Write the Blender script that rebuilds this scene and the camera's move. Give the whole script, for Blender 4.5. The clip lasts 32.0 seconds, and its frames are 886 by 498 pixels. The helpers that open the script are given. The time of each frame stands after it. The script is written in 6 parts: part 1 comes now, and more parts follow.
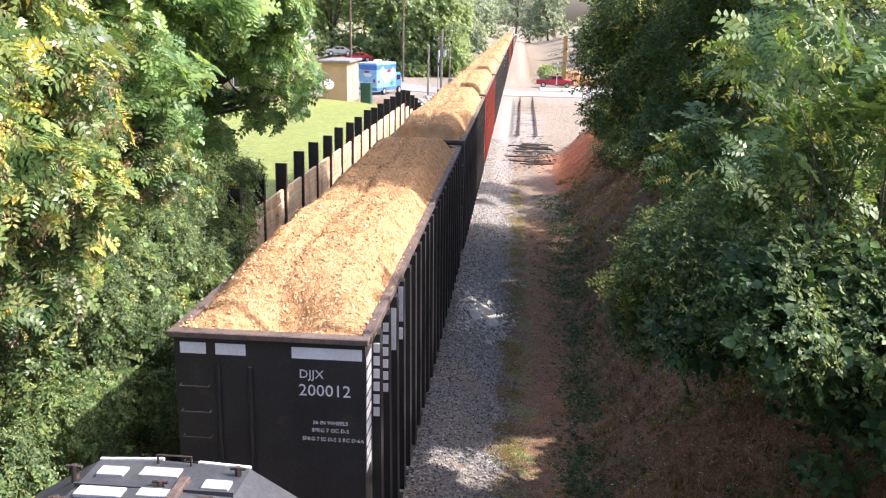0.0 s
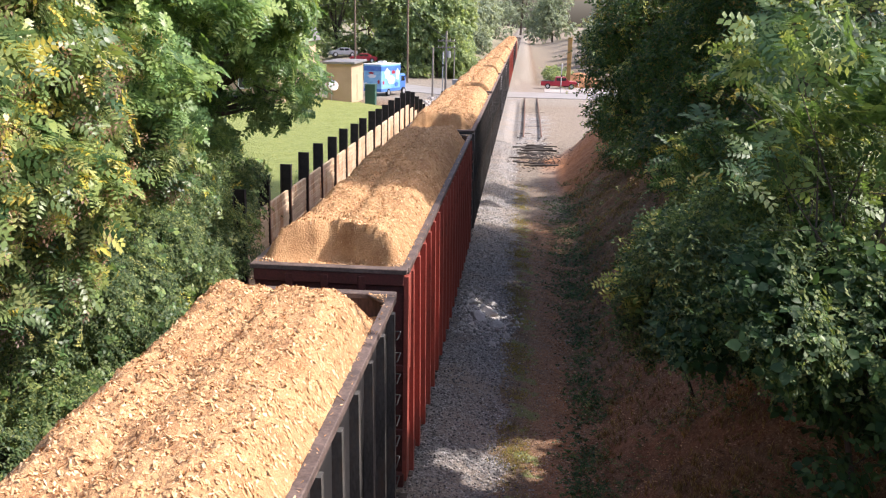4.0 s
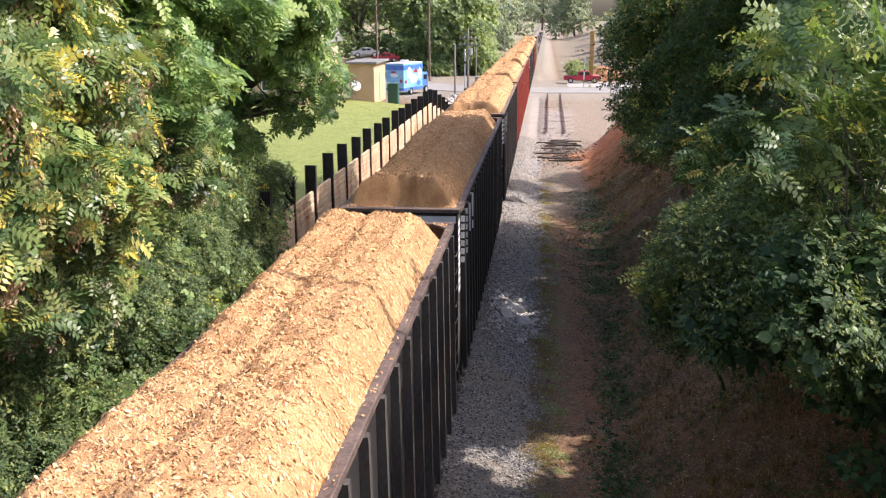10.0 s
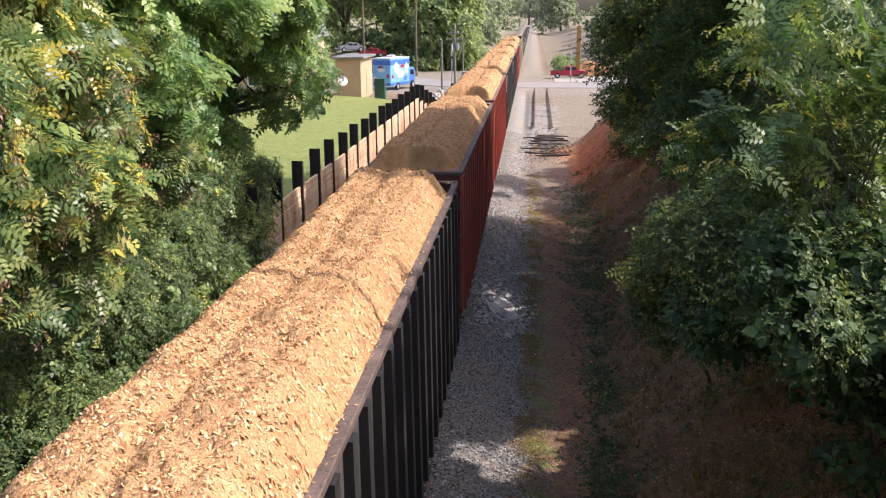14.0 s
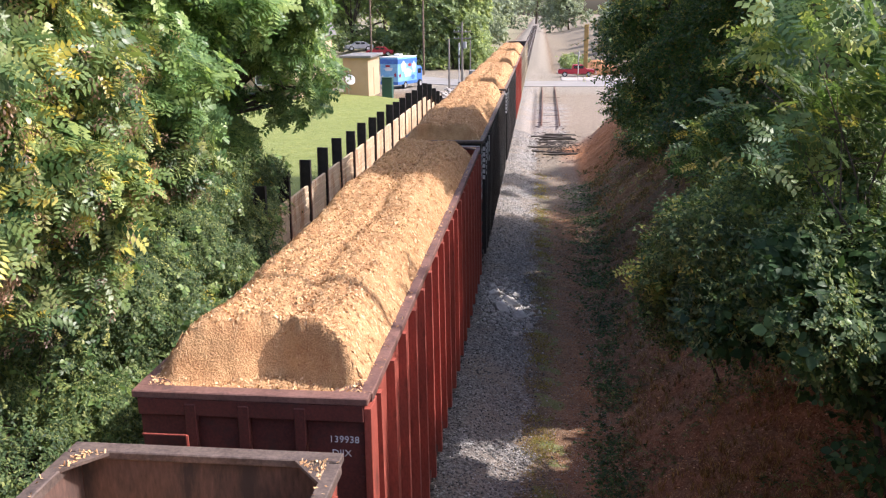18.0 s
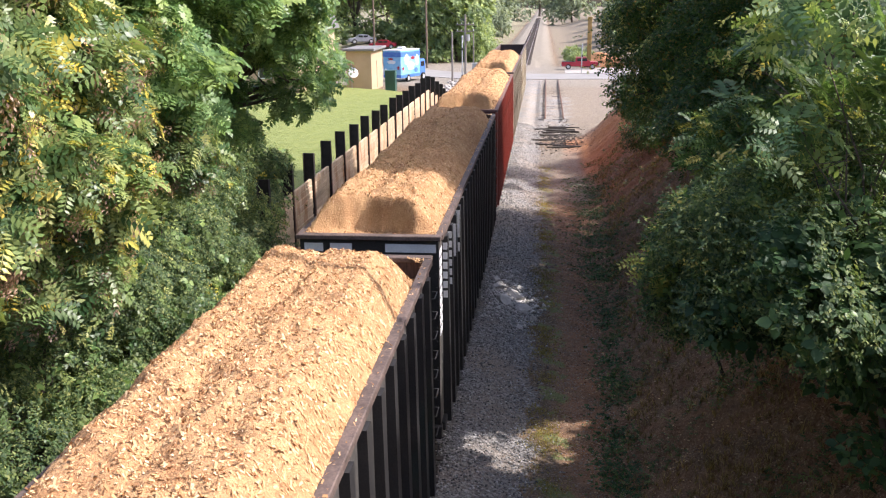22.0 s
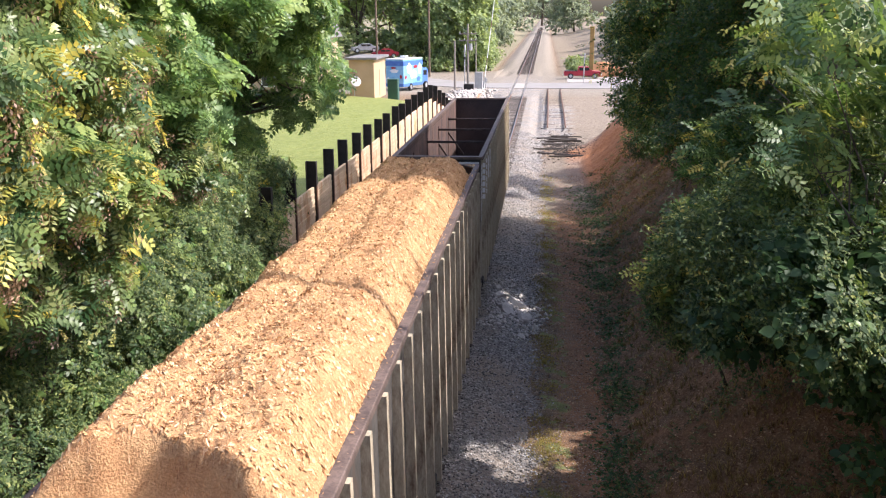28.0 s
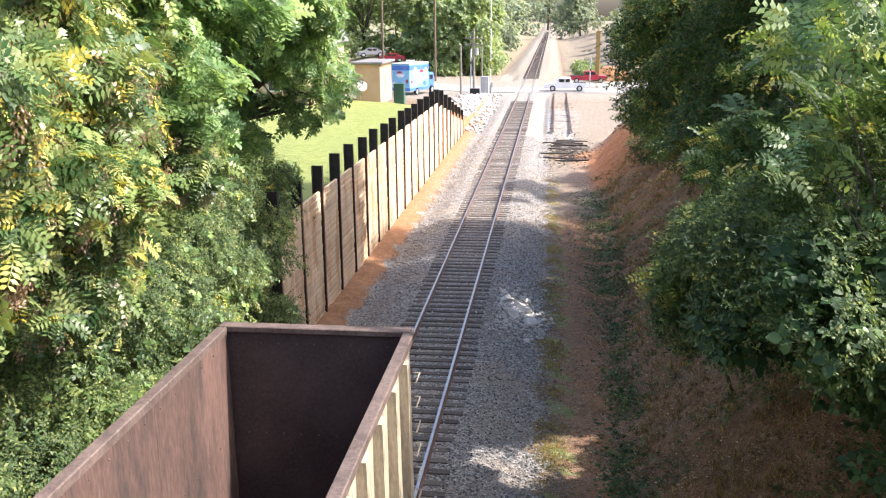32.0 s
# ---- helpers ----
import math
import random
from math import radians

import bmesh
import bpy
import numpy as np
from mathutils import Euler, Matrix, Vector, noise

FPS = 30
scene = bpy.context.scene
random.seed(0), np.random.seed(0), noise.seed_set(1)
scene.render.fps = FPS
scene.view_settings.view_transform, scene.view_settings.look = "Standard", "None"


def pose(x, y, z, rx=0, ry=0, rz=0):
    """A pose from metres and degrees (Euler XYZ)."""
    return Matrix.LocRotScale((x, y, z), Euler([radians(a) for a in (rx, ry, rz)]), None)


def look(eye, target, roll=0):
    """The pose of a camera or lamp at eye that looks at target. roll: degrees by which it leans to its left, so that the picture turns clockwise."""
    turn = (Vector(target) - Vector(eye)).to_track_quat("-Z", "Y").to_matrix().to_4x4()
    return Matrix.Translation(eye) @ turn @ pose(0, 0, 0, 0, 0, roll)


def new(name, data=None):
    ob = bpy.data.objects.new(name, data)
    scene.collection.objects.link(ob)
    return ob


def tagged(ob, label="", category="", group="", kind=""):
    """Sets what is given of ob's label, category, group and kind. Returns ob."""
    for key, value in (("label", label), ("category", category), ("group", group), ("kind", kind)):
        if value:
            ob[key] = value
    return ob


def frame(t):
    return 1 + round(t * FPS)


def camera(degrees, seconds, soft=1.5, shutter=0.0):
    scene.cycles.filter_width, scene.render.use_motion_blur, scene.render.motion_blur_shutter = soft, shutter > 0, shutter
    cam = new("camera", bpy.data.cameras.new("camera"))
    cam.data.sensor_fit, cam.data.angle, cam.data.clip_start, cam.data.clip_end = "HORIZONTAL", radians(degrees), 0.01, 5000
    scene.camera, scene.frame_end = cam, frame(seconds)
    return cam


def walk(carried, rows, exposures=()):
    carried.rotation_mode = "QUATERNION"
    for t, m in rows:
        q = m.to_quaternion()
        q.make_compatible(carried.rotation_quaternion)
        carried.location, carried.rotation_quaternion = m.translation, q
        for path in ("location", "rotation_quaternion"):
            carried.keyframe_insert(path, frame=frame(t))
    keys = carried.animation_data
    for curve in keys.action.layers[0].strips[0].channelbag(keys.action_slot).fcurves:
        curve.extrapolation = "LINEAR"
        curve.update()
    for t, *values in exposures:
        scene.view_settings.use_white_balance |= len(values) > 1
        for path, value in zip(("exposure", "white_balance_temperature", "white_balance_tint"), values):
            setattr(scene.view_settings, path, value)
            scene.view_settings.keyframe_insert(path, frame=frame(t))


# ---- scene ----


# ---- camera ----
def shot(x, y, z, down, left, roll):
    """A camera pose that looks along the track, tilted down, turned left and rolled by degrees."""
    return pose(x, y, z, 90 - down, 0, left) @ pose(0, 0, 0, 0, 0, roll)


cam = camera(53.08, 32.0, soft=1.2)
walk(cam, [
    (0, shot(3.39, -0.03, 9.47, 14.522, 4.580, 1.127)), (0.5, shot(3.39, -0.02, 9.47, 14.623, 4.829, 1.130)),
    (1, shot(3.39, -0.02, 9.47, 14.620, 4.823, 1.205)), (1.5, shot(3.39, -0.02, 9.47, 14.522, 4.759, 1.214)),
    (2, shot(3.39, -0.03, 9.48, 14.414, 4.701, 1.229)), (2.5, shot(3.38, -0.02, 9.47, 14.479, 4.831, 1.238)),
    (3, shot(3.39, -0.03, 9.49, 14.526, 4.909, 1.186)), (3.5, shot(3.38, -0.03, 9.47, 14.530, 4.832, 1.251)),
    (5.5, shot(3.37, -0.05, 9.49, 13.662, 4.864, 0.871)), (6, shot(3.38, -0.03, 9.48, 13.476, 4.843, 0.767)),
    (6.5, shot(3.39, -0.03, 9.48, 13.481, 4.885, 0.731)), (7, shot(3.40, -0.03, 9.49, 13.691, 5.016, 0.681)),
    (7.5, shot(3.38, -0.03, 9.49, 13.875, 5.149, 0.612)), (8, shot(3.37, -0.03, 9.48, 13.985, 5.285, 0.626)),
    (8.5, shot(3.38, -0.01, 9.49, 14.156, 5.787, 0.469)), (9, shot(3.37, -0.01, 9.48, 14.712, 6.598, 0.399)),
    (9.5, shot(3.37, 0.00, 9.47, 14.810, 6.912, -0.158)), (10, shot(3.38, -0.02, 9.47, 14.605, 6.568, -0.433)),
    (10.5, shot(3.37, -0.03, 9.48, 14.439, 6.351, -0.276)), (11, shot(3.37, -0.01, 9.48, 14.926, 6.599, -0.312)),
    (11.5, shot(3.36, 0.03, 9.46, 15.923, 6.676, -0.115)), (12, shot(3.38, -0.03, 9.47, 15.818, 5.982, -0.227)),
    (12.5, shot(3.37, -0.02, 9.47, 15.362, 5.628, -0.388)), (13, shot(3.37, -0.02, 9.47, 15.210, 5.591, -0.474)),
    (13.5, shot(3.37, -0.02, 9.49, 15.099, 5.590, -0.449)), (14, shot(3.38, -0.02, 9.48, 14.925, 5.731, -0.403)),
    (14.5, shot(3.36, -0.02, 9.48, 15.035, 5.910, -0.473)), (16.5, shot(3.37, -0.02, 9.47, 15.317, 6.366, -0.536)),
    (17, shot(3.36, -0.04, 9.47, 15.303, 6.234, -0.443)), (17.5, shot(3.36, -0.03, 9.49, 15.164, 6.134, -0.508)),
    (18, shot(3.37, -0.04, 9.48, 14.997, 6.216, -0.525)), (18.5, shot(3.35, -0.02, 9.48, 15.008, 6.258, -0.604)),
    (19, shot(3.36, -0.03, 9.49, 15.104, 6.281, -0.705)), (19.5, shot(3.37, -0.02, 9.49, 15.151, 6.276, -0.752)),
    (20, shot(3.37, -0.02, 9.49, 15.165, 6.274, -0.604)), (20.5, shot(3.36, -0.02, 9.48, 15.193, 6.291, -0.649)),
    (21, shot(3.36, -0.01, 9.49, 15.321, 6.322, -0.774)), (21.5, shot(3.37, -0.01, 9.47, 15.344, 6.346, -0.759)),
    (22, shot(3.36, -0.02, 9.47, 15.430, 6.453, -0.702)), (22.5, shot(3.37, -0.02, 9.46, 15.590, 6.618, -0.717)),
    (23, shot(3.36, -0.01, 9.46, 15.684, 6.687, -0.722)), (23.5, shot(3.36, -0.00, 9.47, 15.555, 6.566, -0.635)),
    (24, shot(3.36, -0.01, 9.47, 15.195, 6.455, -0.485)), (24.5, shot(3.35, -0.02, 9.47, 15.013, 6.378, -0.359)),
    (25, shot(3.37, -0.00, 9.47, 14.963, 6.410, -0.499)), (25.5, shot(3.37, -0.01, 9.47, 14.961, 6.406, -0.492)),
    (27.5, shot(3.36, -0.01, 9.46, 15.008, 6.508, -0.623)), (28, shot(3.35, -0.01, 9.46, 14.868, 6.570, -0.545)),
    (28.5, shot(3.36, -0.00, 9.46, 14.881, 6.759, -0.658)), (29, shot(3.36, -0.01, 9.46, 14.811, 6.940, -0.713)),
    (29.5, shot(3.36, 0.00, 9.48, 14.803, 7.016, -0.830)), (30, shot(3.36, -0.01, 9.46, 14.864, 7.085, -0.696)),
    (30.5, shot(3.36, -0.01, 9.47, 14.937, 7.142, -0.582)), (31, shot(3.35, -0.01, 9.47, 14.849, 7.111, -0.471)),
    (31.5, shot(3.34, -0.01, 9.47, 14.585, 6.964, -0.520)), (32, shot(3.35, -0.00, 9.47, 14.595, 6.952, -0.545)),
], exposures=[(0, 1.45, 6200, 18), (1, 0.9, 6200, 19), (2, 0.92, 6250, 19), (3, 0.95, 6250, 19), (6, 0.95, 6400, 19), (9, 1.0, 6400, 19), (11, 0.95, 6400, 19), (12, 0.84, 6400, 19), (14, 0.78, 6350, 19), (17, 0.9, 6150, 19), (20, 0.94, 6150, 19), (23, 1.0, 6150, 18), (25, 0.92, 6150, 19), (28, 1.02, 6200, 19), (29, 1.0, 6200, 18), (30, 1.22, 6250, 15), (31, 1.55, 6300, 15), (32, 1.52, 6300, 15)])


# ---- light: clear late-September sky, sun square to the track ----
SUN_EL, SUN_AZ = 45.0, 84.0          # degrees above the horizon; clockwise from the track's far end
world = bpy.data.worlds.new("sky")
scene.world = world
world.use_nodes = True
wn = world.node_tree
sky = wn.nodes.new("ShaderNodeTexSky")
sky.sky_type = "NISHITA"
sky.sun_disc = False
sky.sun_elevation, sky.sun_rotation = radians(SUN_EL), radians(SUN_AZ)
sky.air_density, sky.dust_density, sky.ozone_density = 1.0, 4.0, 0.6
wn.nodes["Background"].inputs[1].default_value = 0.15
wn.links.new(sky.outputs[0], wn.nodes["Background"].inputs[0])
sun_dir = Vector((math.cos(radians(SUN_EL)) * math.sin(radians(SUN_AZ)),
                  math.cos(radians(SUN_EL)) * math.cos(radians(SUN_AZ)), math.sin(radians(SUN_EL))))
sun = new("sun", bpy.data.lights.new("sun", "SUN"))
sun.data.energy, sun.data.angle, sun.data.color = 3.5, radians(0.6), (1.0, 0.94, 0.85)
sun.matrix_world = look(sun_dir * 80, (0, 0, 0))


# ---- materials ----
def tree_of(name):
    m = bpy.data.materials.new(name)
    m.use_nodes = True
    nt = m.node_tree
    return m, nt, nt.nodes["Principled BSDF"]


def node(nt, kind, **values):
    n = nt.nodes.new("ShaderNode" + kind)
    for key, value in values.items():
        n.inputs[key.replace("_", " ")].default_value = value
    return n


def noise_at(nt, vec, scale, detail=4.0, rough=0.6):
    n = node(nt, "TexNoise", Scale=scale, Detail=detail, Roughness=rough)
    nt.links.new(vec, n.inputs["Vector"])
    return n.outputs["Fac"]


def ramp(nt, fac, stops):
    r = nt.nodes.new("ShaderNodeValToRGB")
    while len(r.color_ramp.elements) < len(stops):
        r.color_ramp.elements.new(0.5)
    for e, (pos, col) in zip(r.color_ramp.elements, stops):
        e.position, e.color = pos, (*col, 1)
    nt.links.new(fac, r.inputs[0])
    return r.outputs[0]


def mixed(nt, fac, a, b, how="MIX"):
    m = nt.nodes.new("ShaderNodeMix")
    m.data_type, m.blend_type = "RGBA", how
    for sock, v in ((m.inputs[0], fac), (m.inputs[6], a), (m.inputs[7], b)):
        if hasattr(v, "is_linked"):
            nt.links.new(v, sock)
        else:
            sock.default_value = v if isinstance(v, float) else (*v, 1)
    return m.outputs[2]


def bumped(nt, bsdf, height, strength, distance):
    b = node(nt, "Bump", Strength=strength, Distance=distance)
    nt.links.new(height, b.inputs["Height"])
    nt.links.new(b.outputs[0], bsdf.inputs["Normal"])
    return b


def surface(name, dark, light, grain=30.0, patch=1.5, rough=0.8, metal=0.0, bump=0.3, depth=0.01, stain=None, stain_at=0.6,
            stretch=(1, 1, 1), by_object=0.0):
    """A worn surface: grain and patches between two colours, with stains of a third and fine relief."""
    m, nt, bsdf = tree_of(name)
    co = nt.nodes.new("ShaderNodeTexCoord")
    mp = nt.nodes.new("ShaderNodeMapping")
    mp.inputs["Scale"].default_value = stretch
    nt.links.new(co.outputs["Object"], mp.inputs[0])
    vec = mp.outputs[0]
    if by_object:
        info = nt.nodes.new("ShaderNodeObjectInfo")
        whole = nt.nodes.new("ShaderNodeVectorMath")
        nt.links.new(co.outputs["Object"], whole.inputs[0])
        nt.links.new(info.outputs["Location"], whole.inputs[1])
        nt.links.new(whole.outputs[0], mp.inputs[0])
    fine, broad = noise_at(nt, vec, grain), noise_at(nt, vec, patch, 5.0)
    both = nt.nodes.new("ShaderNodeMath")
    both.operation = "MULTIPLY_ADD"
    nt.links.new(fine, both.inputs[0])
    both.inputs[1].default_value = 0.5
    half = nt.nodes.new("ShaderNodeMath")
    half.operation = "MULTIPLY"
    half.inputs[1].default_value = 0.5
    nt.links.new(broad, half.inputs[0])
    nt.links.new(half.outputs[0], both.inputs[2])
    col = ramp(nt, both.outputs[0], [(0.36, dark), (0.64, light)])
    if stain:
        mask = ramp(nt, noise_at(nt, vec, patch * 1.9, 6.0, 0.7), [(stain_at - 0.06, (0, 0, 0)), (stain_at + 0.1, (1, 1, 1))])
        col = mixed(nt, mask, col, stain)
    if by_object:
        lift = ramp(nt, info.outputs["Random"], [(0.0, (1 - by_object,) * 3), (1.0, (1.0, 1.0, 1.0))])
        col = mixed(nt, 1.0, col, lift, "MULTIPLY")
    nt.links.new(col, bsdf.inputs["Base Color"])
    bsdf.inputs["Roughness"].default_value, bsdf.inputs["Metallic"].default_value = rough, metal
    if bump:
        bumped(nt, bsdf, both.outputs[0], bump, depth)
    return m


def leafy(name, stops, glow=0.35, rough=0.5):
    """Leaves: a colour for each leaf, with light that comes through them."""
    m, nt, bsdf = tree_of(name)
    geo = nt.nodes.new("ShaderNodeNewGeometry")
    co = nt.nodes.new("ShaderNodeTexCoord")
    col = ramp(nt, geo.outputs["Random Per Island"], stops)
    broad = ramp(nt, noise_at(nt, co.outputs["Object"], 0.45, 3.0), [(0.33, (0.74, 0.76, 0.80)), (0.67, (1.32, 1.22, 0.95))])
    col = mixed(nt, 1.0, col, broad, "MULTIPLY")
    nt.links.new(col, bsdf.inputs["Base Color"])
    bsdf.inputs["Roughness"].default_value = rough
    bsdf.inputs["Specular IOR Level"].default_value = 0.35
    tr = nt.nodes.new("ShaderNodeBsdfTranslucent")
    warm = mixed(nt, 1.0, col, (1.22, 1.14, 0.62), "MULTIPLY")
    nt.links.new(warm, tr.inputs[0])
    mx = nt.nodes.new("ShaderNodeMixShader")
    mx.inputs[0].default_value = glow
    nt.links.new(bsdf.outputs[0], mx.inputs[1])
    nt.links.new(tr.outputs[0], mx.inputs[2])
    nt.links.new(mx.outputs[0], nt.nodes["Material Output"].inputs[0])
    return m


LEAF_SUN = leafy("leaf_ailanthus", [(0.0, (0.04, 0.10, 0.036)), (0.4, (0.125, 0.205, 0.075)), (0.8, (0.245, 0.325, 0.12)), (0.90, (0.36, 0.405, 0.16)), (0.95, (0.48, 0.46, 0.10)), (1.0, (0.58, 0.46, 0.08))], 0.35, 0.36)
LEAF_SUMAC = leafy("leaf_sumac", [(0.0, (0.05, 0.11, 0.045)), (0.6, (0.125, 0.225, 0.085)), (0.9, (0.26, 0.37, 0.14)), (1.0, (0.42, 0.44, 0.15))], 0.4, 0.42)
# dark ivy green; on the vine bushes it also holds the bank's shade
LEAF_IVY_SHADEVINE = leafy("leaf_ivy_shadevine", [(0.0, (0.025, 0.062, 0.024)), (0.6, (0.055, 0.12, 0.044)), (1.0, (0.11, 0.20, 0.07))], 0.3, 0.55)
# distant leaves: bluish air haze is mixed into this pale green
LEAF_HAZE = leafy("leaf_distant_hazed", [(0.0, (0.15, 0.20, 0.165)), (0.6, (0.23, 0.30, 0.23)), (1.0, (0.32, 0.39, 0.28))], 0.3, 0.7)
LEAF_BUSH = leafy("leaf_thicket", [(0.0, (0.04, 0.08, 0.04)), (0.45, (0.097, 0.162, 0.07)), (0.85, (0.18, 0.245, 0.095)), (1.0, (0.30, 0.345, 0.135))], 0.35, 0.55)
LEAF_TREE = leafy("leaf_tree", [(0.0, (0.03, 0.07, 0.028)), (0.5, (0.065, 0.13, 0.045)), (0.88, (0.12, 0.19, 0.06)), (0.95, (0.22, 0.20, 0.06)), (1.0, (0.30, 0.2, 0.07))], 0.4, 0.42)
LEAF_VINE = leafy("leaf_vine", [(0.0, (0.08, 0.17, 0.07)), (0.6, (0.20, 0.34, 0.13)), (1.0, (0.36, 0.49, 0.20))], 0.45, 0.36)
LEAF_YELLOW = leafy("leaf_turning", [(0.0, (0.2, 0.27, 0.07)), (0.6, (0.40, 0.42, 0.12)), (1.0, (0.56, 0.47, 0.15))])
LEAF_SEED = leafy("seed_cluster", [(0.0, (0.30, 0.19, 0.15)), (1.0, (0.60, 0.45, 0.37))], 0.3, 0.7)
# far leaves: lightened so the colour itself holds some haze
LEAF_FAR = leafy("leaf_far_hazed", [(0.0, (0.16, 0.235, 0.13)), (0.6, (0.26, 0.36, 0.185)), (1.0, (0.38, 0.48, 0.24))], 0.45)
LEAF_DRY = leafy("dead_leaf", [(0.0, (0.11, 0.055, 0.03)), (0.55, (0.25, 0.14, 0.08)), (0.85, (0.44, 0.30, 0.18)), (1.0, (0.62, 0.48, 0.33))], 0.1, 0.8)
LEAF_MOSS = leafy("verge_blade", [(0.0, (0.18, 0.17, 0.045)), (0.6, (0.36, 0.31, 0.09)), (1.0, (0.55, 0.45, 0.19))], 0.3, 0.7)
LEAF_STRAW = leafy("dry_blade", [(0.0, (0.14, 0.095, 0.04)), (0.6, (0.30, 0.21, 0.09)), (1.0, (0.52, 0.40, 0.19))], 0.25, 0.75)
LEAF_GRASS = leafy("grass_blade", [(0.0, (0.10, 0.15, 0.035)), (0.6, (0.2, 0.25, 0.06)), (1.0, (0.38, 0.33, 0.12))], 0.35, 0.7)
BARK = surface("bark", (0.05, 0.04, 0.03), (0.14, 0.11, 0.085), 25, 3, 0.95, bump=0.6, depth=0.02, stretch=(1, 1, 0.25))
CHIPS = surface("wood_chips", (0.34, 0.165, 0.068), (0.63, 0.395, 0.19), 38, 2.2, 0.9, bump=1.0, depth=0.06, stain=(0.46, 0.24, 0.10), stain_at=0.68)
BLACK = surface("black_car_paint", (0.012, 0.012, 0.013), (0.035, 0.033, 0.032), 40, 1.2, 0.55, bump=0.12, depth=0.004,
                stain=(0.07, 0.05, 0.04), stain_at=0.68)
GREYBLACK = surface("weathered_black_paint", (0.03, 0.028, 0.026), (0.10, 0.095, 0.085), 30, 1.5, 0.65, bump=0.15, depth=0.004,
                    stain=(0.09, 0.055, 0.035), stain_at=0.6, stretch=(1, 1, 0.3))
CREAM = surface("faded_cream_paint", (0.31, 0.265, 0.185), (0.53, 0.47, 0.35), 30, 1.5, 0.65, bump=0.15, depth=0.004,
                stain=(0.12, 0.075, 0.045), stain_at=0.58, stretch=(1, 1, 0.3))
# red of the ends and sills, darkened to hold the shade they stand in
MAROON = surface("shaded_red_paint", (0.06, 0.017, 0.013), (0.14, 0.034, 0.026), 30, 1.3, 0.65, bump=0.15, depth=0.004, stain=(0.05, 0.025, 0.02), stain_at=0.6)
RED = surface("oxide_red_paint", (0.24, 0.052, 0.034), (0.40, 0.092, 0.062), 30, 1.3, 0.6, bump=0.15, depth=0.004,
              stain=(0.10, 0.03, 0.02), stain_at=0.62, stretch=(1, 1, 0.35))
RUST = surface("rusty_steel", (0.055, 0.034, 0.027), (0.155, 0.092, 0.072), 24, 1.1, 0.8, bump=0.25, depth=0.005,
               stain=(0.04, 0.03, 0.028), stain_at=0.55, stretch=(1, 1, 0.25))
# darker copy of the rusty steel, with an end wall's shade in its colour
SHADEDRUST = surface("shaded_inner_steel", (0.025, 0.018, 0.017), (0.07, 0.046, 0.042), 24, 1.1, 0.7, bump=0.2, depth=0.005)
RIM = surface("worn_rim_steel", (0.06, 0.042, 0.035), (0.17, 0.125, 0.105), 24, 2.5, 0.7, bump=0.25, depth=0.004, stain=(0.06, 0.045, 0.04))
RIM_RED = surface("worn_red_rim", (0.10, 0.048, 0.038), (0.22, 0.115, 0.092), 24, 2.5, 0.7, bump=0.25, depth=0.004, stain=(0.07, 0.045, 0.04))
WHITE = surface("white_marking", (0.66, 0.66, 0.66), (0.85, 0.85, 0.85), 40, 3, 0.6, bump=0.05, depth=0.002, stain=(0.4, 0.38, 0.36), stain_at=0.68)
IRON = surface("truck_iron", (0.03, 0.022, 0.018), (0.08, 0.06, 0.05), 30, 3, 0.75, metal=0.2, bump=0.2)
RAIL = surface("rail_rust", (0.10, 0.05, 0.03), (0.22, 0.12, 0.08), 40, 2, 0.7, metal=0.3, bump=0.1)
RAILTOP = surface("rail_polished", (0.36, 0.35, 0.34), (0.52, 0.51, 0.5), 60, 4, 0.36, metal=1.0, bump=0.02)
TIE = surface("tie_timber", (0.075, 0.062, 0.052), (0.20, 0.168, 0.142), 30, 2.5, 0.9, bump=0.6, depth=0.015, stretch=(0.3, 1, 1), by_object=0.45)
POSTIRON = surface("pile_steel", (0.012, 0.010, 0.010), (0.045, 0.035, 0.03), 30, 2.5, 0.7, metal=0.2, bump=0.25)
PANEL = surface("lagging_concrete", (0.48, 0.355, 0.225), (0.78, 0.62, 0.43), 22, 0.9, 0.9, bump=0.4, depth=0.02, stain=(0.42, 0.19, 0.065), stain_at=0.55,
                stretch=(1, 1, 0.3), by_object=0.15)
RIPRAP = surface("riprap_stone", (0.34, 0.31, 0.28), (0.58, 0.54, 0.50), 12, 2, 0.9, bump=0.5, depth=0.03)
ROCK = surface("white_riprap", (0.42, 0.39, 0.35), (0.70, 0.66, 0.61), 12, 2, 0.9, bump=0.5, depth=0.03)
CONC = surface("pale_concrete", (0.29, 0.27, 0.245), (0.41, 0.385, 0.355), 18, 0.5, 0.9, bump=0.2, stain=(0.31, 0.28, 0.25))


# ---- building helpers ----
def part(name, bm, material, parent, label=""):
    """Links a bmesh, or a mesh that is shared, as one mesh object under a thing or a part."""
    if isinstance(bm, bmesh.types.BMesh):
        me = bpy.data.meshes.new(name)
        bm.to_mesh(me)
        bm.free()
    else:
        me = bm
    ob = new(name, me)
    if material:
        if not me.materials:
            me.materials.append(None)
        ob.material_slots[0].link = "OBJECT"
        ob.material_slots[0].material = material
    ob.parent = parent
    if label:
        ob["label"] = label
    return ob


def thing(name, label, category, group="", kind="", at=None):
    ob = new(name)
    ob.empty_display_size = 0.2
    if at is not None:
        ob.matrix_basis = at
    return tagged(ob, label, category, group, kind)


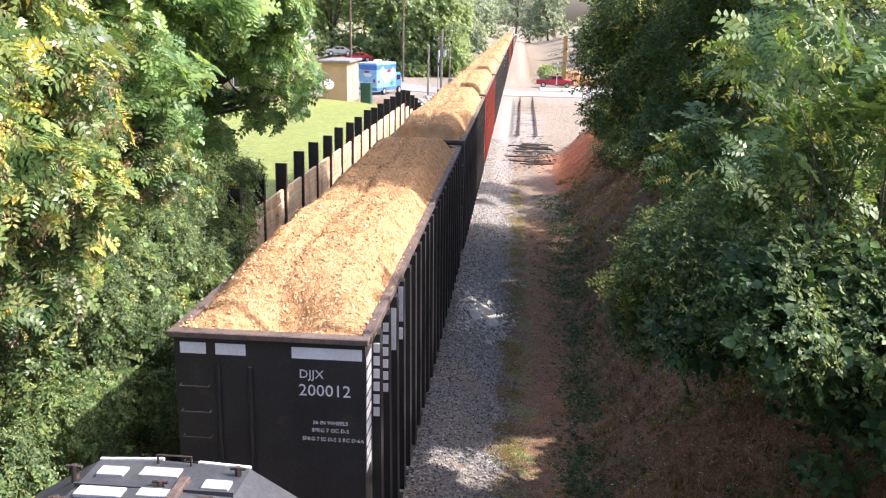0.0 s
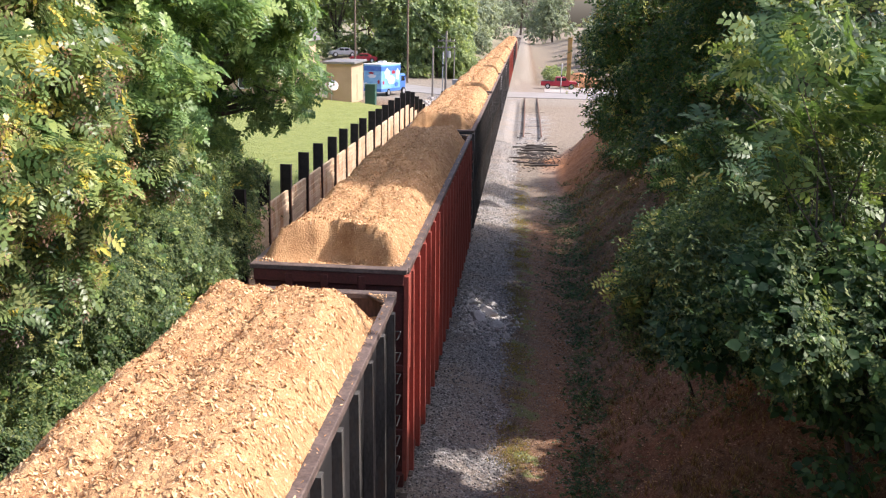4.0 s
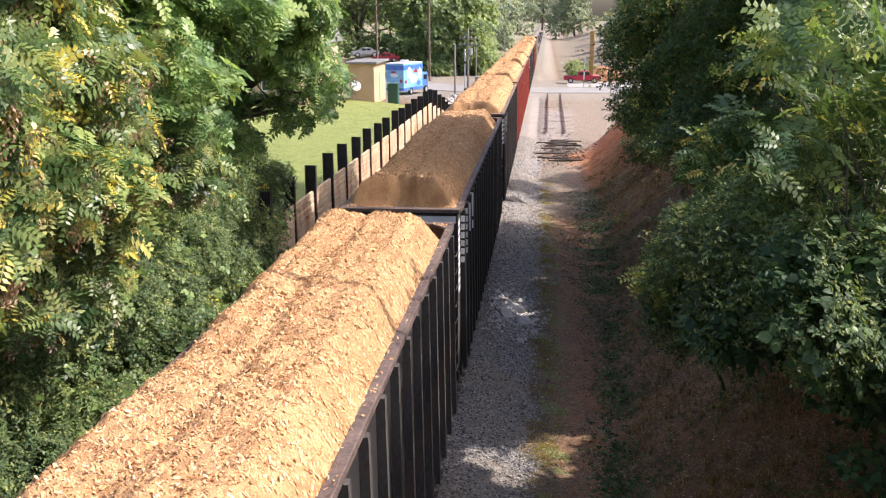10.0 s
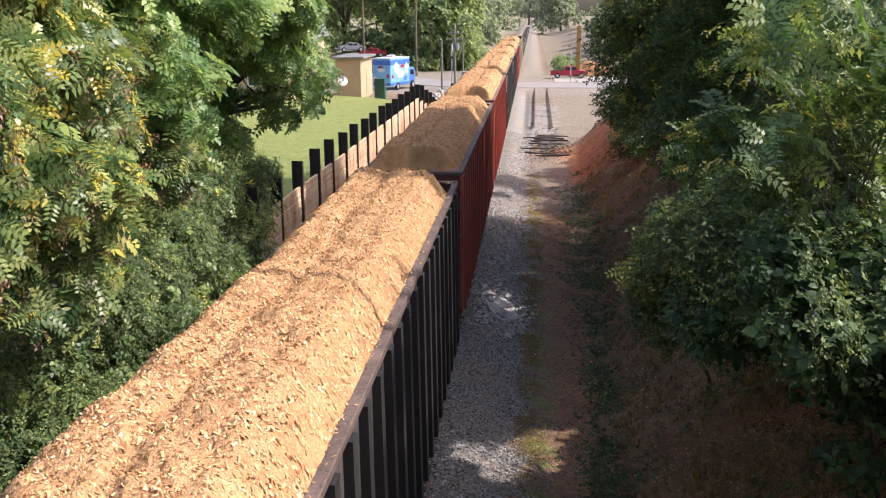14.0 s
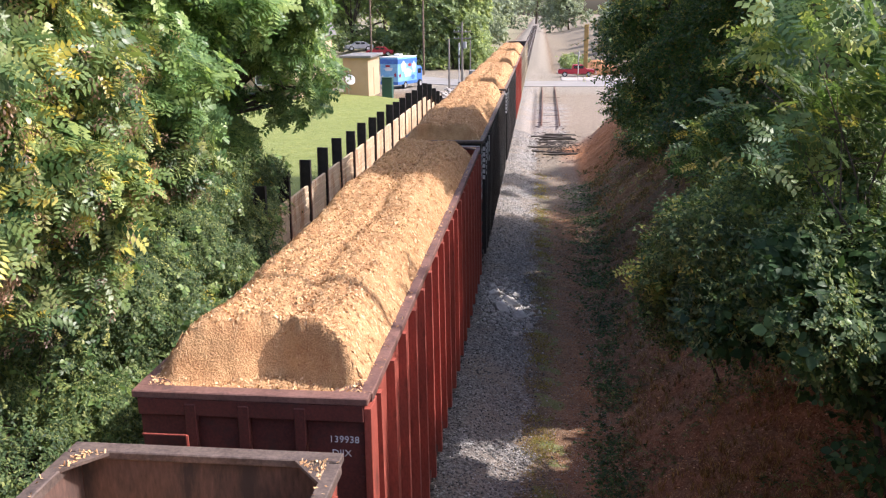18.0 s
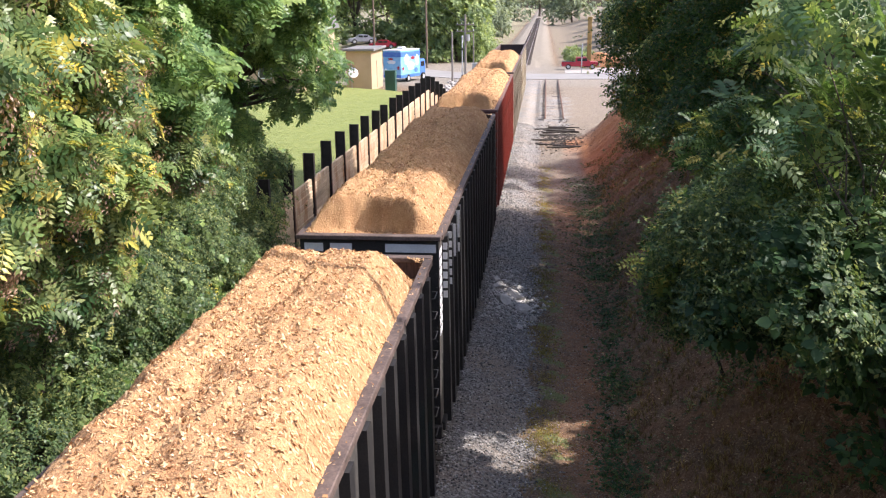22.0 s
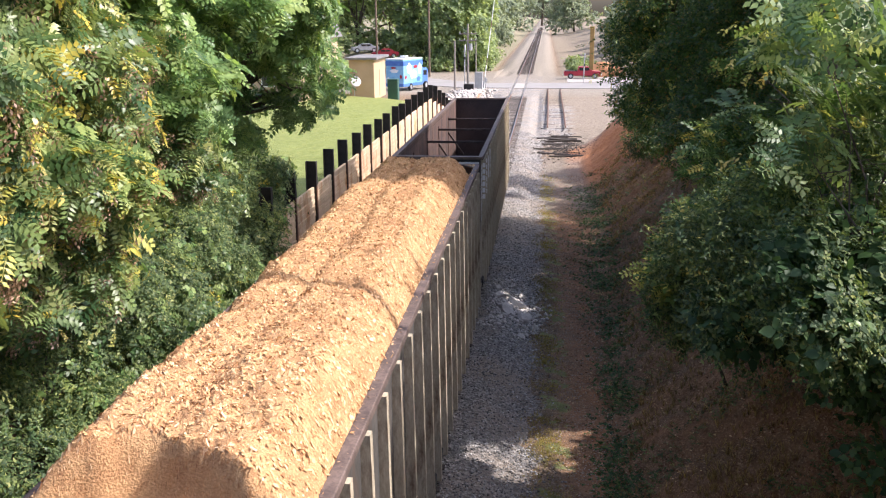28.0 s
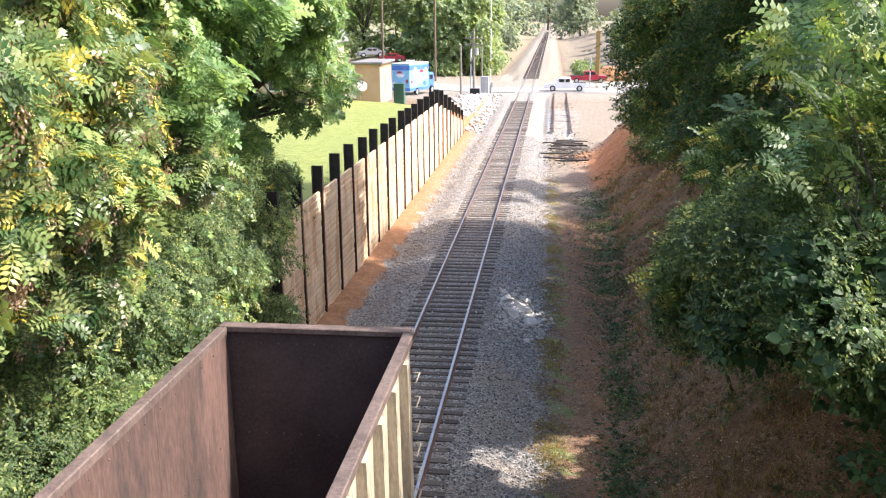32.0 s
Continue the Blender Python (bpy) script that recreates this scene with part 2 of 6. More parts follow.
def box(bm, x0, x1, y0, y1, z0, z1, bevel=0.0):
    """Adds a box, its edges rounded by a chamfer."""
    made = bmesh.ops.create_cube(bm, size=1.0)["verts"]
    for v in made:
        v.co = Vector((x0 + (v.co.x + 0.5) * (x1 - x0), y0 + (v.co.y + 0.5) * (y1 - y0), z0 + (v.co.z + 0.5) * (z1 - z0)))
    if bevel:
        edges = list({e for v in made for e in v.link_edges})
        bmesh.ops.bevel(bm, geom=edges, offset=bevel, segments=1, affect="EDGES")
    return bm


def a_box(*dims, bevel=0.0):
    return box(bmesh.new(), *dims, bevel=bevel)


def tube(bm, a, b, r0, r1=None, sides=8):
    """Adds a tapered rod from a to b."""
    a, b = Vector(a), Vector(b)
    r1 = r0 if r1 is None else r1
    m = Matrix.Translation((a + b) / 2) @ (b - a).to_track_quat("Z", "Y").to_matrix().to_4x4()
    bmesh.ops.create_cone(bm, cap_ends=True, segments=sides, radius1=r0, radius2=r1, depth=(b - a).length, matrix=m)
    return bm


def beam(bm, a, b, w, h):
    """Adds a square bar from a to b."""
    a, b = Vector(a), Vector(b)
    m = Matrix.Translation((a + b) / 2) @ (b - a).to_track_quat("Y", "Z").to_matrix().to_4x4() @ Matrix.Diagonal((w, (b - a).length, h, 1))
    bmesh.ops.create_cube(bm, size=1.0, matrix=m)
    return bm


def raw_mesh(name, verts, faces, smooth=False, attr=None):
    """A mesh from arrays of corners and of faces with equal corner counts."""
    me = bpy.data.meshes.new(name)
    verts, faces = np.asarray(verts, np.float32), np.asarray(faces, np.int32)
    n, k = faces.shape
    me.vertices.add(len(verts))
    me.vertices.foreach_set("co", verts.ravel())
    me.loops.add(n * k)
    me.loops.foreach_set("vertex_index", faces.ravel())
    me.polygons.add(n)
    me.polygons.foreach_set("loop_start", np.arange(0, n * k, k, dtype=np.int32))
    if smooth:
        me.polygons.foreach_set("use_smooth", np.ones(n, bool))
    if attr is not None:
        lay = me.attributes.new("soil", "FLOAT_COLOR", "POINT")
        lay.data.foreach_set("color", np.asarray(attr, np.float32).ravel())
    me.update()
    me.validate()
    return me


MESHES = {}


def shared(key, maker):
    """One mesh for all alike pieces."""
    if key not in MESHES:
        me = bpy.data.meshes.new(str(key[0]) if isinstance(key, tuple) else key)
        bm = maker()
        bm.to_mesh(me)
        bm.free()
        MESHES[key] = me
    return MESHES[key]


def lettering(name, text, size, material, parent, m, label=""):
    """Flat painted letters in the built-in font, as a mesh."""
    cu = bpy.data.curves.new(name, "FONT")
    cu.body, cu.size, cu.extrude, cu.resolution_u = text, size, 0.002, 2
    tmp = bpy.data.objects.new(name, cu)
    scene.collection.objects.link(tmp)
    me = bpy.data.meshes.new_from_object(tmp.evaluated_get(bpy.context.evaluated_depsgraph_get()))
    bpy.data.objects.remove(tmp)
    me.materials.clear()
    ob = part(name, me, material, parent, label)
    ob.matrix_basis = m
    return ob


# ---- the lie of the land ----
rng = np.random.default_rng(7)
_ph = rng.uniform(0, 6.28, (24, 2))
_dr = rng.uniform(0, 6.28, 24)


def wavy(x, y, size, seed=0):
    """A smooth uneven field between about -1 and 1, with hollows of that size in metres."""
    out = 0.0
    for i in range(6):
        j = (i + 6 * seed) % 24
        k = 6.28 / size * (0.6 + 0.35 * i)
        out = out + np.sin(k * (x * np.cos(_dr[j]) + y * np.sin(_dr[j])) + _ph[j, 0]) / (1 + 0.4 * i)
    return out / 2.6


def step(a, b, v):
    t = np.clip((v - a) / (b - a), 0, 1)
    return t * t * (3 - 2 * t)


def bank_toe(y):
    return np.interp(y, [0, 18, 28, 42, 50, 58, 66, 72, 78, 86, 100], [4.9, 5.0, 5.5, 5.95, 6.0, 5.8, 6.1, 6.9, 9.5, 20, 40])


def lawn_level(x, y):
    return 3.25 - 3.0 * step(60, 88, y + (x + 4.25) * 1.0) + 0.02 * np.maximum(0, -x - 12)


def height(x, y):
    """The ground's height; the top of the rails is 0."""
    x, y = np.asarray(x, float), np.asarray(y, float)
    ax = np.abs(x)
    bed = np.where(ax < 1.75, -0.2, -0.2 - 0.36 * step(1.7, 3.1, ax))
    siding = step(70, 80, y) * step(2.6, 3.2, x) * (1 - step(118, 122, y))
    bed = bed + siding * 0.28
    path = 0.035 * wavy(x, y, 1.2, 1) * step(2.8, 3.4, ax)
    toe = bank_toe(y)
    top = 6.2 * (1 - step(52, 84, y)) + 0.5
    rise = np.maximum(0, x - toe)
    bank = np.minimum(top, rise * 0.5 + 0.45 * np.maximum(0, rise - 0.7)) + 0.16 * wavy(x, y, 1.7, 2) * step(0.2, 1.5, rise) * step(0, 2, top)
    right = bed + path + bank
    natural = np.minimum(4.6, np.maximum(0, -x - 2.7) * 0.95) + 0.15 * wavy(x, y, 2.0, 3) * step(2.8, 3.6, -x)
    walled = np.where(x < -4.33, lawn_level(x, y) + 0.55 + 0.04 * wavy(x, y, 3, 1), 0.22 * step(3.1, 4.2, -x))
    w = step(24.5, 26.5, y)
    left = bed + path + natural * (1 - w) + walled * w
    z = np.where(x > 0, right, left)
    out = step(105, 116, y) * (1 - step(136, 150, y))          # the level crossing and the yards beside it
    z = z * (1 - out) + out * (-0.06)
    far = step(142, 175, y)
    z = z + 3.1 * np.exp(-((x + 26) / 9.0) ** 2 - ((y - 150) / 5.0) ** 2)      # the raised car park
    berm = -0.25 - 0.9 * step(2.6, 6, ax) + 3.2 * step(9, 26, ax)
    return z * (1 - far) + far * berm


def soils(x, y):
    """How much ballast, turf, bare clay and gravel lies where."""
    ax = np.abs(x)
    near = 1 - step(125, 145, y)
    n1, n2 = wavy(x, y, 2.3, 0) * near, wavy(x, y, 0.9, 2) * near
    edge = 3.2 + 0.34 * n1 + 0.24 * n2
    ballast = 1 - step(edge - 0.25, edge + 0.3, ax)
    yard = step(60, 76, y + 2 * n1)
    ballast = np.maximum(ballast, yard * (1 - step(5, 7, x + n1)) * (x > 0) * (1 - step(92, 106, y)) * 0.85)
    ballast = ballast * (1 - 0.75 * step(100, 150, y))
    ballast = np.maximum(ballast, step(4.6, 3.6, ax) * step(44, 47, y) * (x < 0) * 0.4)
    turf = (x < -4.4) * step(25, 27, y) * (1 - step(84, 96, y)) * 1.0
    turf = np.maximum(turf, 0.9 * step(-0.1, 0.7, n2 + 0.25 * n1) * step(3.2, 3.5, x) * (1 - step(4.0, 4.4, x)) * (1 - step(52, 60, y)))
    turf = np.maximum(turf, step(140, 150, y) * step(5, 7, ax) * np.where(x > 0, 0.3, 0.45))
    clay = step(-0.1, 0.5, x - bank_toe(y) + 0.2 * n2 + 1.2 * step(50, 56, y) * (1 - step(66, 72, y))) * step(48, 55, y) * (1 - step(76, 86, y)) + (x < -3.2) * (x > -4.6) * step(26, 28, y) * 0.45
    clay = np.maximum(clay, 0.8 * step(3.75, 4.15, x + 0.3 * n1) * (1 - step(50, 60, y)) * (0.6 + 0.4 * n2) * (1 - 0.5 * step(4.7, 5.5, x)))
    gravel = 0.22 * step(3.0, 3.3, x) * (1 - step(4.4, 5.0, x + 0.3 * n1)) * (1 - step(50, 60, y)) + step(98, 112, y) * (1 - step(140, 156, y)) + step(140, 156, y) * (1 - step(4.2, 6.5, ax + 0.6 * n1))
    gravel = np.maximum(gravel, 0.75 * step(43, 47, y + 2 * n2) * (1 - step(60, 68, y)) * step(2.9, 3.5, x) * (1 - step(-0.3, 0.5, x - bank_toe(y))))
    gravel = np.maximum(gravel, 0.7 * step(64, 72, y) * (1 - step(104, 112, y)) * step(2.6, 3.2, x) * (1 - step(0.0, 3.0, x - bank_toe(y))))
    gravel = np.maximum(gravel, 0.55 * step(140, 150, y) * step(5, 7, ax))
    return np.clip(np.stack([ballast, turf, np.clip(clay, 0, 1), np.clip(gravel, 0, 1)], -1), 0, 1)


def ground_material():
    m, nt, bsdf = tree_of("ground")
    co = nt.nodes.new("ShaderNodeTexCoord").outputs["Object"]
    at = nt.nodes.new("ShaderNodeAttribute")
    at.attribute_name = "soil"
    sep = nt.nodes.new("ShaderNodeSeparateColor")
    nt.links.new(at.outputs["Color"], sep.inputs[0])
    n_big, n_mid, n_fine = noise_at(nt, co, 0.5, 5), noise_at(nt, co, 3.5, 6, 0.7), noise_at(nt, co, 28, 3, 0.7)
    litter = ramp(nt, n_mid, [(0.30, (0.05, 0.031, 0.017)), (0.5, (0.15, 0.094, 0.05)), (0.72, (0.29, 0.19, 0.105))])
    bits = node(nt, "TexVoronoi", Scale=34.0)
    nt.links.new(co, bits.inputs["Vector"])
    shade = nt.nodes.new("ShaderNodeSeparateColor")
    nt.links.new(bits.outputs["Color"], shade.inputs[0])
    crumbs = ramp(nt, shade.outputs[0], [(0.0, (0.05, 0.03, 0.016)), (0.5, (0.17, 0.108, 0.058)), (0.85, (0.34, 0.235, 0.135)), (1.0, (0.60, 0.46, 0.29))])
    litter = mixed(nt, 0.5, litter, crumbs)
    clay = ramp(nt, n_mid, [(0.3, (0.33, 0.125, 0.042)), (0.7, (0.56, 0.26, 0.11))])
    turf = ramp(nt, n_mid, [(0.25, (0.14, 0.165, 0.04)), (0.55, (0.21, 0.25, 0.065)), (0.8, (0.31, 0.30, 0.095))])
    gravel = ramp(nt, n_mid, [(0.3, (0.17, 0.145, 0.112)), (0.7, (0.31, 0.275, 0.225))])
    cell = node(nt, "TexVoronoi", Scale=19.0)
    nt.links.new(co, cell.inputs["Vector"])
    grey = nt.nodes.new("ShaderNodeSeparateColor")
    nt.links.new(cell.outputs["Color"], grey.inputs[0])
    stones = ramp(nt, grey.outputs[0], [(0.0, (0.095, 0.092, 0.088)), (0.6, (0.255, 0.243, 0.226)), (1.0, (0.43, 0.415, 0.39))])
    dust = ramp(nt, n_big, [(0.42, (0, 0, 0)), (0.66, (0.6, 0.6, 0.6))])
    stones = mixed(nt, dust, stones, (0.33, 0.26, 0.19))
    def ragged(part_of, grain, lo, hi):
        """An uneven edge between two soils, broken up by grain."""
        a = nt.nodes.new("ShaderNodeMath")
        a.operation = "MULTIPLY_ADD"
        nt.links.new(grain, a.inputs[0])
        a.inputs[1].default_value = 1.5
        nt.links.new(part_of, a.inputs[2])
        return ramp(nt, a.outputs[0], [(lo, (0, 0, 0)), (hi, (1, 1, 1))])

    n_edge = noise_at(nt, co, 9.0, 6, 0.75)
    half = nt.nodes.new("ShaderNodeMath")
    half.operation = "SUBTRACT"
    nt.links.new(n_edge, half.inputs[0])
    half.inputs[1].default_value = 0.5
    col = mixed(nt, sep.outputs[2], litter, clay)
    col = mixed(nt, ragged(sep.outputs[1], half.outputs[0], 0.3, 0.6), col, turf)
    col = mixed(nt, at.outputs["Alpha"], col, gravel)
    col = mixed(nt, ragged(sep.outputs[0], half.outputs[0], 0.4, 0.6), col, stones)
    nt.links.new(col, bsdf.inputs["Base Color"])
    bsdf.inputs["Roughness"].default_value = 0.95
    add = nt.nodes.new("ShaderNodeMath")
    add.operation = "ADD"
    nt.links.new(n_fine, add.inputs[0])
    nt.links.new(cell.outputs["Distance"], add.inputs[1])
    bumped(nt, bsdf, add.outputs[0], 0.9, 0.03)
    return m


xs = np.concatenate([np.linspace(-700, -60, 14), np.linspace(-50, -12, 20), np.linspace(-11, -4.6, 22), [-4.36, -4.30],
                     np.linspace(-4.15, 9.0, 110), np.linspace(9.4, 18, 24), np.linspace(19, 60, 22), np.linspace(80, 700, 14)])
ys = np.concatenate([np.linspace(-60, 2, 16), np.linspace(4, 64, 330), np.linspace(65, 160, 110), np.linspace(165, 400, 40), np.linspace(430, 1600, 20)])
gx, gy = np.meshgrid(xs, ys)
gz = height(gx, gy)
idx = np.arange(gx.size).reshape(gx.shape)
quads = np.stack([idx[:-1, :-1], idx[:-1, 1:], idx[1:, 1:], idx[1:, :-1]], -1).reshape(-1, 4)
ground = new("ground", raw_mesh("ground", np.stack([gx, gy, gz], -1).reshape(-1, 3), quads, True, soils(gx, gy).reshape(-1, 4)))
ground.data.materials.append(ground_material())
tagged(ground, "railway cutting floor of grey ballast, dirt path, lawn and clay banks", "ground", kind="structure")


# ---- scattered stones ----
def pebbles(name, x, y, size, material, label, squash=0.7, lift=0.25):
    """Loose stones as one mesh: each a jittered eight-faced lump."""
    n = len(x)
    base = np.array([(1, 0, 0), (0, 1, 0), (-1, 0, 0), (0, -1, 0), (0, 0, 1), (0, 0, -1)], float)
    tri = np.array([(0, 1, 4), (1, 2, 4), (2, 3, 4), (3, 0, 4), (1, 0, 5), (2, 1, 5), (3, 2, 5), (0, 3, 5)])
    v = base[None] * rng.uniform(0.6, 1.25, (n, 6, 1)) + rng.normal(0, 0.12, (n, 6, 3))
    a = rng.uniform(0, 6.28, n)
    c, s = np.cos(a)[:, None], np.sin(a)[:, None]
    v = np.stack([v[..., 0] * c - v[..., 1] * s, v[..., 0] * s + v[..., 1] * c, v[..., 2] * squash], -1) * size[:, None, None]
    v += np.stack([x, y, height(x, y) + size * lift], -1)[:, None, :]
    f = (tri[None] + 6 * np.arange(n)[:, None, None]).reshape(-1, 3)
    ob = new(name, raw_mesh(name, v.reshape(-1, 3), f))
    ob.data.materials.append(material)
    return tagged(ob, label, "stones", kind="stuff")


def stone_material():
    m, nt, bsdf = tree_of("loose_ballast")
    geo = nt.nodes.new("ShaderNodeNewGeometry")
    col = ramp(nt, geo.outputs["Random Per Island"], [(0.0, (0.08, 0.079, 0.077)), (0.5, (0.245, 0.238, 0.225)), (0.85, (0.46, 0.445, 0.42)), (1.0, (0.68, 0.66, 0.63))])
    nt.links.new(col, bsdf.inputs["Base Color"])
    bsdf.inputs["Roughness"].default_value = 0.85
    return m


LOOSE = stone_material()
n = 42000
px, py = rng.uniform(-3.4, 4.0, n), 13 + 62 * rng.random(n) ** 1.5
keep = (np.abs(px) > 1.0) | (rng.random(n) < 0.35)
keep &= rng.random(n) < 1 - 0.93 * step(2.8, 3.9, np.abs(px))
pebbles("ballast_stones", px[keep], py[keep], rng.uniform(0.018, 0.042, n)[keep], LOOSE, "loose grey crushed-stone ballast along the track", lift=0.35)


# ---- track ----
def rail_profile():
    """The outline of a flat-bottomed rail, its head's top at 0."""
    half = [(0.036, -0.004), (0.036, -0.034), (0.010, -0.045), (0.010, -0.125), (0.070, -0.145), (0.070, -0.160)]
    return [(0.030, 0.0)] + half + [(-x, z) for x, z in half[::-1]] + [(-0.030, 0.0)]


def rail(name, x, y0, y1, material, label, steps=1, bend=None, z=0.0):
    bm = bmesh.new()
    rings = []
    for i in range(steps + 1):
        y = y0 + (y1 - y0) * i / steps
        off = bend(y) if bend else 0.0
        rings.append([bm.verts.new((x + off + px_, y, z + pz_)) for px_, pz_ in rail_profile()])
    k = len(rings[0])
    for a, b in zip(rings, rings[1:]):
        for i in range(k):
            bm.faces.new((a[i], a[(i + 1) % k], b[(i + 1) % k], b[i]))
    bm.faces.new(rings[0][::-1])
    bm.faces.new(rings[-1])
    me = bpy.data.meshes.new(name)
    bm.to_mesh(me)
    bm.free()
    me.materials.append(RAIL)
    me.materials.append(material)
    for p in me.polygons:
        if p.normal.z > 0.5 and p.center.z > z - 0.01:
            p.material_index = 1
    return tagged(new(name, me), label, "rail", group="running rails", kind="structure")


for side in (-1, 1):
    rail("rail", side * 0.7525, -40, 900, RAILTOP, "steel running rail with polished head and rusty web")


def tie_mesh(k):
    bm = a_box(-1.29, 1.29, -0.11, 0.11, -0.34, -0.165, bevel=0.015)
    r = random.Random(k)
    for v in bm.verts:
        v.co += Vector((r.uniform(-0.02, 0.02), r.uniform(-0.008, 0.008), r.uniform(-0.006, 0.006)))
    return bm


track_bed = thing("track_ties", "row of weathered timber ties bedded in grey ballast", "railway ties", kind="structure")
for i in range(300):
    y = 13.0 + i * 0.5
    t = part("tie", shared(("tie", i % 7), lambda: tie_mesh(i)), TIE, track_bed)
    t.matrix_basis = pose(random.uniform(-0.05, 0.05), y + random.uniform(-0.04, 0.04), random.uniform(-0.02, 0.0), 0, 0, random.uniform(-1.2, 1.2))
rest = bmesh.new()
for i in range(900):
    y = 163.0 + i * 0.5
    box(rest, -1.29, 1.29, y - 0.11, y + 0.11, -0.30, -0.165)
tagged(part("far_ties", rest, TIE, track_bed), kind="stuff")


# ---- the train ----
CAR_LEN, CAR_GAP, TOP, FLOOR, HALF = 20.05, 1.3, 5.1, 1.25, 1.385
RIB_ROWS = {"flush": [0.85 + i * 0.915 for i in range(21)], "posted": [0.62 + i * 1.045 for i in range(19)]}


def sheet_side(sx):
    return a_box(min(sx * HALF, sx * (HALF - 0.03)), max(sx * HALF, sx * (HALF - 0.03)), 0.1, CAR_LEN - 0.1, 0.95, TOP - 0.1)


def rib_mesh(sx, wide):
    """A pressed side post, a hollow box section that widens to the sill."""
    bm = bmesh.new()
    w0, w1, d = wide * 0.70, wide * 0.62, 0.18
    a, b = HALF, HALF + d
    pts = [(a, -w0, 0.85), (b - 0.02, -w0 * 0.95, 0.85), (b - 0.02, w0 * 0.95, 0.85), (a, w0, 0.85),
           (a, -w1, TOP - 0.16), (b - 0.065, -w1 * 0.95, TOP - 0.16), (b - 0.065, w1 * 0.95, TOP - 0.16), (a, w1, TOP - 0.16)]
    v = [bm.verts.new((sx * x, y, z)) for x, y, z in pts]
    for f in ((0, 1, 5, 4), (1, 2, 6, 5), (2, 3, 7, 6), (0, 3, 2, 1), (4, 5, 6, 7), (3, 0, 4, 7)):
        bm.faces.new([v[i] for i in f])
    bmesh.ops.recalc_face_normals(bm, faces=bm.faces)
    return bm


def chord_mesh(sx):
    """The top rail of a side, a box with rounded edges."""
    x0, x1 = sx * (HALF - 0.075), sx * (HALF + 0.08)
    return a_box(min(x0, x1), max(x0, x1), 0.205, CAR_LEN - 0.205, TOP - 0.12, TOP, bevel=0.012)


def wheel_mesh():
    bm = bmesh.new()
    tube(bm, (-0.065, 0, 0), (0.065, 0, 0), 0.46, 0.455, 28)
    tube(bm, (-0.085, 0, 0), (-0.065, 0, 0), 0.49, 0.48, 28)
    tube(bm, (-0.10, 0, 0), (0.11, 0, 0), 0.14, 0.14, 12)
    return bm


def side_frame_mesh():
    """The cast side frame of a truck: a truss with two pedestals and a spring nest."""
    bm = bmesh.new()
    beam(bm, (0, -1.15, 0.55), (0, -0.45, 0.78), 0.16, 0.16)
    beam(bm, (0, 1.15, 0.55), (0, 0.45, 0.78), 0.16, 0.16)
    beam(bm, (0, -0.5, 0.78), (0, 0.5, 0.78), 0.16, 0.15)
    beam(bm, (0, -0.95, 0.45), (0, -0.3, 0.24), 0.15, 0.13)
    beam(bm, (0, 0.95, 0.45), (0, 0.3, 0.24), 0.15, 0.13)
    beam(bm, (0, -0.36, 0.22), (0, 0.36, 0.22), 0.18, 0.12)
    for y in (-0.38, 0.38):
        beam(bm, (0, y, 0.24), (0, y, 0.78), 0.14, 0.12)
    for y in (-0.89, 0.89):
        box(bm, -0.1, 0.1, y - 0.14, y + 0.14, 0.36, 0.62, bevel=0.03)
    for y in (-0.17, 0.0, 0.17):
        tube(bm, (0, y, 0.28), (0, y, 0.52), 0.07, 0.07, 10)
    return bm


def truck(parent, y):
    """A two-axle truck under the car."""
    t = part("truck", shared("bolster", lambda: a_box(-1.15, 1.15, -0.2, 0.2, 0.5, 0.95, bevel=0.03)), IRON, parent, "rusty four-wheel truck")
    t.matrix_basis = pose(0, y, 0)
    for sx in (-1, 1):
        f = part("side_frame", shared("side_frame", side_frame_mesh), IRON, t)
        f.matrix_basis = pose(sx * 1.0, 0, 0.03)
        for dy in (-0.89, 0.89):
            w = part("wheel", shared("wheel", wheel_mesh), IRON, t)
            w.matrix_basis = pose(sx * 0.79, dy, 0.46, 0, 0, 0 if sx > 0 else 180)
    for dy in (-0.89, 0.89):
        a = part("axle", shared("axle", lambda: tube(bmesh.new(), (-0.75, 0, 0), (0.75, 0, 0), 0.08, sides=10)), IRON, t)
        a.matrix_basis = pose(0, dy, 0.46)
    return t


def ladder_rungs(parent, sx, y, face, z0, n, paint, gap=0.38, width=0.42):
    """Grab irons: bent rods, each bolted on by itself; face: 'side' or 'end'."""
    def rung():
        bm = bmesh.new()
        if face == "side":
            tube(bm, (sx * 0.09, -width / 2, 0), (sx * 0.09, width / 2, 0), 0.012, sides=6)
            for e in (-1, 1):
                tube(bm, (0, e * width / 2, 0), (sx * 0.095, e * width / 2, 0), 0.012, sides=6)
        else:
            tube(bm, (-width / 2, -0.09, 0), (width / 2, -0.09, 0), 0.012, sides=6)
            for e in (-1, 1):
                tube(bm, (e * width / 2, 0, 0), (e * width / 2, -0.095, 0), 0.012, sides=6)
        return bm
    for i in range(n):
        r = part("grab_iron", shared(("grab_iron", face, sx, width), rung), paint, parent)
        r.matrix_basis = pose(sx * (HALF + 0.05) if face == "side" else sx, y, z0 + gap * i)


def rivets_mesh(z0, z1, n):
    bm = bmesh.new()
    for i in range(n):
        bmesh.ops.create_icosphere(bm, subdivisions=1, radius=0.016, matrix=Matrix.Translation((0, 0, z0 + (z1 - z0) * i / (n - 1))))
    return bm


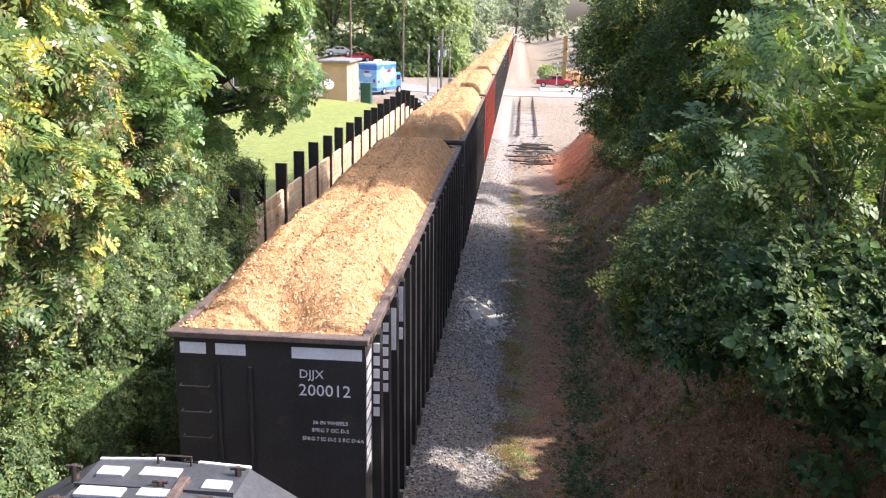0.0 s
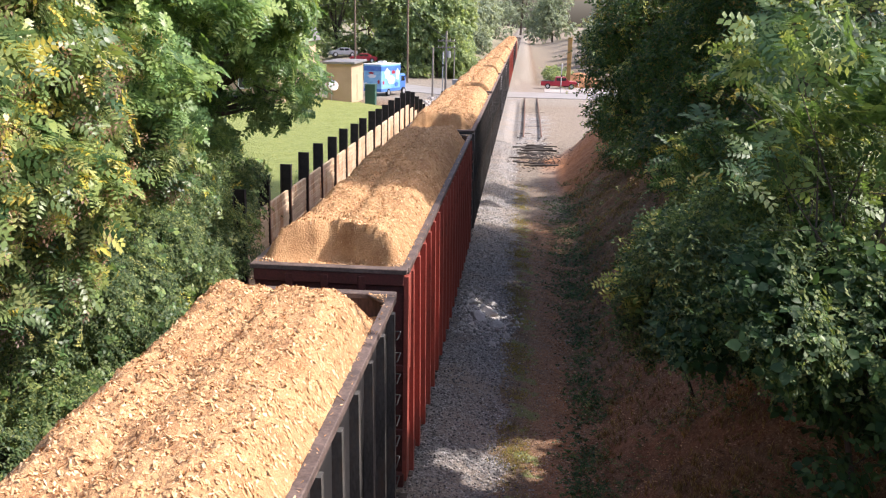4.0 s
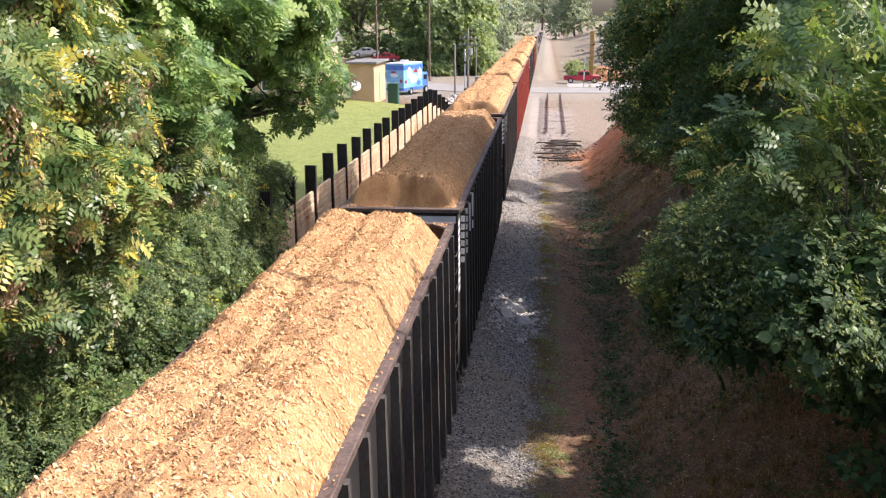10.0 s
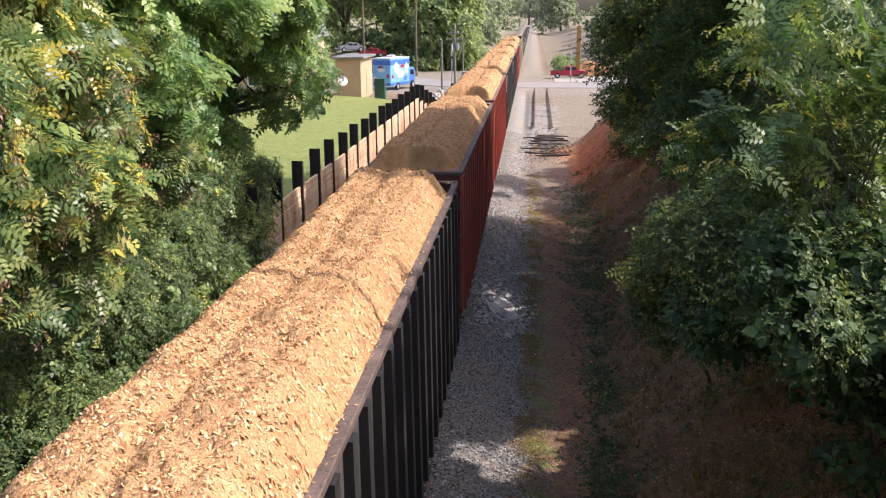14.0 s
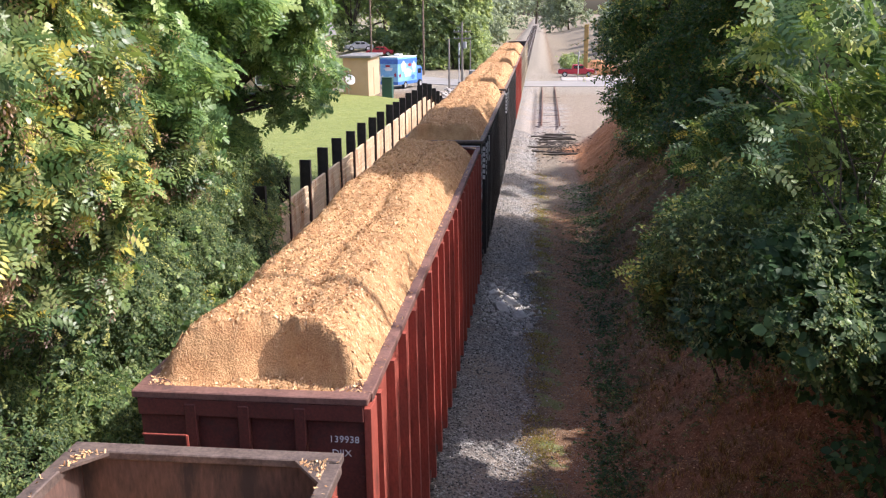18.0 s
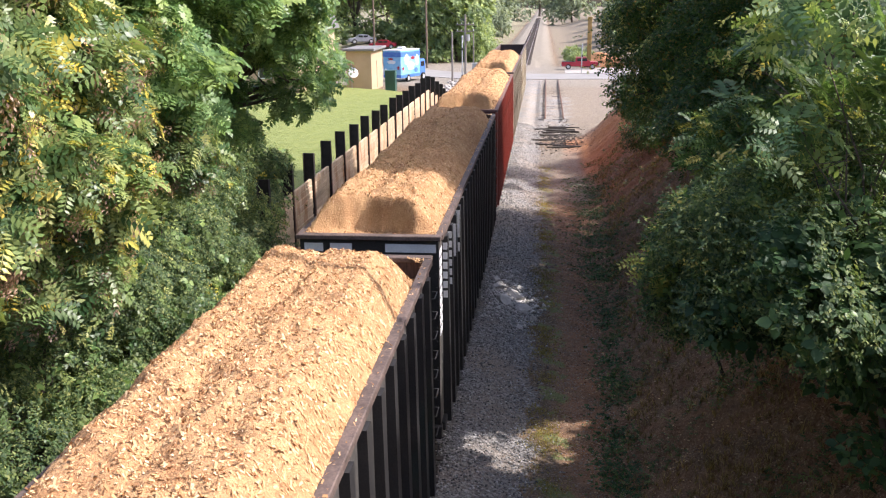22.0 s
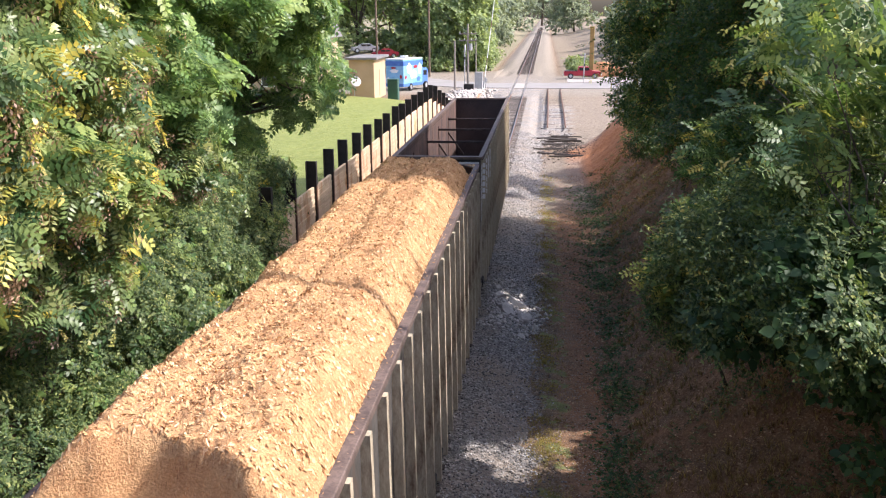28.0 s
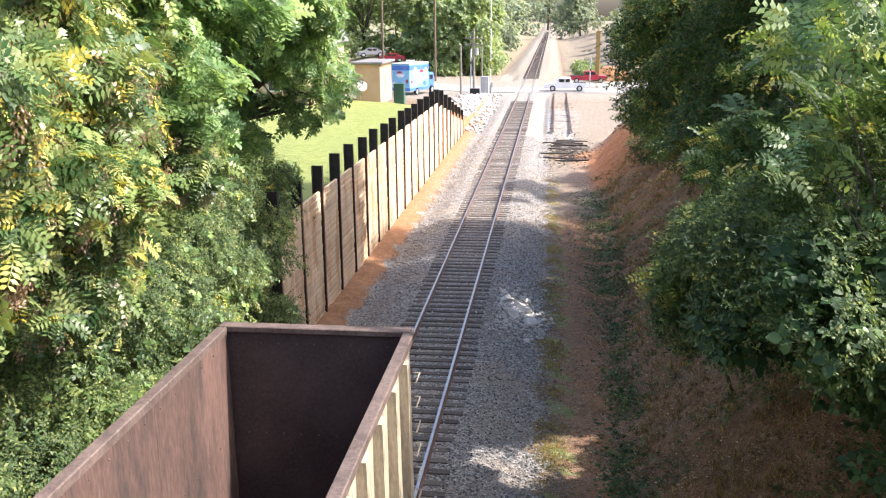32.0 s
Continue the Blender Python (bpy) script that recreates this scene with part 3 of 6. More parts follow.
def corner_plate_mesh():
    """The plate at a car's front corner, cut back in two steps towards the sill."""
    bm = a_box(HALF + 0.002, HALF + 0.09, 0.03, 0.42, 3.1, TOP - 0.125, bevel=0.006)
    box(bm, HALF + 0.002, HALF + 0.088, 0.03, 0.30, 2.0, 3.098)
    return box(bm, HALF + 0.002, HALF + 0.086, 0.03, 0.40, 0.9, 1.998)


def side_plate_mesh():
    """A gusset between the first side posts, with a scalloped lower end."""
    bm = a_box(HALF + 0.002, HALF + 0.06, 0.74, 1.10, 3.75, TOP - 0.125, bevel=0.006)
    box(bm, HALF + 0.002, HALF + 0.058, 0.74, 0.98, 3.35, 3.748)
    return box(bm, HALF + 0.002, HALF + 0.056, 0.74, 0.88, 2.95, 3.348)


def gondola(style, coat, rib_coat, sheet, inner, rim, label, marks=(), patches=WHITE, empty=False):
    """A high-sided wood-chip gondola, its front end at y = 0 of its own space. style: 'flush' or 'posted' ends."""
    beamed = any(len(mark) > 4 for mark in marks)
    car = thing("chip_gondola", label, "freight car", group="chip gondolas of the train")
    ribs_wide = 0.2 if style == "flush" else 0.11
    for sx in (-1, 1):
        part("side_wall", shared(("side_wall", sx), lambda: sheet_side(sx)), sheet, car)
        lin = part("side_lining", shared(("side_lining", sx), lambda: a_box(min(sx * (HALF - 0.034), sx * (HALF - 0.044)), max(sx * (HALF - 0.034), sx * (HALF - 0.044)),
                                                                            0.14, CAR_LEN - 0.14, FLOOR, TOP - 0.11)), inner, car, "rust-brown inner side sheet")
        part("top_chord", shared(("top_chord", sx), lambda: chord_mesh(sx)), rim, car, "worn top rail strewn with chips")
        part("side_sill", shared(("side_sill", sx), lambda: a_box(min(sx * 1.3, sx * 1.46), max(sx * 1.3, sx * 1.46), 0.3, CAR_LEN - 0.3, 0.82, 1.02, bevel=0.02)), coat, car)
        for i, y in enumerate(RIB_ROWS[style]):
            r = part("rib", shared(("rib", sx, ribs_wide), lambda: rib_mesh(sx, ribs_wide)), rib_coat, car)
            r.matrix_basis = pose(0, y, 0)
    part("floor", shared("car_floor", lambda: a_box(-1.36, 1.36, 0.12, CAR_LEN - 0.12, FLOOR - 0.12, FLOOR)), inner, car, "rusty floor with crumbs of wood")
    part("centre_sill", shared("centre_sill", lambda: a_box(-0.2, 0.2, -0.35, CAR_LEN + 0.35, 0.72, 1.12, bevel=0.02)), coat, car)
    for end, y0, sy in (("front", 0.0, 1), ("rear", CAR_LEN, -1)):
        ya, yb = y0 + sy * 0.09, y0 + sy * 0.13
        part("end_wall", shared(("end_wall", end), lambda: a_box(-HALF, HALF, min(ya, yb), max(ya, yb), 0.95, TOP - 0.02)), coat, car)
        yc = y0 + sy * 0.143
        # the empty car's end sheets get their shade from the darker steel
        part("end_lining", shared(("end_lining", end), lambda: a_box(-HALF + 0.05, HALF - 0.05, min(yb, yc), max(yb, yc), FLOOR, TOP - 0.07)), SHADEDRUST if empty else inner, car)
        y1 = y0 + sy * 0.2
        part("end_chord", shared(("end_chord", end), lambda: a_box(-HALF - 0.06, HALF + 0.06, min(y0, y1), max(y0, y1), TOP - 0.08, TOP + 0.012, bevel=0.012)), rim, car)
        part("end_sill", shared(("end_sill", end), lambda: a_box(-1.42, 1.42, min(y0 - sy * 0.02, y1), max(y0 - sy * 0.02, y1), 0.78, 1.06, bevel=0.02)), coat, car)
        cp = part("coupler", shared("coupler", lambda: box(a_box(-0.10, 0.10, -0.5, 0.1, -0.1, 0.1, bevel=0.03), -0.17, 0.15, -0.68, -0.45, -0.15, 0.15, bevel=0.05)), IRON, car)
        cp.matrix_basis = pose(0, y0, 0.85, 0, 0, 0 if sy > 0 else 180)
        if style == "posted":
            for x in () if beamed else (-0.73, -0.075, 0.615):
                xx = x * sy
                p = part("end_post", shared(("end_post", end), lambda: a_box(-0.07, 0.07, min(y0 + sy * 0.0, ya), max(y0, ya), 1.0, TOP - 0.14, bevel=0.012)), coat, car)
                p.matrix_basis = pose(xx, 0, 0)
            for z in (4.46, 3.94, 3.42, 2.9, 2.38, 1.86) if beamed else (1.9, 3.2):
                g = part("end_rail", shared(("end_rail", end), lambda: a_box(-HALF, HALF, min(y0 + sy * 0.03, ya), max(y0 + sy * 0.03, ya), -0.06, 0.06, bevel=0.01)), coat, car)
                g.matrix_basis = pose(0, 0, z)
            for sx in (-1, 1):
                def gusset():
                    bm = bmesh.new()
                    a = [(sx * (HALF - 0.05), y0 + sy * 0.18), (sx * (HALF - 0.42), y0 + sy * 0.18), (sx * (HALF - 0.05), y0 + sy * 0.62)]
                    lo = [bm.verts.new((x, y, TOP - 0.03)) for x, y in a]
                    hi = [bm.verts.new((x, y, TOP + 0.004)) for x, y in a]
                    for i in range(3):
                        bm.faces.new((lo[i], lo[(i + 1) % 3], hi[(i + 1) % 3], hi[i]))
                    bm.faces.new(lo)
                    bm.faces.new(hi)
                    bmesh.ops.recalc_face_normals(bm, faces=bm.faces)
                    return bm
                part("corner_gusset", shared(("corner_gusset", end, sx), gusset), rim, car, "triangular corner plate")
            part("end_beam", shared(("end_beam", end), lambda: a_box(-HALF, HALF, min(y0 + sy * 0.012, ya), max(y0 + sy * 0.012, ya), TOP - 0.3, TOP - 0.083, bevel=0.01)), coat, car)
            f = part("handrail", shared(("handrail", end), lambda: tube(tube(bmesh.new(), (-1.3, y0 - sy * 0.1, 4.6), (-0.75, y0 - sy * 0.1, 4.6), 0.014, sides=6),
                                                                        (-0.75, y0 - sy * 0.1, 4.6), (-0.75, y0 - sy * 0.08, 3.6), 0.02, sides=6)), rib_coat, car)
            if sy < 0:
                f.matrix_basis = Matrix.Diagonal((-1, 1, 1, 1))
        else:
            for x in (-0.75, -0.28):
                p = part("end_stiffener", shared(("end_stiffener", end), lambda: a_box(-0.03, 0.03, min(y0 + sy * 0.05, ya), max(y0 + sy * 0.05, ya), 1.1, 4.6, bevel=0.01)), coat, car)
                p.matrix_basis = pose(x * sy, 0, 0)
        if sy > 0:
            ladder_rungs(car, -1.08, 0.06, "end", 1.5, 8, GREYBLACK if coat is not MAROON else RED, 0.4)
        rv = part("rivets", shared(("rivets", 1), lambda: rivets_mesh(1.2, 4.9, 14)), coat, car)
        rv.matrix_basis = pose(HALF - 0.04, y0 + sy * 0.09, 0)
        tagged(rv, kind="stuff")
    if style == "flush":
        yf = 0.083
        for x0, x1 in ((-1.3, -0.92), (-0.78, -0.34), (0.33, 1.34)):
            part("reflective_patch", a_box(x0, x1, yf, yf + 0.006, 4.76, 4.93), patches, car, "white reflective patch")
        face = HALF + 0.089
        for k in range(9):
            z = 4.66 - 0.205 * k
            for y, w, x in ((0.3, 0.2, HALF + 0.001), (RIB_ROWS["flush"][0], 0.135, face), (RIB_ROWS["flush"][1], 0.135, face)):
                if x == face and k > 5:
                    continue
                s = part("reflective_bar", shared(("reflective_bar", w), lambda: a_box(0 if w > 0.15 else -0.085, 0.006, -w, w, 0, 0.145)), patches, car)
                s.matrix_basis = pose(x + 0.014, y, z)
        for y, z0, z1 in ((RIB_ROWS["flush"][2], 4.0, 4.75), (RIB_ROWS["flush"][3], 4.2, 4.85), (RIB_ROWS["flush"][3], 3.86, 4.08)):
            part("data_panel", a_box(face - 0.07, face + 0.02, y - 0.135, y + 0.135, z0, z1), patches, car, "pale data panel on a side post")
    else:
        part("corner_plate", shared("corner_plate", corner_plate_mesh), rib_coat, car, "flat plate that stiffens the corner")
        part("side_plate", shared("side_plate", side_plate_mesh), rib_coat, car)
    ladder_rungs(car, 1, CAR_LEN - 0.28, "side", 1.4, 9, rib_coat, 0.38, 0.4)
    for y in (1.9, CAR_LEN - 1.9):
        truck(car, y)
    for text, x, z, size, *plate in marks:
        if plate:
            part("end_plate", a_box(-1.3, 1.3, -0.006, -0.001, z - 0.12, z + size + 0.05), coat, car)
        lettering("car_lettering", text, size, WHITE, car, pose(x, -0.012 if plate else 0.078, z, 90, 0, 0), "white stencilled lettering")
    if empty:
        braces(car)
    return car


def braces(car):
    """Cross ties of the empty car: bars from side to side with a sloping stay and a low bar under each."""
    for y in (4.05, 7.95, 11.85, 15.85):
        b = part("cross_brace", shared("cross_brace", lambda: beam(bmesh.new(), (-1.36, 0, 4.45), (1.36, 0, 4.45), 0.07, 0.09)), IRON, car)
        b.matrix_basis = pose(0, y, 0)
        s = part("brace_stay", shared("brace_stay", lambda: beam(bmesh.new(), (-1.33, 0, 3.8), (0.35, 0, 1.35), 0.07, 0.07)), IRON, car)
        s.matrix_basis = pose(0, y, 0)
        k = part("brace_hanger", shared("brace_hanger", lambda: tube(bmesh.new(), (-1.335, 0, 1.3), (-1.335, 0, 4.6), 0.02, sides=6)), RUST, car)
        k.matrix_basis = pose(0, y + 0.02, 0)
        w = part("low_brace", shared("low_brace", lambda: a_box(-0.4, 1.36, -0.05, 0.05, 1.75, 1.95, bevel=0.01)), IRON, car)
        w.matrix_basis = pose(0, y + 0.3, 0)
    for i in range(5):
        q = part("seam", shared("seam", lambda: a_box(-1.343, -1.338, -0.012, 0.012, FLOOR, TOP - 0.18)), RUST, car)
        q.matrix_basis = pose(0, 2.0 + i * 3.85, 0)
    for i in range(3):
        z = (2.2, 3.4, 4.85)[i]
        q = part("rivet_row", shared("rivet_row", lambda: rivet_row()), RIM, car)
        q.matrix_basis = pose(0, 0, z)


def rivet_row():
    bm = bmesh.new()
    for i in range(44):
        bmesh.ops.create_icosphere(bm, subdivisions=1, radius=0.014, matrix=Matrix.Translation((-1.338, 0.4 + i * 0.44, 0)))
    for i in range(9):
        bmesh.ops.create_icosphere(bm, subdivisions=1, radius=0.014, matrix=Matrix.Translation((-1.1 + i * 0.27, CAR_LEN - 0.147, 0)))
    return bm


# ---- loads of wood chips ----
def load_height(x, y, k, low=0.4):
    """The heap's top over the car's floor plan; k tells one heap from another, low is how far it falls short at the rear."""
    u = np.abs(x) / 1.33
    edge = np.clip((1 - u) / 0.42, 0, 1)
    cross = edge * (1.7 - 0.7 * edge)
    lobes = 0.12 * np.sin(x * 2.3 + 2 * k) + 0.03 * np.cos(x * 6.1 + k) + 0.02 * wavy(x + 3 * k, y, 0.3, 3)
    lip = 0.42 + 0.42 * np.exp(-((x + 0.12 + 0.1 * np.sin(3 * k)) / 0.72) ** 2) + 0.07 * np.abs(np.sin(x * 4.2 + 1.3 * k)) + 0.4 * lobes
    front = step(-0.10, 0.12, y - lip) if k > 0.5 else step(-0.4, 3.4, y)
    rear = step(0.1, 2.2, CAR_LEN - y - 0.1 + 0.08 * np.sin(x * 3 + k))
    crown = 0.66 + 0.07 * np.sin(y * 0.55 + 1.7 * k) + 0.05 * np.sin(y * 1.3 + k)
    ripple = 0.05 * wavy(x + 7 * k, y + 3 * k, 1.5, 1) + 0.03 * wavy(x + k, y - k, 0.55, 2) + 0.022 * wavy(x - k, y + k, 0.2, 0)
    ridge = -0.07 * np.exp(-((x + 0.12 + 0.05 * np.sin(y * 0.8 + k)) / 0.14) ** 2)
    z = TOP - 0.10 + cross * crown * front * 0.95 + 0.05 * front
    z = z - (1 - rear) * (low - 0.12 + (0.62 + 0.3 * low) * cross)
    if k < 0.5:
        z = z - 0.38 * np.exp(-((x - 0.05) / 0.5) ** 2 - ((y - 0.95) / 0.5) ** 2) + 0.1 * np.exp(-((x - 0.1) / 0.7) ** 2 - ((y - 1.9) / 0.4) ** 2)
    return z + (ripple + ridge) * front * (0.3 + 0.7 * np.clip((1 - u) * 4, 0, 1))


def chip_material():
    m, nt, bsdf = tree_of("loose_chip")
    geo = nt.nodes.new("ShaderNodeNewGeometry")
    col = ramp(nt, geo.outputs["Random Per Island"], [(0.0, (0.28, 0.125, 0.05)), (0.16, (0.50, 0.28, 0.122)), (0.55, (0.63, 0.395, 0.19)), (0.85, (0.715, 0.485, 0.265)), (1.0, (0.81, 0.60, 0.365))])
    nt.links.new(col, bsdf.inputs["Base Color"])
    bsdf.inputs["Roughness"].default_value = 0.85
    return m


CHIP = chip_material()
BARKCHIP = surface("bark_chip", (0.16, 0.075, 0.035), (0.40, 0.22, 0.10), 12, 2, 0.9, bump=0.2)


def heap_meshes(k, low):
    nx, ny = 44, 320
    x, y = np.meshgrid(np.linspace(-1.335, 1.335, nx), np.linspace(0.15, CAR_LEN - 0.15, ny))
    z = load_height(x, y, k, low) + rng.normal(0, 0.02, x.shape)
    i = np.arange(x.size).reshape(x.shape)
    q = np.stack([i[:-1, :-1], i[:-1, 1:], i[1:, 1:], i[1:, :-1]], -1).reshape(-1, 4)
    top = raw_mesh("chip_heap", np.stack([x, y, z], -1).reshape(-1, 3), q)
    return top, chips_mesh("loose_chips", 50000, k, low), chips_mesh("bark_bits", 2200, k, low, True)


def chips_mesh(name, n, k, low, streak=False):
    """Loose chips over the heap and on the rims, or bark that has gathered along its groove."""
    fx, fy = rng.uniform(-1.33, 1.33, n), rng.uniform(0.16, CAR_LEN - 0.16, n)
    if streak:
        fx = -0.12 - 0.05 * np.sin(fy * 0.8 + k) + rng.normal(0, 0.10, n)
    fz = load_height(fx, fy, k, low) + rng.uniform(0.0, 0.022, n)
    if not streak:
        fx[:520] = np.sign(fx[:520]) * (1.31 + 0.13 * rng.random(520) ** 2.2)
        fz[:520] = TOP + 0.012
        corner = rng.random((260, 2))
        corner[corner.sum(1) > 1] = 1 - corner[corner.sum(1) > 1]
        ends = rng.choice((0, 1), 260)
        fx[520:780] = rng.choice((-1, 1), 260) * (HALF - 0.06 - 0.32 * corner[:, 0])
        fy[520:780] = np.where(ends == 0, 0.19 + 0.4 * corner[:, 1], CAR_LEN - 0.19 - 0.4 * corner[:, 1])
        fz[520:780] = TOP + 0.016
    base = np.array([(-1, -0.5, 0), (1, -0.4, 0), (0.85, 0.5, 0), (-0.9, 0.4, 0)], float)
    s = rng.uniform(0.009, 0.020, (n, 1)) + 0.014 * rng.random((n, 1)) ** 3
    a, t1, t2 = rng.uniform(0, 6.28, n), rng.normal(0, 0.75, n), rng.normal(0, 0.75, n)
    v = base[None] * s[:, None, :] * np.stack([np.ones(n), rng.uniform(0.5, 1.1, n), np.ones(n)], -1)[:, None, :]
    c, sn = np.cos(a)[:, None], np.sin(a)[:, None]
    vx, vy = v[..., 0] * c - v[..., 1] * sn, v[..., 0] * sn + v[..., 1] * c
    e = 0.03
    sx = (load_height(fx + e, fy, k, low) - load_height(fx - e, fy, k, low)) / (2 * e)
    sy = (load_height(fx, fy + e, k, low) - load_height(fx, fy - e, k, low)) / (2 * e)
    on_heap = (fz < TOP + 0.01) | (fz > TOP + 0.02)
    t1, t2 = 0.75 * t1 + np.clip(sx, -1.5, 1.5) * on_heap, 0.75 * t2 + np.clip(sy, -3.5, 3.5) * on_heap
    fit = 1 / np.sqrt(1 + 0.7 * np.clip(np.abs(sy) - 0.6, 0, 3) ** 2 * on_heap)[:, None]
    vx, vy = vx * fit, vy * fit
    v = np.stack([vx + fx[:, None], vy + fy[:, None], vx * t1[:, None] + vy * t2[:, None] + fz[:, None]], -1)
    f = np.arange(4 * n).reshape(n, 4)
    return raw_mesh(name, v.reshape(-1, 3), f)


HEAPS = [heap_meshes(k, low) for k, low in ((0.0, 0.12), (1.3, 0.6), (2.9, 0.38), (4.4, 0.98))]
HEAP_OF = (0, 2, 1, 3, 2, 1, 2, 3, 1, 2, 3, 1, 3)


def chip_load(k, label):
    ob = thing("wood_chip_load", label, "wood chips", group="loads of the train")
    top, loose, bark = HEAPS[k]
    part("load_body", top, CHIPS, ob)
    lo = part("loose_chip", loose, CHIP, ob)
    tagged(lo, kind="stuff")
    tagged(part("bark_debris", bark, BARKCHIP, ob), kind="stuff")
    return ob


# the cars in their order from the engine: style, colours, label, lettering, heap
MARK_A = (("DJJX", 0.43, 4.47, 0.185), ("200012", 0.42, 4.2, 0.255), ("36 IN WHEELS", 0.62, 3.76, 0.082), ("SPRG 7 OC D-5", 0.6, 3.64, 0.082), ("SPRG 7 IC D-5 2 RC D-6A", 0.46, 3.5, 0.082))
SOXX = (("SOXX", 0.35, 4.42, 0.17),)
SPECS = [
    ("flush", BLACK, BLACK, GREYBLACK, RUST, RIM, "black wood-chip gondola with white patches on its flush end", MARK_A),
    ("posted", BLACK, GREYBLACK, BLACK, RUST, RIM, "weathered black wood-chip gondola with posted end", ()),
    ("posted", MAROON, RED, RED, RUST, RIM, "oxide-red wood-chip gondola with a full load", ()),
    ("posted", BLACK, GREYBLACK, BLACK, RUST, RIM, "grey-black wood-chip gondola with posted end and pale side bars", (("SOXX", 0.28, 4.5, 0.17), ("156", 0.3, 4.2, 0.22), ("04", 0.95, 4.2, 0.22))),
    ("posted", BLACK, GREYBLACK, BLACK, RUST, RIM, "black wood-chip gondola with rust-stained side posts", (("DJJX", 0.28, 4.25, 0.17),)),
    ("flush", BLACK, BLACK, GREYBLACK, RUST, RIM, "black wood-chip gondola with white reflective bars", SOXX),
    ("flush", BLACK, BLACK, GREYBLACK, RUST, RIM, "black wood-chip gondola with bright white side bars", ()),
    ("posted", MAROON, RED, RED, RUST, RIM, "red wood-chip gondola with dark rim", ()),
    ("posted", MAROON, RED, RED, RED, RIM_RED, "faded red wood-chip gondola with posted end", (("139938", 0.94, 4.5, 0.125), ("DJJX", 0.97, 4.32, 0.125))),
    ("flush", BLACK, BLACK, GREYBLACK, RUST, RIM, "black wood-chip gondola with spray-painted sides", SOXX),
    ("flush", BLACK, BLACK, GREYBLACK, RUST, RIM, "black wood-chip gondola with a teal tag on its side", SOXX),
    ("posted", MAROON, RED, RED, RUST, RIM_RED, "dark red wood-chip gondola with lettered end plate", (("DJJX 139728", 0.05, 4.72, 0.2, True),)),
    ("posted", BLACK, CREAM, GREYBLACK, RUST, RIM, "brown-stained wood-chip gondola with pale side posts", (("96", 1.03, 3.98, 0.19),)),
    ("flush", BLACK, CREAM, CREAM, RUST, RIM, "empty gondola with cream side sheets and cross braces inside", SOXX),
]


def sprayed(car, ribs, z0, z1, colours, seed):
    """Spray paint on the side posts and sheets, patch by patch."""
    r = random.Random(seed)
    for i in ribs:
        y = RIB_ROWS["flush"][i]
        for x, w, off in ((HALF + 0.105, 0.112, 0.0), (HALF + 0.002, 0.2, 0.457)):
            a, b = z0 + r.uniform(0, 0.5), z1 - r.uniform(0, 0.8)
            cut = a + (b - a) * r.uniform(0.35, 0.65)
            for lo, hi in ((a, cut), (cut + 0.004, b)):
                g = part("graffiti", a_box(x, x + 0.004, -w, w, lo, hi), r.choice(colours), car, "patch of coloured spray paint")
                g.matrix_basis = pose(0, y + off, 0)


TEAL, SPRAYBLUE, SPRAYYELLOW, SPRAYGREEN = (surface(nm, tuple(0.75 * v for v in c), c, 20, 2, 0.5, bump=0.05, depth=0.002, stain=tuple(0.4 * v for v in c)) for nm, c in
                                            (("teal_spray", (0.03, 0.36, 0.33)), ("blue_spray", (0.03, 0.16, 0.33)), ("yellow_spray", (0.62, 0.45, 0.10)), ("green_spray", (0.14, 0.26, 0.06))))
CARS, LOADS = [], []
for i, (style, coat, rib_coat, sheet, inner, rim, label, marks) in enumerate(SPECS):
    CARS.append(gondola(style, coat, rib_coat, sheet, inner, rim, label, marks, empty=i == 13))
    if i < 13:
        LOADS.append(chip_load(HEAP_OF[i], "heaped pale yellow wood chips in an open gondola"))
        LOADS[-1].scale.x = -1 if i in (8, 11) else 1

sprayed(CARS[9], range(4, 20), 1.05, 3.3, (SPRAYBLUE, SPRAYYELLOW, SPRAYGREEN, WHITE, TEAL), 5)
sprayed(CARS[10], range(9, 12), 2.0, 3.6, (TEAL,), 6)
sprayed(CARS[3], range(14, 16), 1.2, 2.6, (TEAL,), 7)


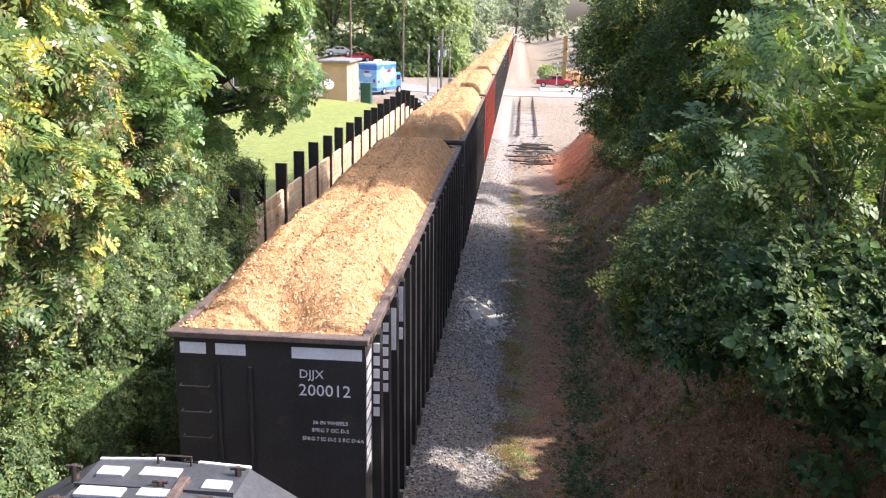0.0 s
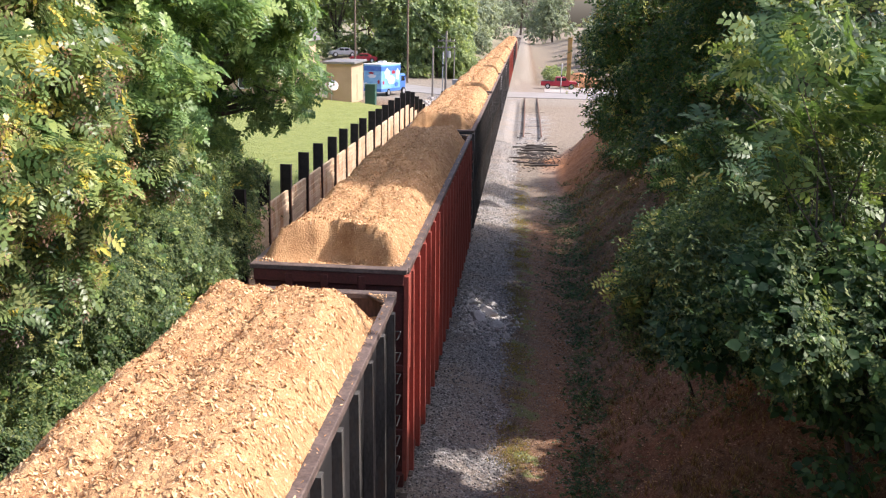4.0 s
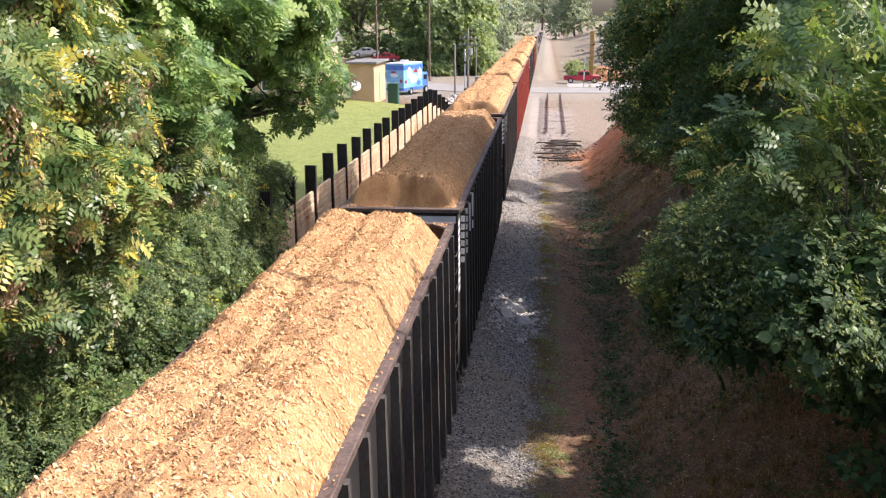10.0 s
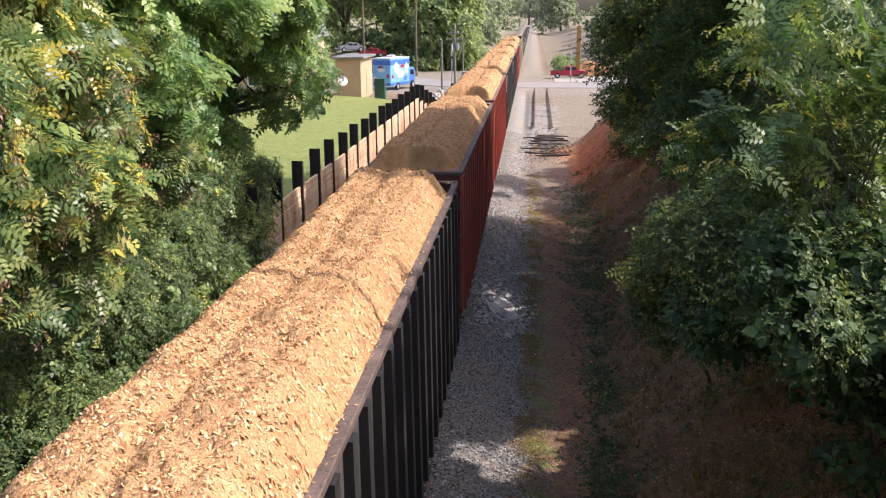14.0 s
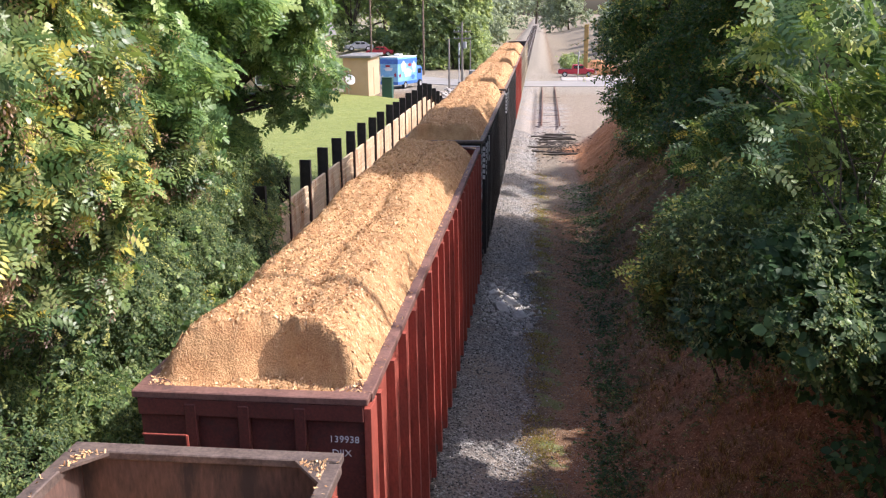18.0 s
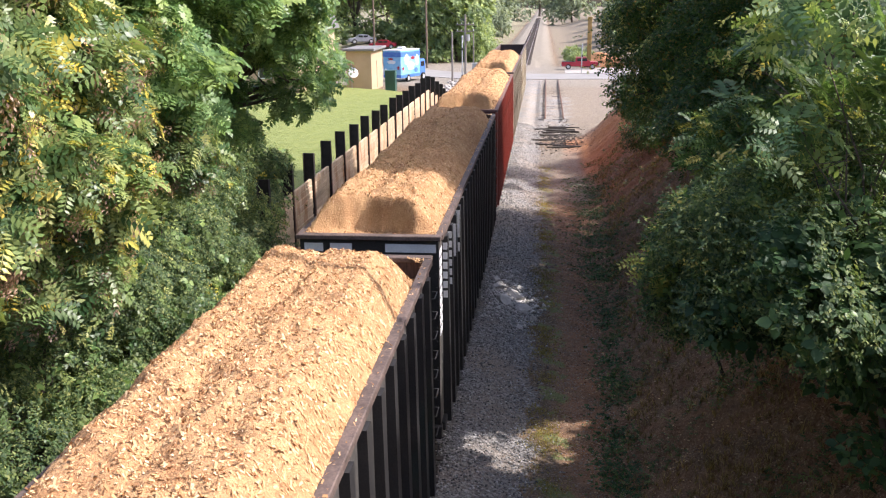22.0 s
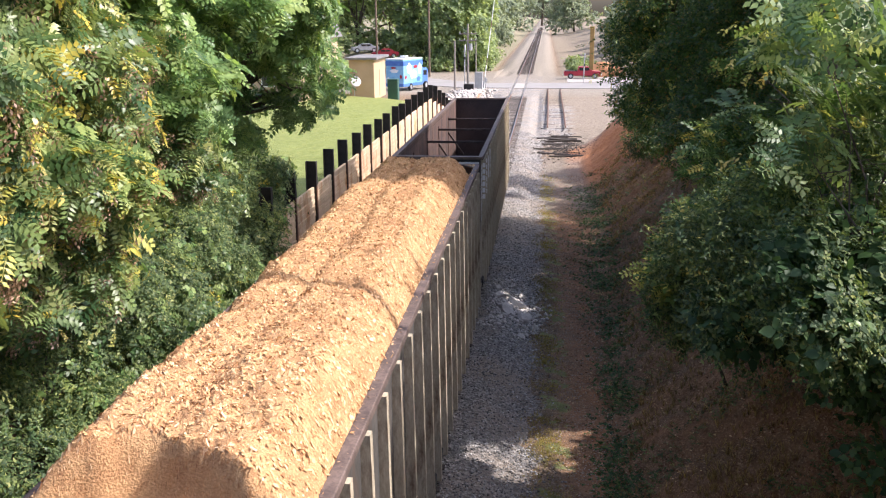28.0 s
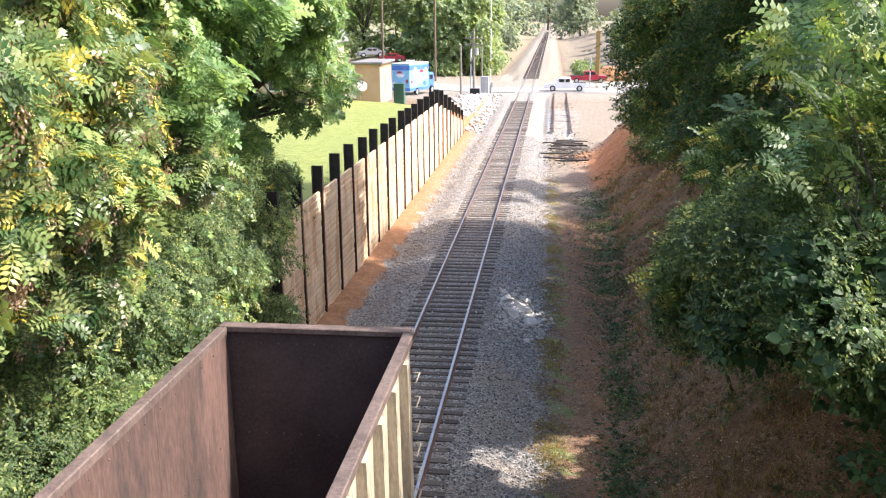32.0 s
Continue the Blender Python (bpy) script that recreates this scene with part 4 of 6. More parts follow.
def locomotive():
    """The rear of the engine's long hood, its roof with grilles, hatches and lifting eyes."""
    en = thing("locomotive", "dark grey diesel locomotive with grilles on its hood roof", "locomotive")
    grey = surface("engine_paint", (0.035, 0.037, 0.042), (0.08, 0.083, 0.09), 20, 1.5, 0.5, bump=0.08, depth=0.003)
    PALEGREY = surface("grille_grey", (0.30, 0.31, 0.33), (0.46, 0.47, 0.49), 60, 2, 0.5, bump=0.3)
    bm = bmesh.new()
    prof = [(-1.5, 1.6), (1.5, 1.6), (1.5, 4.53), (0.8, 4.95), (-0.1, 4.99), (-0.8, 4.95), (-1.5, 4.53)]
    a = [bm.verts.new((x, 0.0, z)) for x, z in prof]
    b = [bm.verts.new((x, -14.0, z)) for x, z in prof]
    for i in range(7):
        bm.faces.new((a[i], a[(i + 1) % 7], b[(i + 1) % 7], b[i]))
    bm.faces.new(a[::-1])
    bm.faces.new(b)
    bmesh.ops.recalc_face_normals(bm, faces=bm.faces)
    part("hood", bm, grey, en)
    part("frame", a_box(-1.5, 1.5, -18.5, 0.9, 1.15, 1.6, bevel=0.03), grey, en)
    part("cab", a_box(-1.5, 1.5, -17.2, -14.02, 1.6, 5.0, bevel=0.1), grey, en)
    for x0, x1, y0 in ((-0.72, -0.25, -0.75), (-0.12, 0.2, -0.7), (0.45, 0.72, -0.5), (-0.68, -0.4, -0.35), (-0.25, 0.15, -0.32), (0.35, 0.6, -1.0), (-0.7, 0.3, -1.5)):
        part("roof_panel", a_box(x0, x1, y0, y0 + 0.17, 4.955, 4.998, bevel=0.005), PALEGREY, en, "pale grille panel")
    for x, y in ((-0.92, -0.3), (0.72, -0.15), (-0.8, -0.9), (0.6, -0.75), (0.05, -0.5)):
        part("lifting_eye", tube(tube(bmesh.new(), (x, y, 4.86), (x, y, 5.05), 0.045, 0.03), (x - 0.08, y, 5.03), (x + 0.08, y, 5.03), 0.02, sides=6), IRON, en)
    part("roof_rib", a_box(0.2, 0.3, -0.95, -0.35, 4.955, 5.03, bevel=0.01), RIM, en)
    for y in (-0.55, -1.1, -1.7):
        part("roof_seam", a_box(-0.8, 0.8, y - 0.012, y + 0.012, 4.94, 5.0), grey, en)
    bm = bmesh.new()
    tube(bm, (-0.15, -0.06, 4.95), (-0.15, -0.06, 5.08), 0.012, sides=6)
    tube(bm, (0.2, -0.06, 4.95), (0.2, -0.06, 5.08), 0.012, sides=6)
    tube(bm, (-0.16, -0.06, 5.08), (0.21, -0.06, 5.08), 0.012, sides=6)
    part("grab_rail", bm, IRON, en)
    for x0, x1 in ((-0.8, -0.12), (0.25, 0.8)):
        part("edge_strip", beam(bmesh.new(), (x0, 0.02, 4.95 if x0 < 0 else 4.975), (x1, 0.02, 4.99 if x0 < 0 else 4.95), 0.04, 0.03), WHITE, en, "white edge strip")
    for y in (-3.0, -15.0):
        truck(en, y)
    return en


ENGINE = locomotive()


# ---- plants ----
def frond_ailanthus():
    """A long feathered leaf: pairs of pointed leaflets along one stalk, unit length, arched over."""
    n = 5
    v, q = [], []
    for i in range(n + 1):
        u = i / n
        for s in (-1, 1):
            v.append((u, s * 0.008, 0.16 * u - 0.34 * u * u))
    for i in range(n):
        k = 2 * i
        q.append((k, k + 1, k + 3, k + 2))
    for i in range(1, n + 1):
        u = i / n
        z = 0.16 * u - 0.34 * u * u
        w = 0.42 * (1 - 0.5 * abs(u - 0.45))
        for s in (-1, 1):
            root = 2 * i + (s > 0)
            d = np.array([0.42, s * 0.88, -0.16 - 0.10 * math.sin(4.1 * i + s)])
            m = np.array([0.95, -s * 0.3, 0.1]) * 0.092
            o = np.array([u, s * 0.008, z])
            k = len(v)
            v += [tuple(o + d * w * 0.4 + m), tuple(o + d * w), tuple(o + d * w * 0.4 - m)]
            q.append((root, k, k + 1, k + 2) if s < 0 else (root, k + 2, k + 1, k))
    return np.array(v), np.array(q)


def gathered(leaf, n, rise, spread=0.35):
    """A shoot's end: n leaves that radiate like a star, some rising and some hanging."""
    v0, q0 = leaf
    v, q = [], []
    for i in range(n):
        a, e = 6.283 * i / n + spread * math.sin(5.3 * i), rise + 0.32 * math.sin(2.7 * i + 1)
        size = 0.8 + 0.22 * math.sin(3.9 * i)
        ce, se, ca, sa = math.cos(e), math.sin(e), math.cos(a), math.sin(a)
        x, y, z = v0[:, 0] * ce - v0[:, 2] * se, v0[:, 1], v0[:, 0] * se + v0[:, 2] * ce
        v.append(np.stack([x * ca - y * sa, x * sa + y * ca, z + 0.05 * i / n], -1) * size)
        q.append(q0 + len(v0) * i)
    return np.concatenate(v), np.concatenate(q)


def sprig(n=9, leaf=0.24, wide=0.5, stem=True):
    """A twig with oval leaves set alternately, joined to its stem where it has one."""
    v, q = [], []
    for i in range(n + 1):
        for s in (-1, 1):
            v.append((i / n, s * 0.006, 0.05 * math.sin(2.2 * i)))
    for i in range(n if stem else 0):
        q.append((2 * i, 2 * i + 1, 2 * i + 3, 2 * i + 2))
    for i in range(n):
        s = 1 if i % 2 else -1
        a = 0.9 * s + 0.5 * math.sin(3.7 * i)
        d = np.array([math.cos(a), math.sin(a), 0.35 * math.sin(2.3 * i)])
        side = np.array([-math.sin(a), math.cos(a), 0.5 * math.cos(1.9 * i)]) * leaf * wide * 0.5
        root = 2 * i + 2 + (s > 0)
        o = np.array(v[root])
        k = len(v)
        v += [tuple(o + d * leaf * 0.45 + side), tuple(o + d * leaf + np.array([0, 0, -0.05])), tuple(o + d * leaf * 0.5 - side)]
        q.append((root, k, k + 1, k + 2))
    return np.array(v), np.array(q)


def panicle():
    """A hanging bunch of papery seeds."""
    v, q = [], []
    for i in range(26):
        u = i / 26
        a, w = 2.4 * i, 0.30 * (1 - 0.6 * u) * (0.5 + 0.5 * math.sin(1.7 * i) ** 2)
        o = np.array([w * math.cos(a), w * math.sin(a), -u])
        d = np.array([math.cos(a + 1) * 0.08, math.sin(a + 1) * 0.08, -0.17])
        s = np.array([-math.sin(a), math.cos(a), 0.1]) * 0.045
        k = len(v)
        v += [o, o + d * 0.5 + s, o + d, o + d * 0.5 - s]
        q.append((k, k + 1, k + 2, k + 3))
    return np.array(v), np.array(q)


def broadleaf():
    """Three large soft leaves on a stalk."""
    v, q = [], []
    for a, o in ((0.0, 0.35), (1.5, 0.2), (-1.5, 0.2)):
        d, s = np.array([math.cos(a), math.sin(a), -0.12]), np.array([-math.sin(a), math.cos(a), 0])
        c = np.array([o, 0, 0])
        k = len(v)
        v += [c, c + d * 0.22 + s * 0.27, c + d * 0.48 + s * 0.2, c + d * 0.68 - np.array([0, 0, 0.1]), c + d * 0.48 - s * 0.2, c + d * 0.22 - s * 0.27]
        q += [(k, k + 1, k + 2, k + 3), (k, k + 3, k + 4, k + 5)]
    return np.array(v), np.array(q)


def tuft():
    """Blades of grass that fan from one root."""
    v, q = [], []
    for i in range(7):
        a, lean = 2.4 * i, 0.35 + 0.1 * (i % 3)
        d, s = np.array([math.cos(a) * lean, math.sin(a) * lean, 1.0]), np.array([-math.sin(a), math.cos(a), 0]) * 0.035
        k = len(v)
        v += [-s, s, d * 0.6 + s * 0.7, d * 0.6 - s * 0.7, d * 0.6 - s * 0.7, d * 0.6 + s * 0.7, d * np.array([1.5, 1.5, 0.9]) + s * 0.1, d * np.array([1.5, 1.5, 0.9]) - s * 0.1]
        q += [(k, k + 1, k + 2, k + 3), (k + 4, k + 5, k + 6, k + 7)]
    return np.array(v), np.array(q)


def flake():
    return np.array([(0, 0, 0), (0.5, 0.32, 0.12), (1, 0, 0.05), (0.5, -0.3, 0.1)]), np.array([(0, 1, 2, 3)])


LEAVES = {"ailanthus": frond_ailanthus(), "star": gathered(frond_ailanthus(), 6, 0.15), "spray": gathered(sprig(7, 0.34, 0.5, False), 3, 0.2, 0.8), "panicle": panicle(), "sprig": sprig(), "fine": sprig(9, 0.24, 0.5, False), "broad": broadleaf(), "clump": sprig(8, 0.42, 0.8, False), "tuft": tuft(), "flake": flake()}


def strew(name, p, fwd, up, s, kind):
    """Copies of one leaf form at the points p, turned to fwd and up, joined into one mesh."""
    fwd = fwd / np.linalg.norm(fwd, axis=1, keepdims=True)
    side = np.cross(up, fwd)
    side /= np.linalg.norm(side, axis=1, keepdims=True)
    up = np.cross(fwd, side)
    v, q = LEAVES[kind]
    w = (fwd[:, None, :] * v[None, :, 0:1] + side[:, None, :] * v[None, :, 1:2] + up[:, None, :] * v[None, :, 2:3]) * s[:, None, None] + p[:, None, :]
    f = (q[None] + len(v) * np.arange(len(p))[:, None, None]).reshape(-1, q.shape[1])
    return raw_mesh(name, w.reshape(-1, 3), f)


# holes in the canopy, as the spots on the ground that the sun reaches: x, y and half widths
SUN_HOLES = ((2.3, 29.3, 1.35, 1.7), (3.45, 19.0, 1.65, 1.45), (2.4, 18.3, 1.3, 1.0), (3.9, 25.2, 1.05, 1.0), (4.4, 23.8, 1.1, 0.95),
             (3.5, 21.6, 0.95, 0.9), (3.6, 34.0, 0.8, 0.7), (3.4, 39.5, 0.8, 0.8), (3.7, 27.0, 0.7, 0.6), (4.5, 20.6, 0.7, 0.5))


def sun_lane(p):
    """Where on the rails' level the shadow of the points p falls."""
    return p[:, 0] - p[:, 2] * sun_dir.x / sun_dir.z, p[:, 1] - p[:, 2] * sun_dir.y / sun_dir.z


def lanes(lumps, lo, hi):
    """The lumps whose shadow falls between lo and hi across the track."""
    return [l for l in lumps if l[0] - l[2] - l[3] > lo and l[0] - l[2] + l[3] < hi]


def foliage(name, lumps, kind, size, count, droop=0.25, shell=0.55, seed=1):
    """Leaves strewn in lumps (x, y, z, rx, ry, rz), thickest near their skins; the bigger lumps take more of them."""
    r = np.random.default_rng(seed)
    lumps = np.array(lumps, float)
    area = (lumps[:, 3] * lumps[:, 4] * lumps[:, 5]) ** (2 / 3)
    which = r.choice(len(lumps), count, p=area / area.sum())
    d = r.normal(0, 1, (count, 3))
    d /= np.linalg.norm(d, axis=1, keepdims=True)
    rad = shell + (1.0 - shell) * r.random(count) ** 0.6 + 0.16 * r.normal(0, 1, count) * (r.random(count) < 0.35)
    p = lumps[which, :3] + d * rad[:, None] * lumps[which, 3:]
    up = d * (0.8 if kind in ("star", "spray") else 0.3) + np.array([0.45, -0.15, 0.65]) + r.normal(0, 0.36, (count, 3))
    up /= np.linalg.norm(up, axis=1, keepdims=True)
    fwd = d * np.array([1, 1, 0.3]) + r.normal(0, 0.7, (count, 3))
    fwd -= 0.85 * up * np.sum(fwd * up, axis=1, keepdims=True)
    fwd[:, 2] -= droop
    big = size * r.uniform(0.65, 1.25, count)
    u, v = sun_lane(p)
    free = np.ones(count, bool)
    for x, y, a, b in SUN_HOLES:
        free &= ((u - x - 0.5) / a) ** 2 + ((v - y) / b) ** 2 > 1
    free |= p[:, 0] < 4
    return strew(name, p[free], fwd[free], up[free], big[free], kind)


def limb_mesh(base, tips, r0, seed=0):
    """A trunk that forks to limbs, one for each tip, each bent once."""
    r = random.Random(seed)
    bm = bmesh.new()
    base = Vector(base)
    mid = base + (sum((Vector(t) for t in tips), Vector()) / len(tips) - base) * 0.45 + Vector((r.uniform(-0.2, 0.2), r.uniform(-0.2, 0.2), 0))
    tube(bm, base - Vector((0, 0, 0.3)), mid, r0, r0 * 0.7, 9)
    for t in tips:
        t = Vector(t)
        elbow = mid.lerp(t, 0.5) + Vector((r.uniform(-0.3, 0.3), r.uniform(-0.3, 0.3), r.uniform(0, 0.4)))
        tube(bm, mid, elbow, r0 * 0.5, r0 * 0.32, 6)
        tube(bm, elbow, t, r0 * 0.32, r0 * 0.08, 5)
        for k in range(4):
            o = elbow.lerp(t, r.uniform(0.1, 0.8))
            tube(bm, o, o + Vector((r.uniform(-1, 1), r.uniform(-1, 1), r.uniform(-0.3, 0.7))) * (0.25 * (t - mid).length), r0 * 0.14, r0 * 0.03, 4)
    return bm


def plant(name, label, category, base, lumps, kind, size, count, leaf, r0=0.15, droop=0.25, shell=0.5, seed=1, group="", extra=()):
    """A tree or bush: trunk with limbs into each lump of the crown, and the crown's leaves; extra: (part, kind, size, count, leaf)."""
    ob = thing(name, label, category, group)
    zb = float(height(base[0], base[1]))
    part("trunk", limb_mesh((base[0], base[1], zb), [l[:3] for l in lumps], r0, seed), BARK, ob)
    part("crown", foliage("crown", lumps, kind, size, count, droop, shell, seed), leaf, ob)
    for i, (pn, k2, s2, c2, l2) in enumerate(extra):
        tagged(part(pn, foliage(pn, lumps, k2, s2, c2, droop + 0.1, 1.25, seed + 50 + i), l2, ob), kind="stuff")
    return ob


def spread(box6, n, r0, r1, seed, lean=0.0):
    """Lumps of uneven size strewn in a box x0, x1, y0, y1, z0, z1; lean shifts them in x with height."""
    r = random.Random(seed)
    x0, x1, y0, y1, z0, z1 = box6
    out = []
    for i in range(n):
        s = r.uniform(r0, r1)
        z = z0 + (z1 - z0) * (i + r.random()) / n
        out.append((r.uniform(x0, x1) + lean * (z - z0), r.uniform(y0, y1), z, s * r.uniform(0.8, 1.2), s * r.uniform(0.8, 1.2), s * r.uniform(0.65, 1.0)))
    return out


# the side of the cutting that faces the sun
SEEDS = (("seed_head", "panicle", 0.30, 900, LEAF_SEED), ("turning_leaf", "sprig", 0.22, 260, LEAF_YELLOW))
plant("ailanthus_tree", "sunlit tree of heaven with pink seed bunches and leaves turning yellow", "tree", (-5.6, 9.6), spread((-3.8, -2.6, 8.2, 11.8, 5.6, 10.3), 22, 0.35, 0.75, 3),
      "star", 0.36, 900, LEAF_SUN, 0.12, 0.05, 0.6, seed=3, extra=SEEDS)
plant("ailanthus_tree", "tree of heaven with pale green and yellow leaves and seed bunches", "tree", (-6.0, 13.6), spread((-4.3, -2.8, 11.5, 15.8, 6.1, 10.5), 20, 0.4, 0.85, 4),
      "star", 0.38, 860, LEAF_SUN, 0.14, 0.05, 0.6, seed=4, extra=SEEDS)
plant("ailanthus_tree", "tall tree of heaven with dark green feathered leaves", "tree", (-7.0, 17.5), spread((-4.6, -2.9, 15, 19, 7.0, 12.5), 16, 0.7, 1.2, 8),
      "star", 0.46, 900, LEAF_VINE, 0.18, 0.05, 0.6, seed=8)
plant("ailanthus_tree", "tree of heaven whose boughs hang over the lawn", "tree", (-8.5, 24),
      spread((-6.0, -2.9, 18.5, 24, 8.3, 13.0), 14, 0.7, 1.2, 5) + spread((-5.9, -2.8, 24.5, 28, 7.0, 10.8), 13, 0.4, 0.75, 15) + spread((-6.0, -4.3, 23.5, 26, 5.8, 7.4), 4, 0.45, 0.7, 16),
      "star", 0.46, 1300, LEAF_VINE, 0.2, 0.05, 0.6, seed=5)
plant("walnut_tree", "tall leafy tree behind the thicket", "tree", (-10, 13), spread((-9.5, -5.5, 8, 22, 5.5, 14.0), 16, 1.3, 2.0, 6), "spray", 0.5, 2200, LEAF_TREE, 0.25, 0.2, seed=6)
for k, (x, y, z0, z1, n) in enumerate(((-3.9, 9.2, 1.4, 6.4, 9), (-3.9, 12.2, 0.9, 6.4, 9), (-4.0, 15.2, 0.6, 6.2, 9), (-4.2, 18.2, 0.5, 5.8, 9), (-4.5, 21.2, 0.4, 5.4, 9), (-5.0, 23.4, 0.5, 5.2, 9), (-5.3, 25.0, 3.6, 5.3, 5))):
    plant("thicket", "dense green thicket of privet and vines on the cutting side", "bush", (x - 0.8, y), spread((x - 0.9, x + 0.6, y - 1.6, y + 1.6, z0, z1), n + 9, 0.4, 0.8, 20 + k, -0.06),
          "fine", 0.28, 7600, LEAF_BUSH, 0.06, 0.15, 0.6, 20 + k, group="thickets on the cutting side",
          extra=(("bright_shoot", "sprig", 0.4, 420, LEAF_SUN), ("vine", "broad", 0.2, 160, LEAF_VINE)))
# the shaded bank
plant("sumac_bush", "sumac with bright feathered leaves on the bank", "bush", (8.6, 12.2), spread((6.3, 8.8, 11.0, 14.5, 7.2, 9.4), 12, 0.4, 0.75, 31), "star", 0.42, 120, LEAF_SUMAC, 0.05, 0.05, 0.5, seed=31,
      extra=(("turning_leaf", "sprig", 0.3, 50, LEAF_YELLOW),))
plant("sumac_bush", "tall thin sumac above the bank", "bush", (9.6, 17.0), spread((7.4, 10.6, 14.5, 20, 6.6, 11.4), 14, 0.5, 1.0, 41), "star", 0.46, 150, LEAF_SUMAC, 0.06, 0.05, 0.5, seed=41,
      extra=(("turning_leaf", "sprig", 0.4, 70, LEAF_YELLOW),))
plant("sumac_bush", "young sumac with yellowing leaves that leans over the bank", "bush", (7.6, 19.0), [(5.75, 17.4, 4.35, 0.45, 0.6, 0.3), (6.2, 18.2, 4.75, 0.4, 0.5, 0.3)], "ailanthus", 0.42, 70, LEAF_YELLOW, 0.04, 0.1, 0.4, seed=48)
plant("sumac_bush", "brown-tipped sumac on the bank", "bush", (8.6, 21.5), spread((6.9, 8.3, 19.5, 22.5, 5.6, 7.0), 7, 0.35, 0.6, 49), "ailanthus", 0.40, 240, LEAF_SUMAC, 0.05, 0.15, 0.4, seed=49,
      extra=(("turning_leaf", "ailanthus", 0.34, 60, LEAF_YELLOW),))
# shade is in the dark vine leaves, sun in the brighter lit_vine ones
plant("vine_bush", "bush smothered in broad-leaved vine on the shaded bank", "bush", (9.7, 12.4), spread((6.3, 8.4, 10.2, 13.6, 4.9, 6.6), 15, 0.45, 0.75, 32), "broad", 0.24, 1500, LEAF_IVY_SHADEVINE, 0.03, 0.15, seed=32,
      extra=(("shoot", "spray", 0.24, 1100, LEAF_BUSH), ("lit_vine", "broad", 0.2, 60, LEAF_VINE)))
plant("vine_bush", "low vine that trails down the bank", "bush", (10.0, 12.0), spread((7.6, 9.2, 9.8, 13.2, 3.7, 5.0), 9, 0.4, 0.7, 45), "broad", 0.2, 900, LEAF_IVY_SHADEVINE, 0.03, 0.15, seed=45)
# lit_shoot: brighter sumac green stands in for sun flecks on the leaves
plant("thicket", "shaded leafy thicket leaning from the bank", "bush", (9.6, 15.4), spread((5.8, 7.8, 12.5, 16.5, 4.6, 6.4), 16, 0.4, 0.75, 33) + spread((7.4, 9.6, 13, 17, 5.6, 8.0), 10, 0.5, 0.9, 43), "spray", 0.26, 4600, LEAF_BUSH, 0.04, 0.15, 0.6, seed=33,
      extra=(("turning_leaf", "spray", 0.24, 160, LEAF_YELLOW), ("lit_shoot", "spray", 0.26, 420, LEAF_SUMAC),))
plant("thicket", "leafy thicket with shoots in sunlit green above the drain pipe", "bush", (8.2, 18.6), spread((5.9, 7.4, 16, 19.5, 3.3, 4.9), 10, 0.35, 0.6, 47) + spread((6.8, 8.6, 17, 21.5, 4.2, 6.2), 11, 0.45, 0.8, 50), "spray", 0.28, 3600, LEAF_BUSH, 0.05, 0.15, 0.6, seed=47,
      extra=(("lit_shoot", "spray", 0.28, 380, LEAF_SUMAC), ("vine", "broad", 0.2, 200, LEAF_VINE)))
# three canopies out of view, added to shade path, bank and vine
plant("broadleaf_tree", "unseen leafy tree behind the sumac, added to shade path and bank", "tree", (15.5, 14), lanes(spread((11.5, 18.5, 5, 21, 6.5, 13.5), 130, 0.9, 1.5, 37), 2.2, 9.5), "clump", 0.62, 5600, LEAF_TREE, 0.2, 0.2, 0.3, seed=37)
plant("broadleaf_tree", "unseen dense tree added beside the bridge to shade the bank", "tree", (13.6, 8), lanes(spread((10.6, 18.2, 3.5, 14.5, 6.5, 11.0), 120, 0.9, 1.3, 46), 2.2, 11.5), "clump", 0.6, 6000, LEAF_TREE, 0.2, 0.2, 0.3, seed=46)
plant("broadleaf_tree", "unseen dense tree added on the bank top for shade", "tree", (15.5, 28), lanes(spread((11.0, 18.0, 19, 38, 6.0, 12.5), 120, 1.0, 1.6, 51), 0.6, 9.5), "clump", 0.66, 5600, LEAF_TREE, 0.25, 0.2, 0.3, seed=51)
# its lit_shoot leaves again carry sunlight in their colour
plant("broadleaf_tree", "dark broadleaf tree that leans over the bank", "tree", (11.5, 24), spread((8.2, 10.6, 20, 28, 5.4, 11), 16, 0.9, 1.4, 34, 0.2), "spray", 0.36, 3800, LEAF_TREE, 0.2, 0.2, 0.6, seed=34,
      extra=(("lit_shoot", "spray", 0.32, 220, LEAF_SUMAC),))
plant("broadleaf_tree", "broadleaf tree with browning leaves over the bank", "tree", (12, 32), spread((7.8, 11.0, 27, 38, 4.4, 11.5), 20, 1.0, 1.7, 35, 0.12), "spray", 0.4, 4200, LEAF_TREE, 0.25, 0.2, 0.6, seed=35,
      extra=(("turning_leaf", "spray", 0.45, 160, LEAF_YELLOW),))
# oak crowns stand above the view; their shade falls on the loads
plant("oak_tree", "tall dense oak that shades the train", "tree", (13.5, 26), spread((8.6, 14.0, 24.0, 29.0, 12.0, 18.5), 22, 1.5, 2.1, 39), "clump", 0.8, 3000, LEAF_TREE, 0.35, 0.2, 0.3, seed=39)
plant("oak_tree", "tall dense oak beside the clay bank", "tree", (14, 33), spread((8.8, 14.5, 29, 35.2, 12.0, 19), 24, 1.5, 2.1, 40), "clump", 0.8, 3000, LEAF_TREE, 0.35, 0.2, 0.3, seed=40)
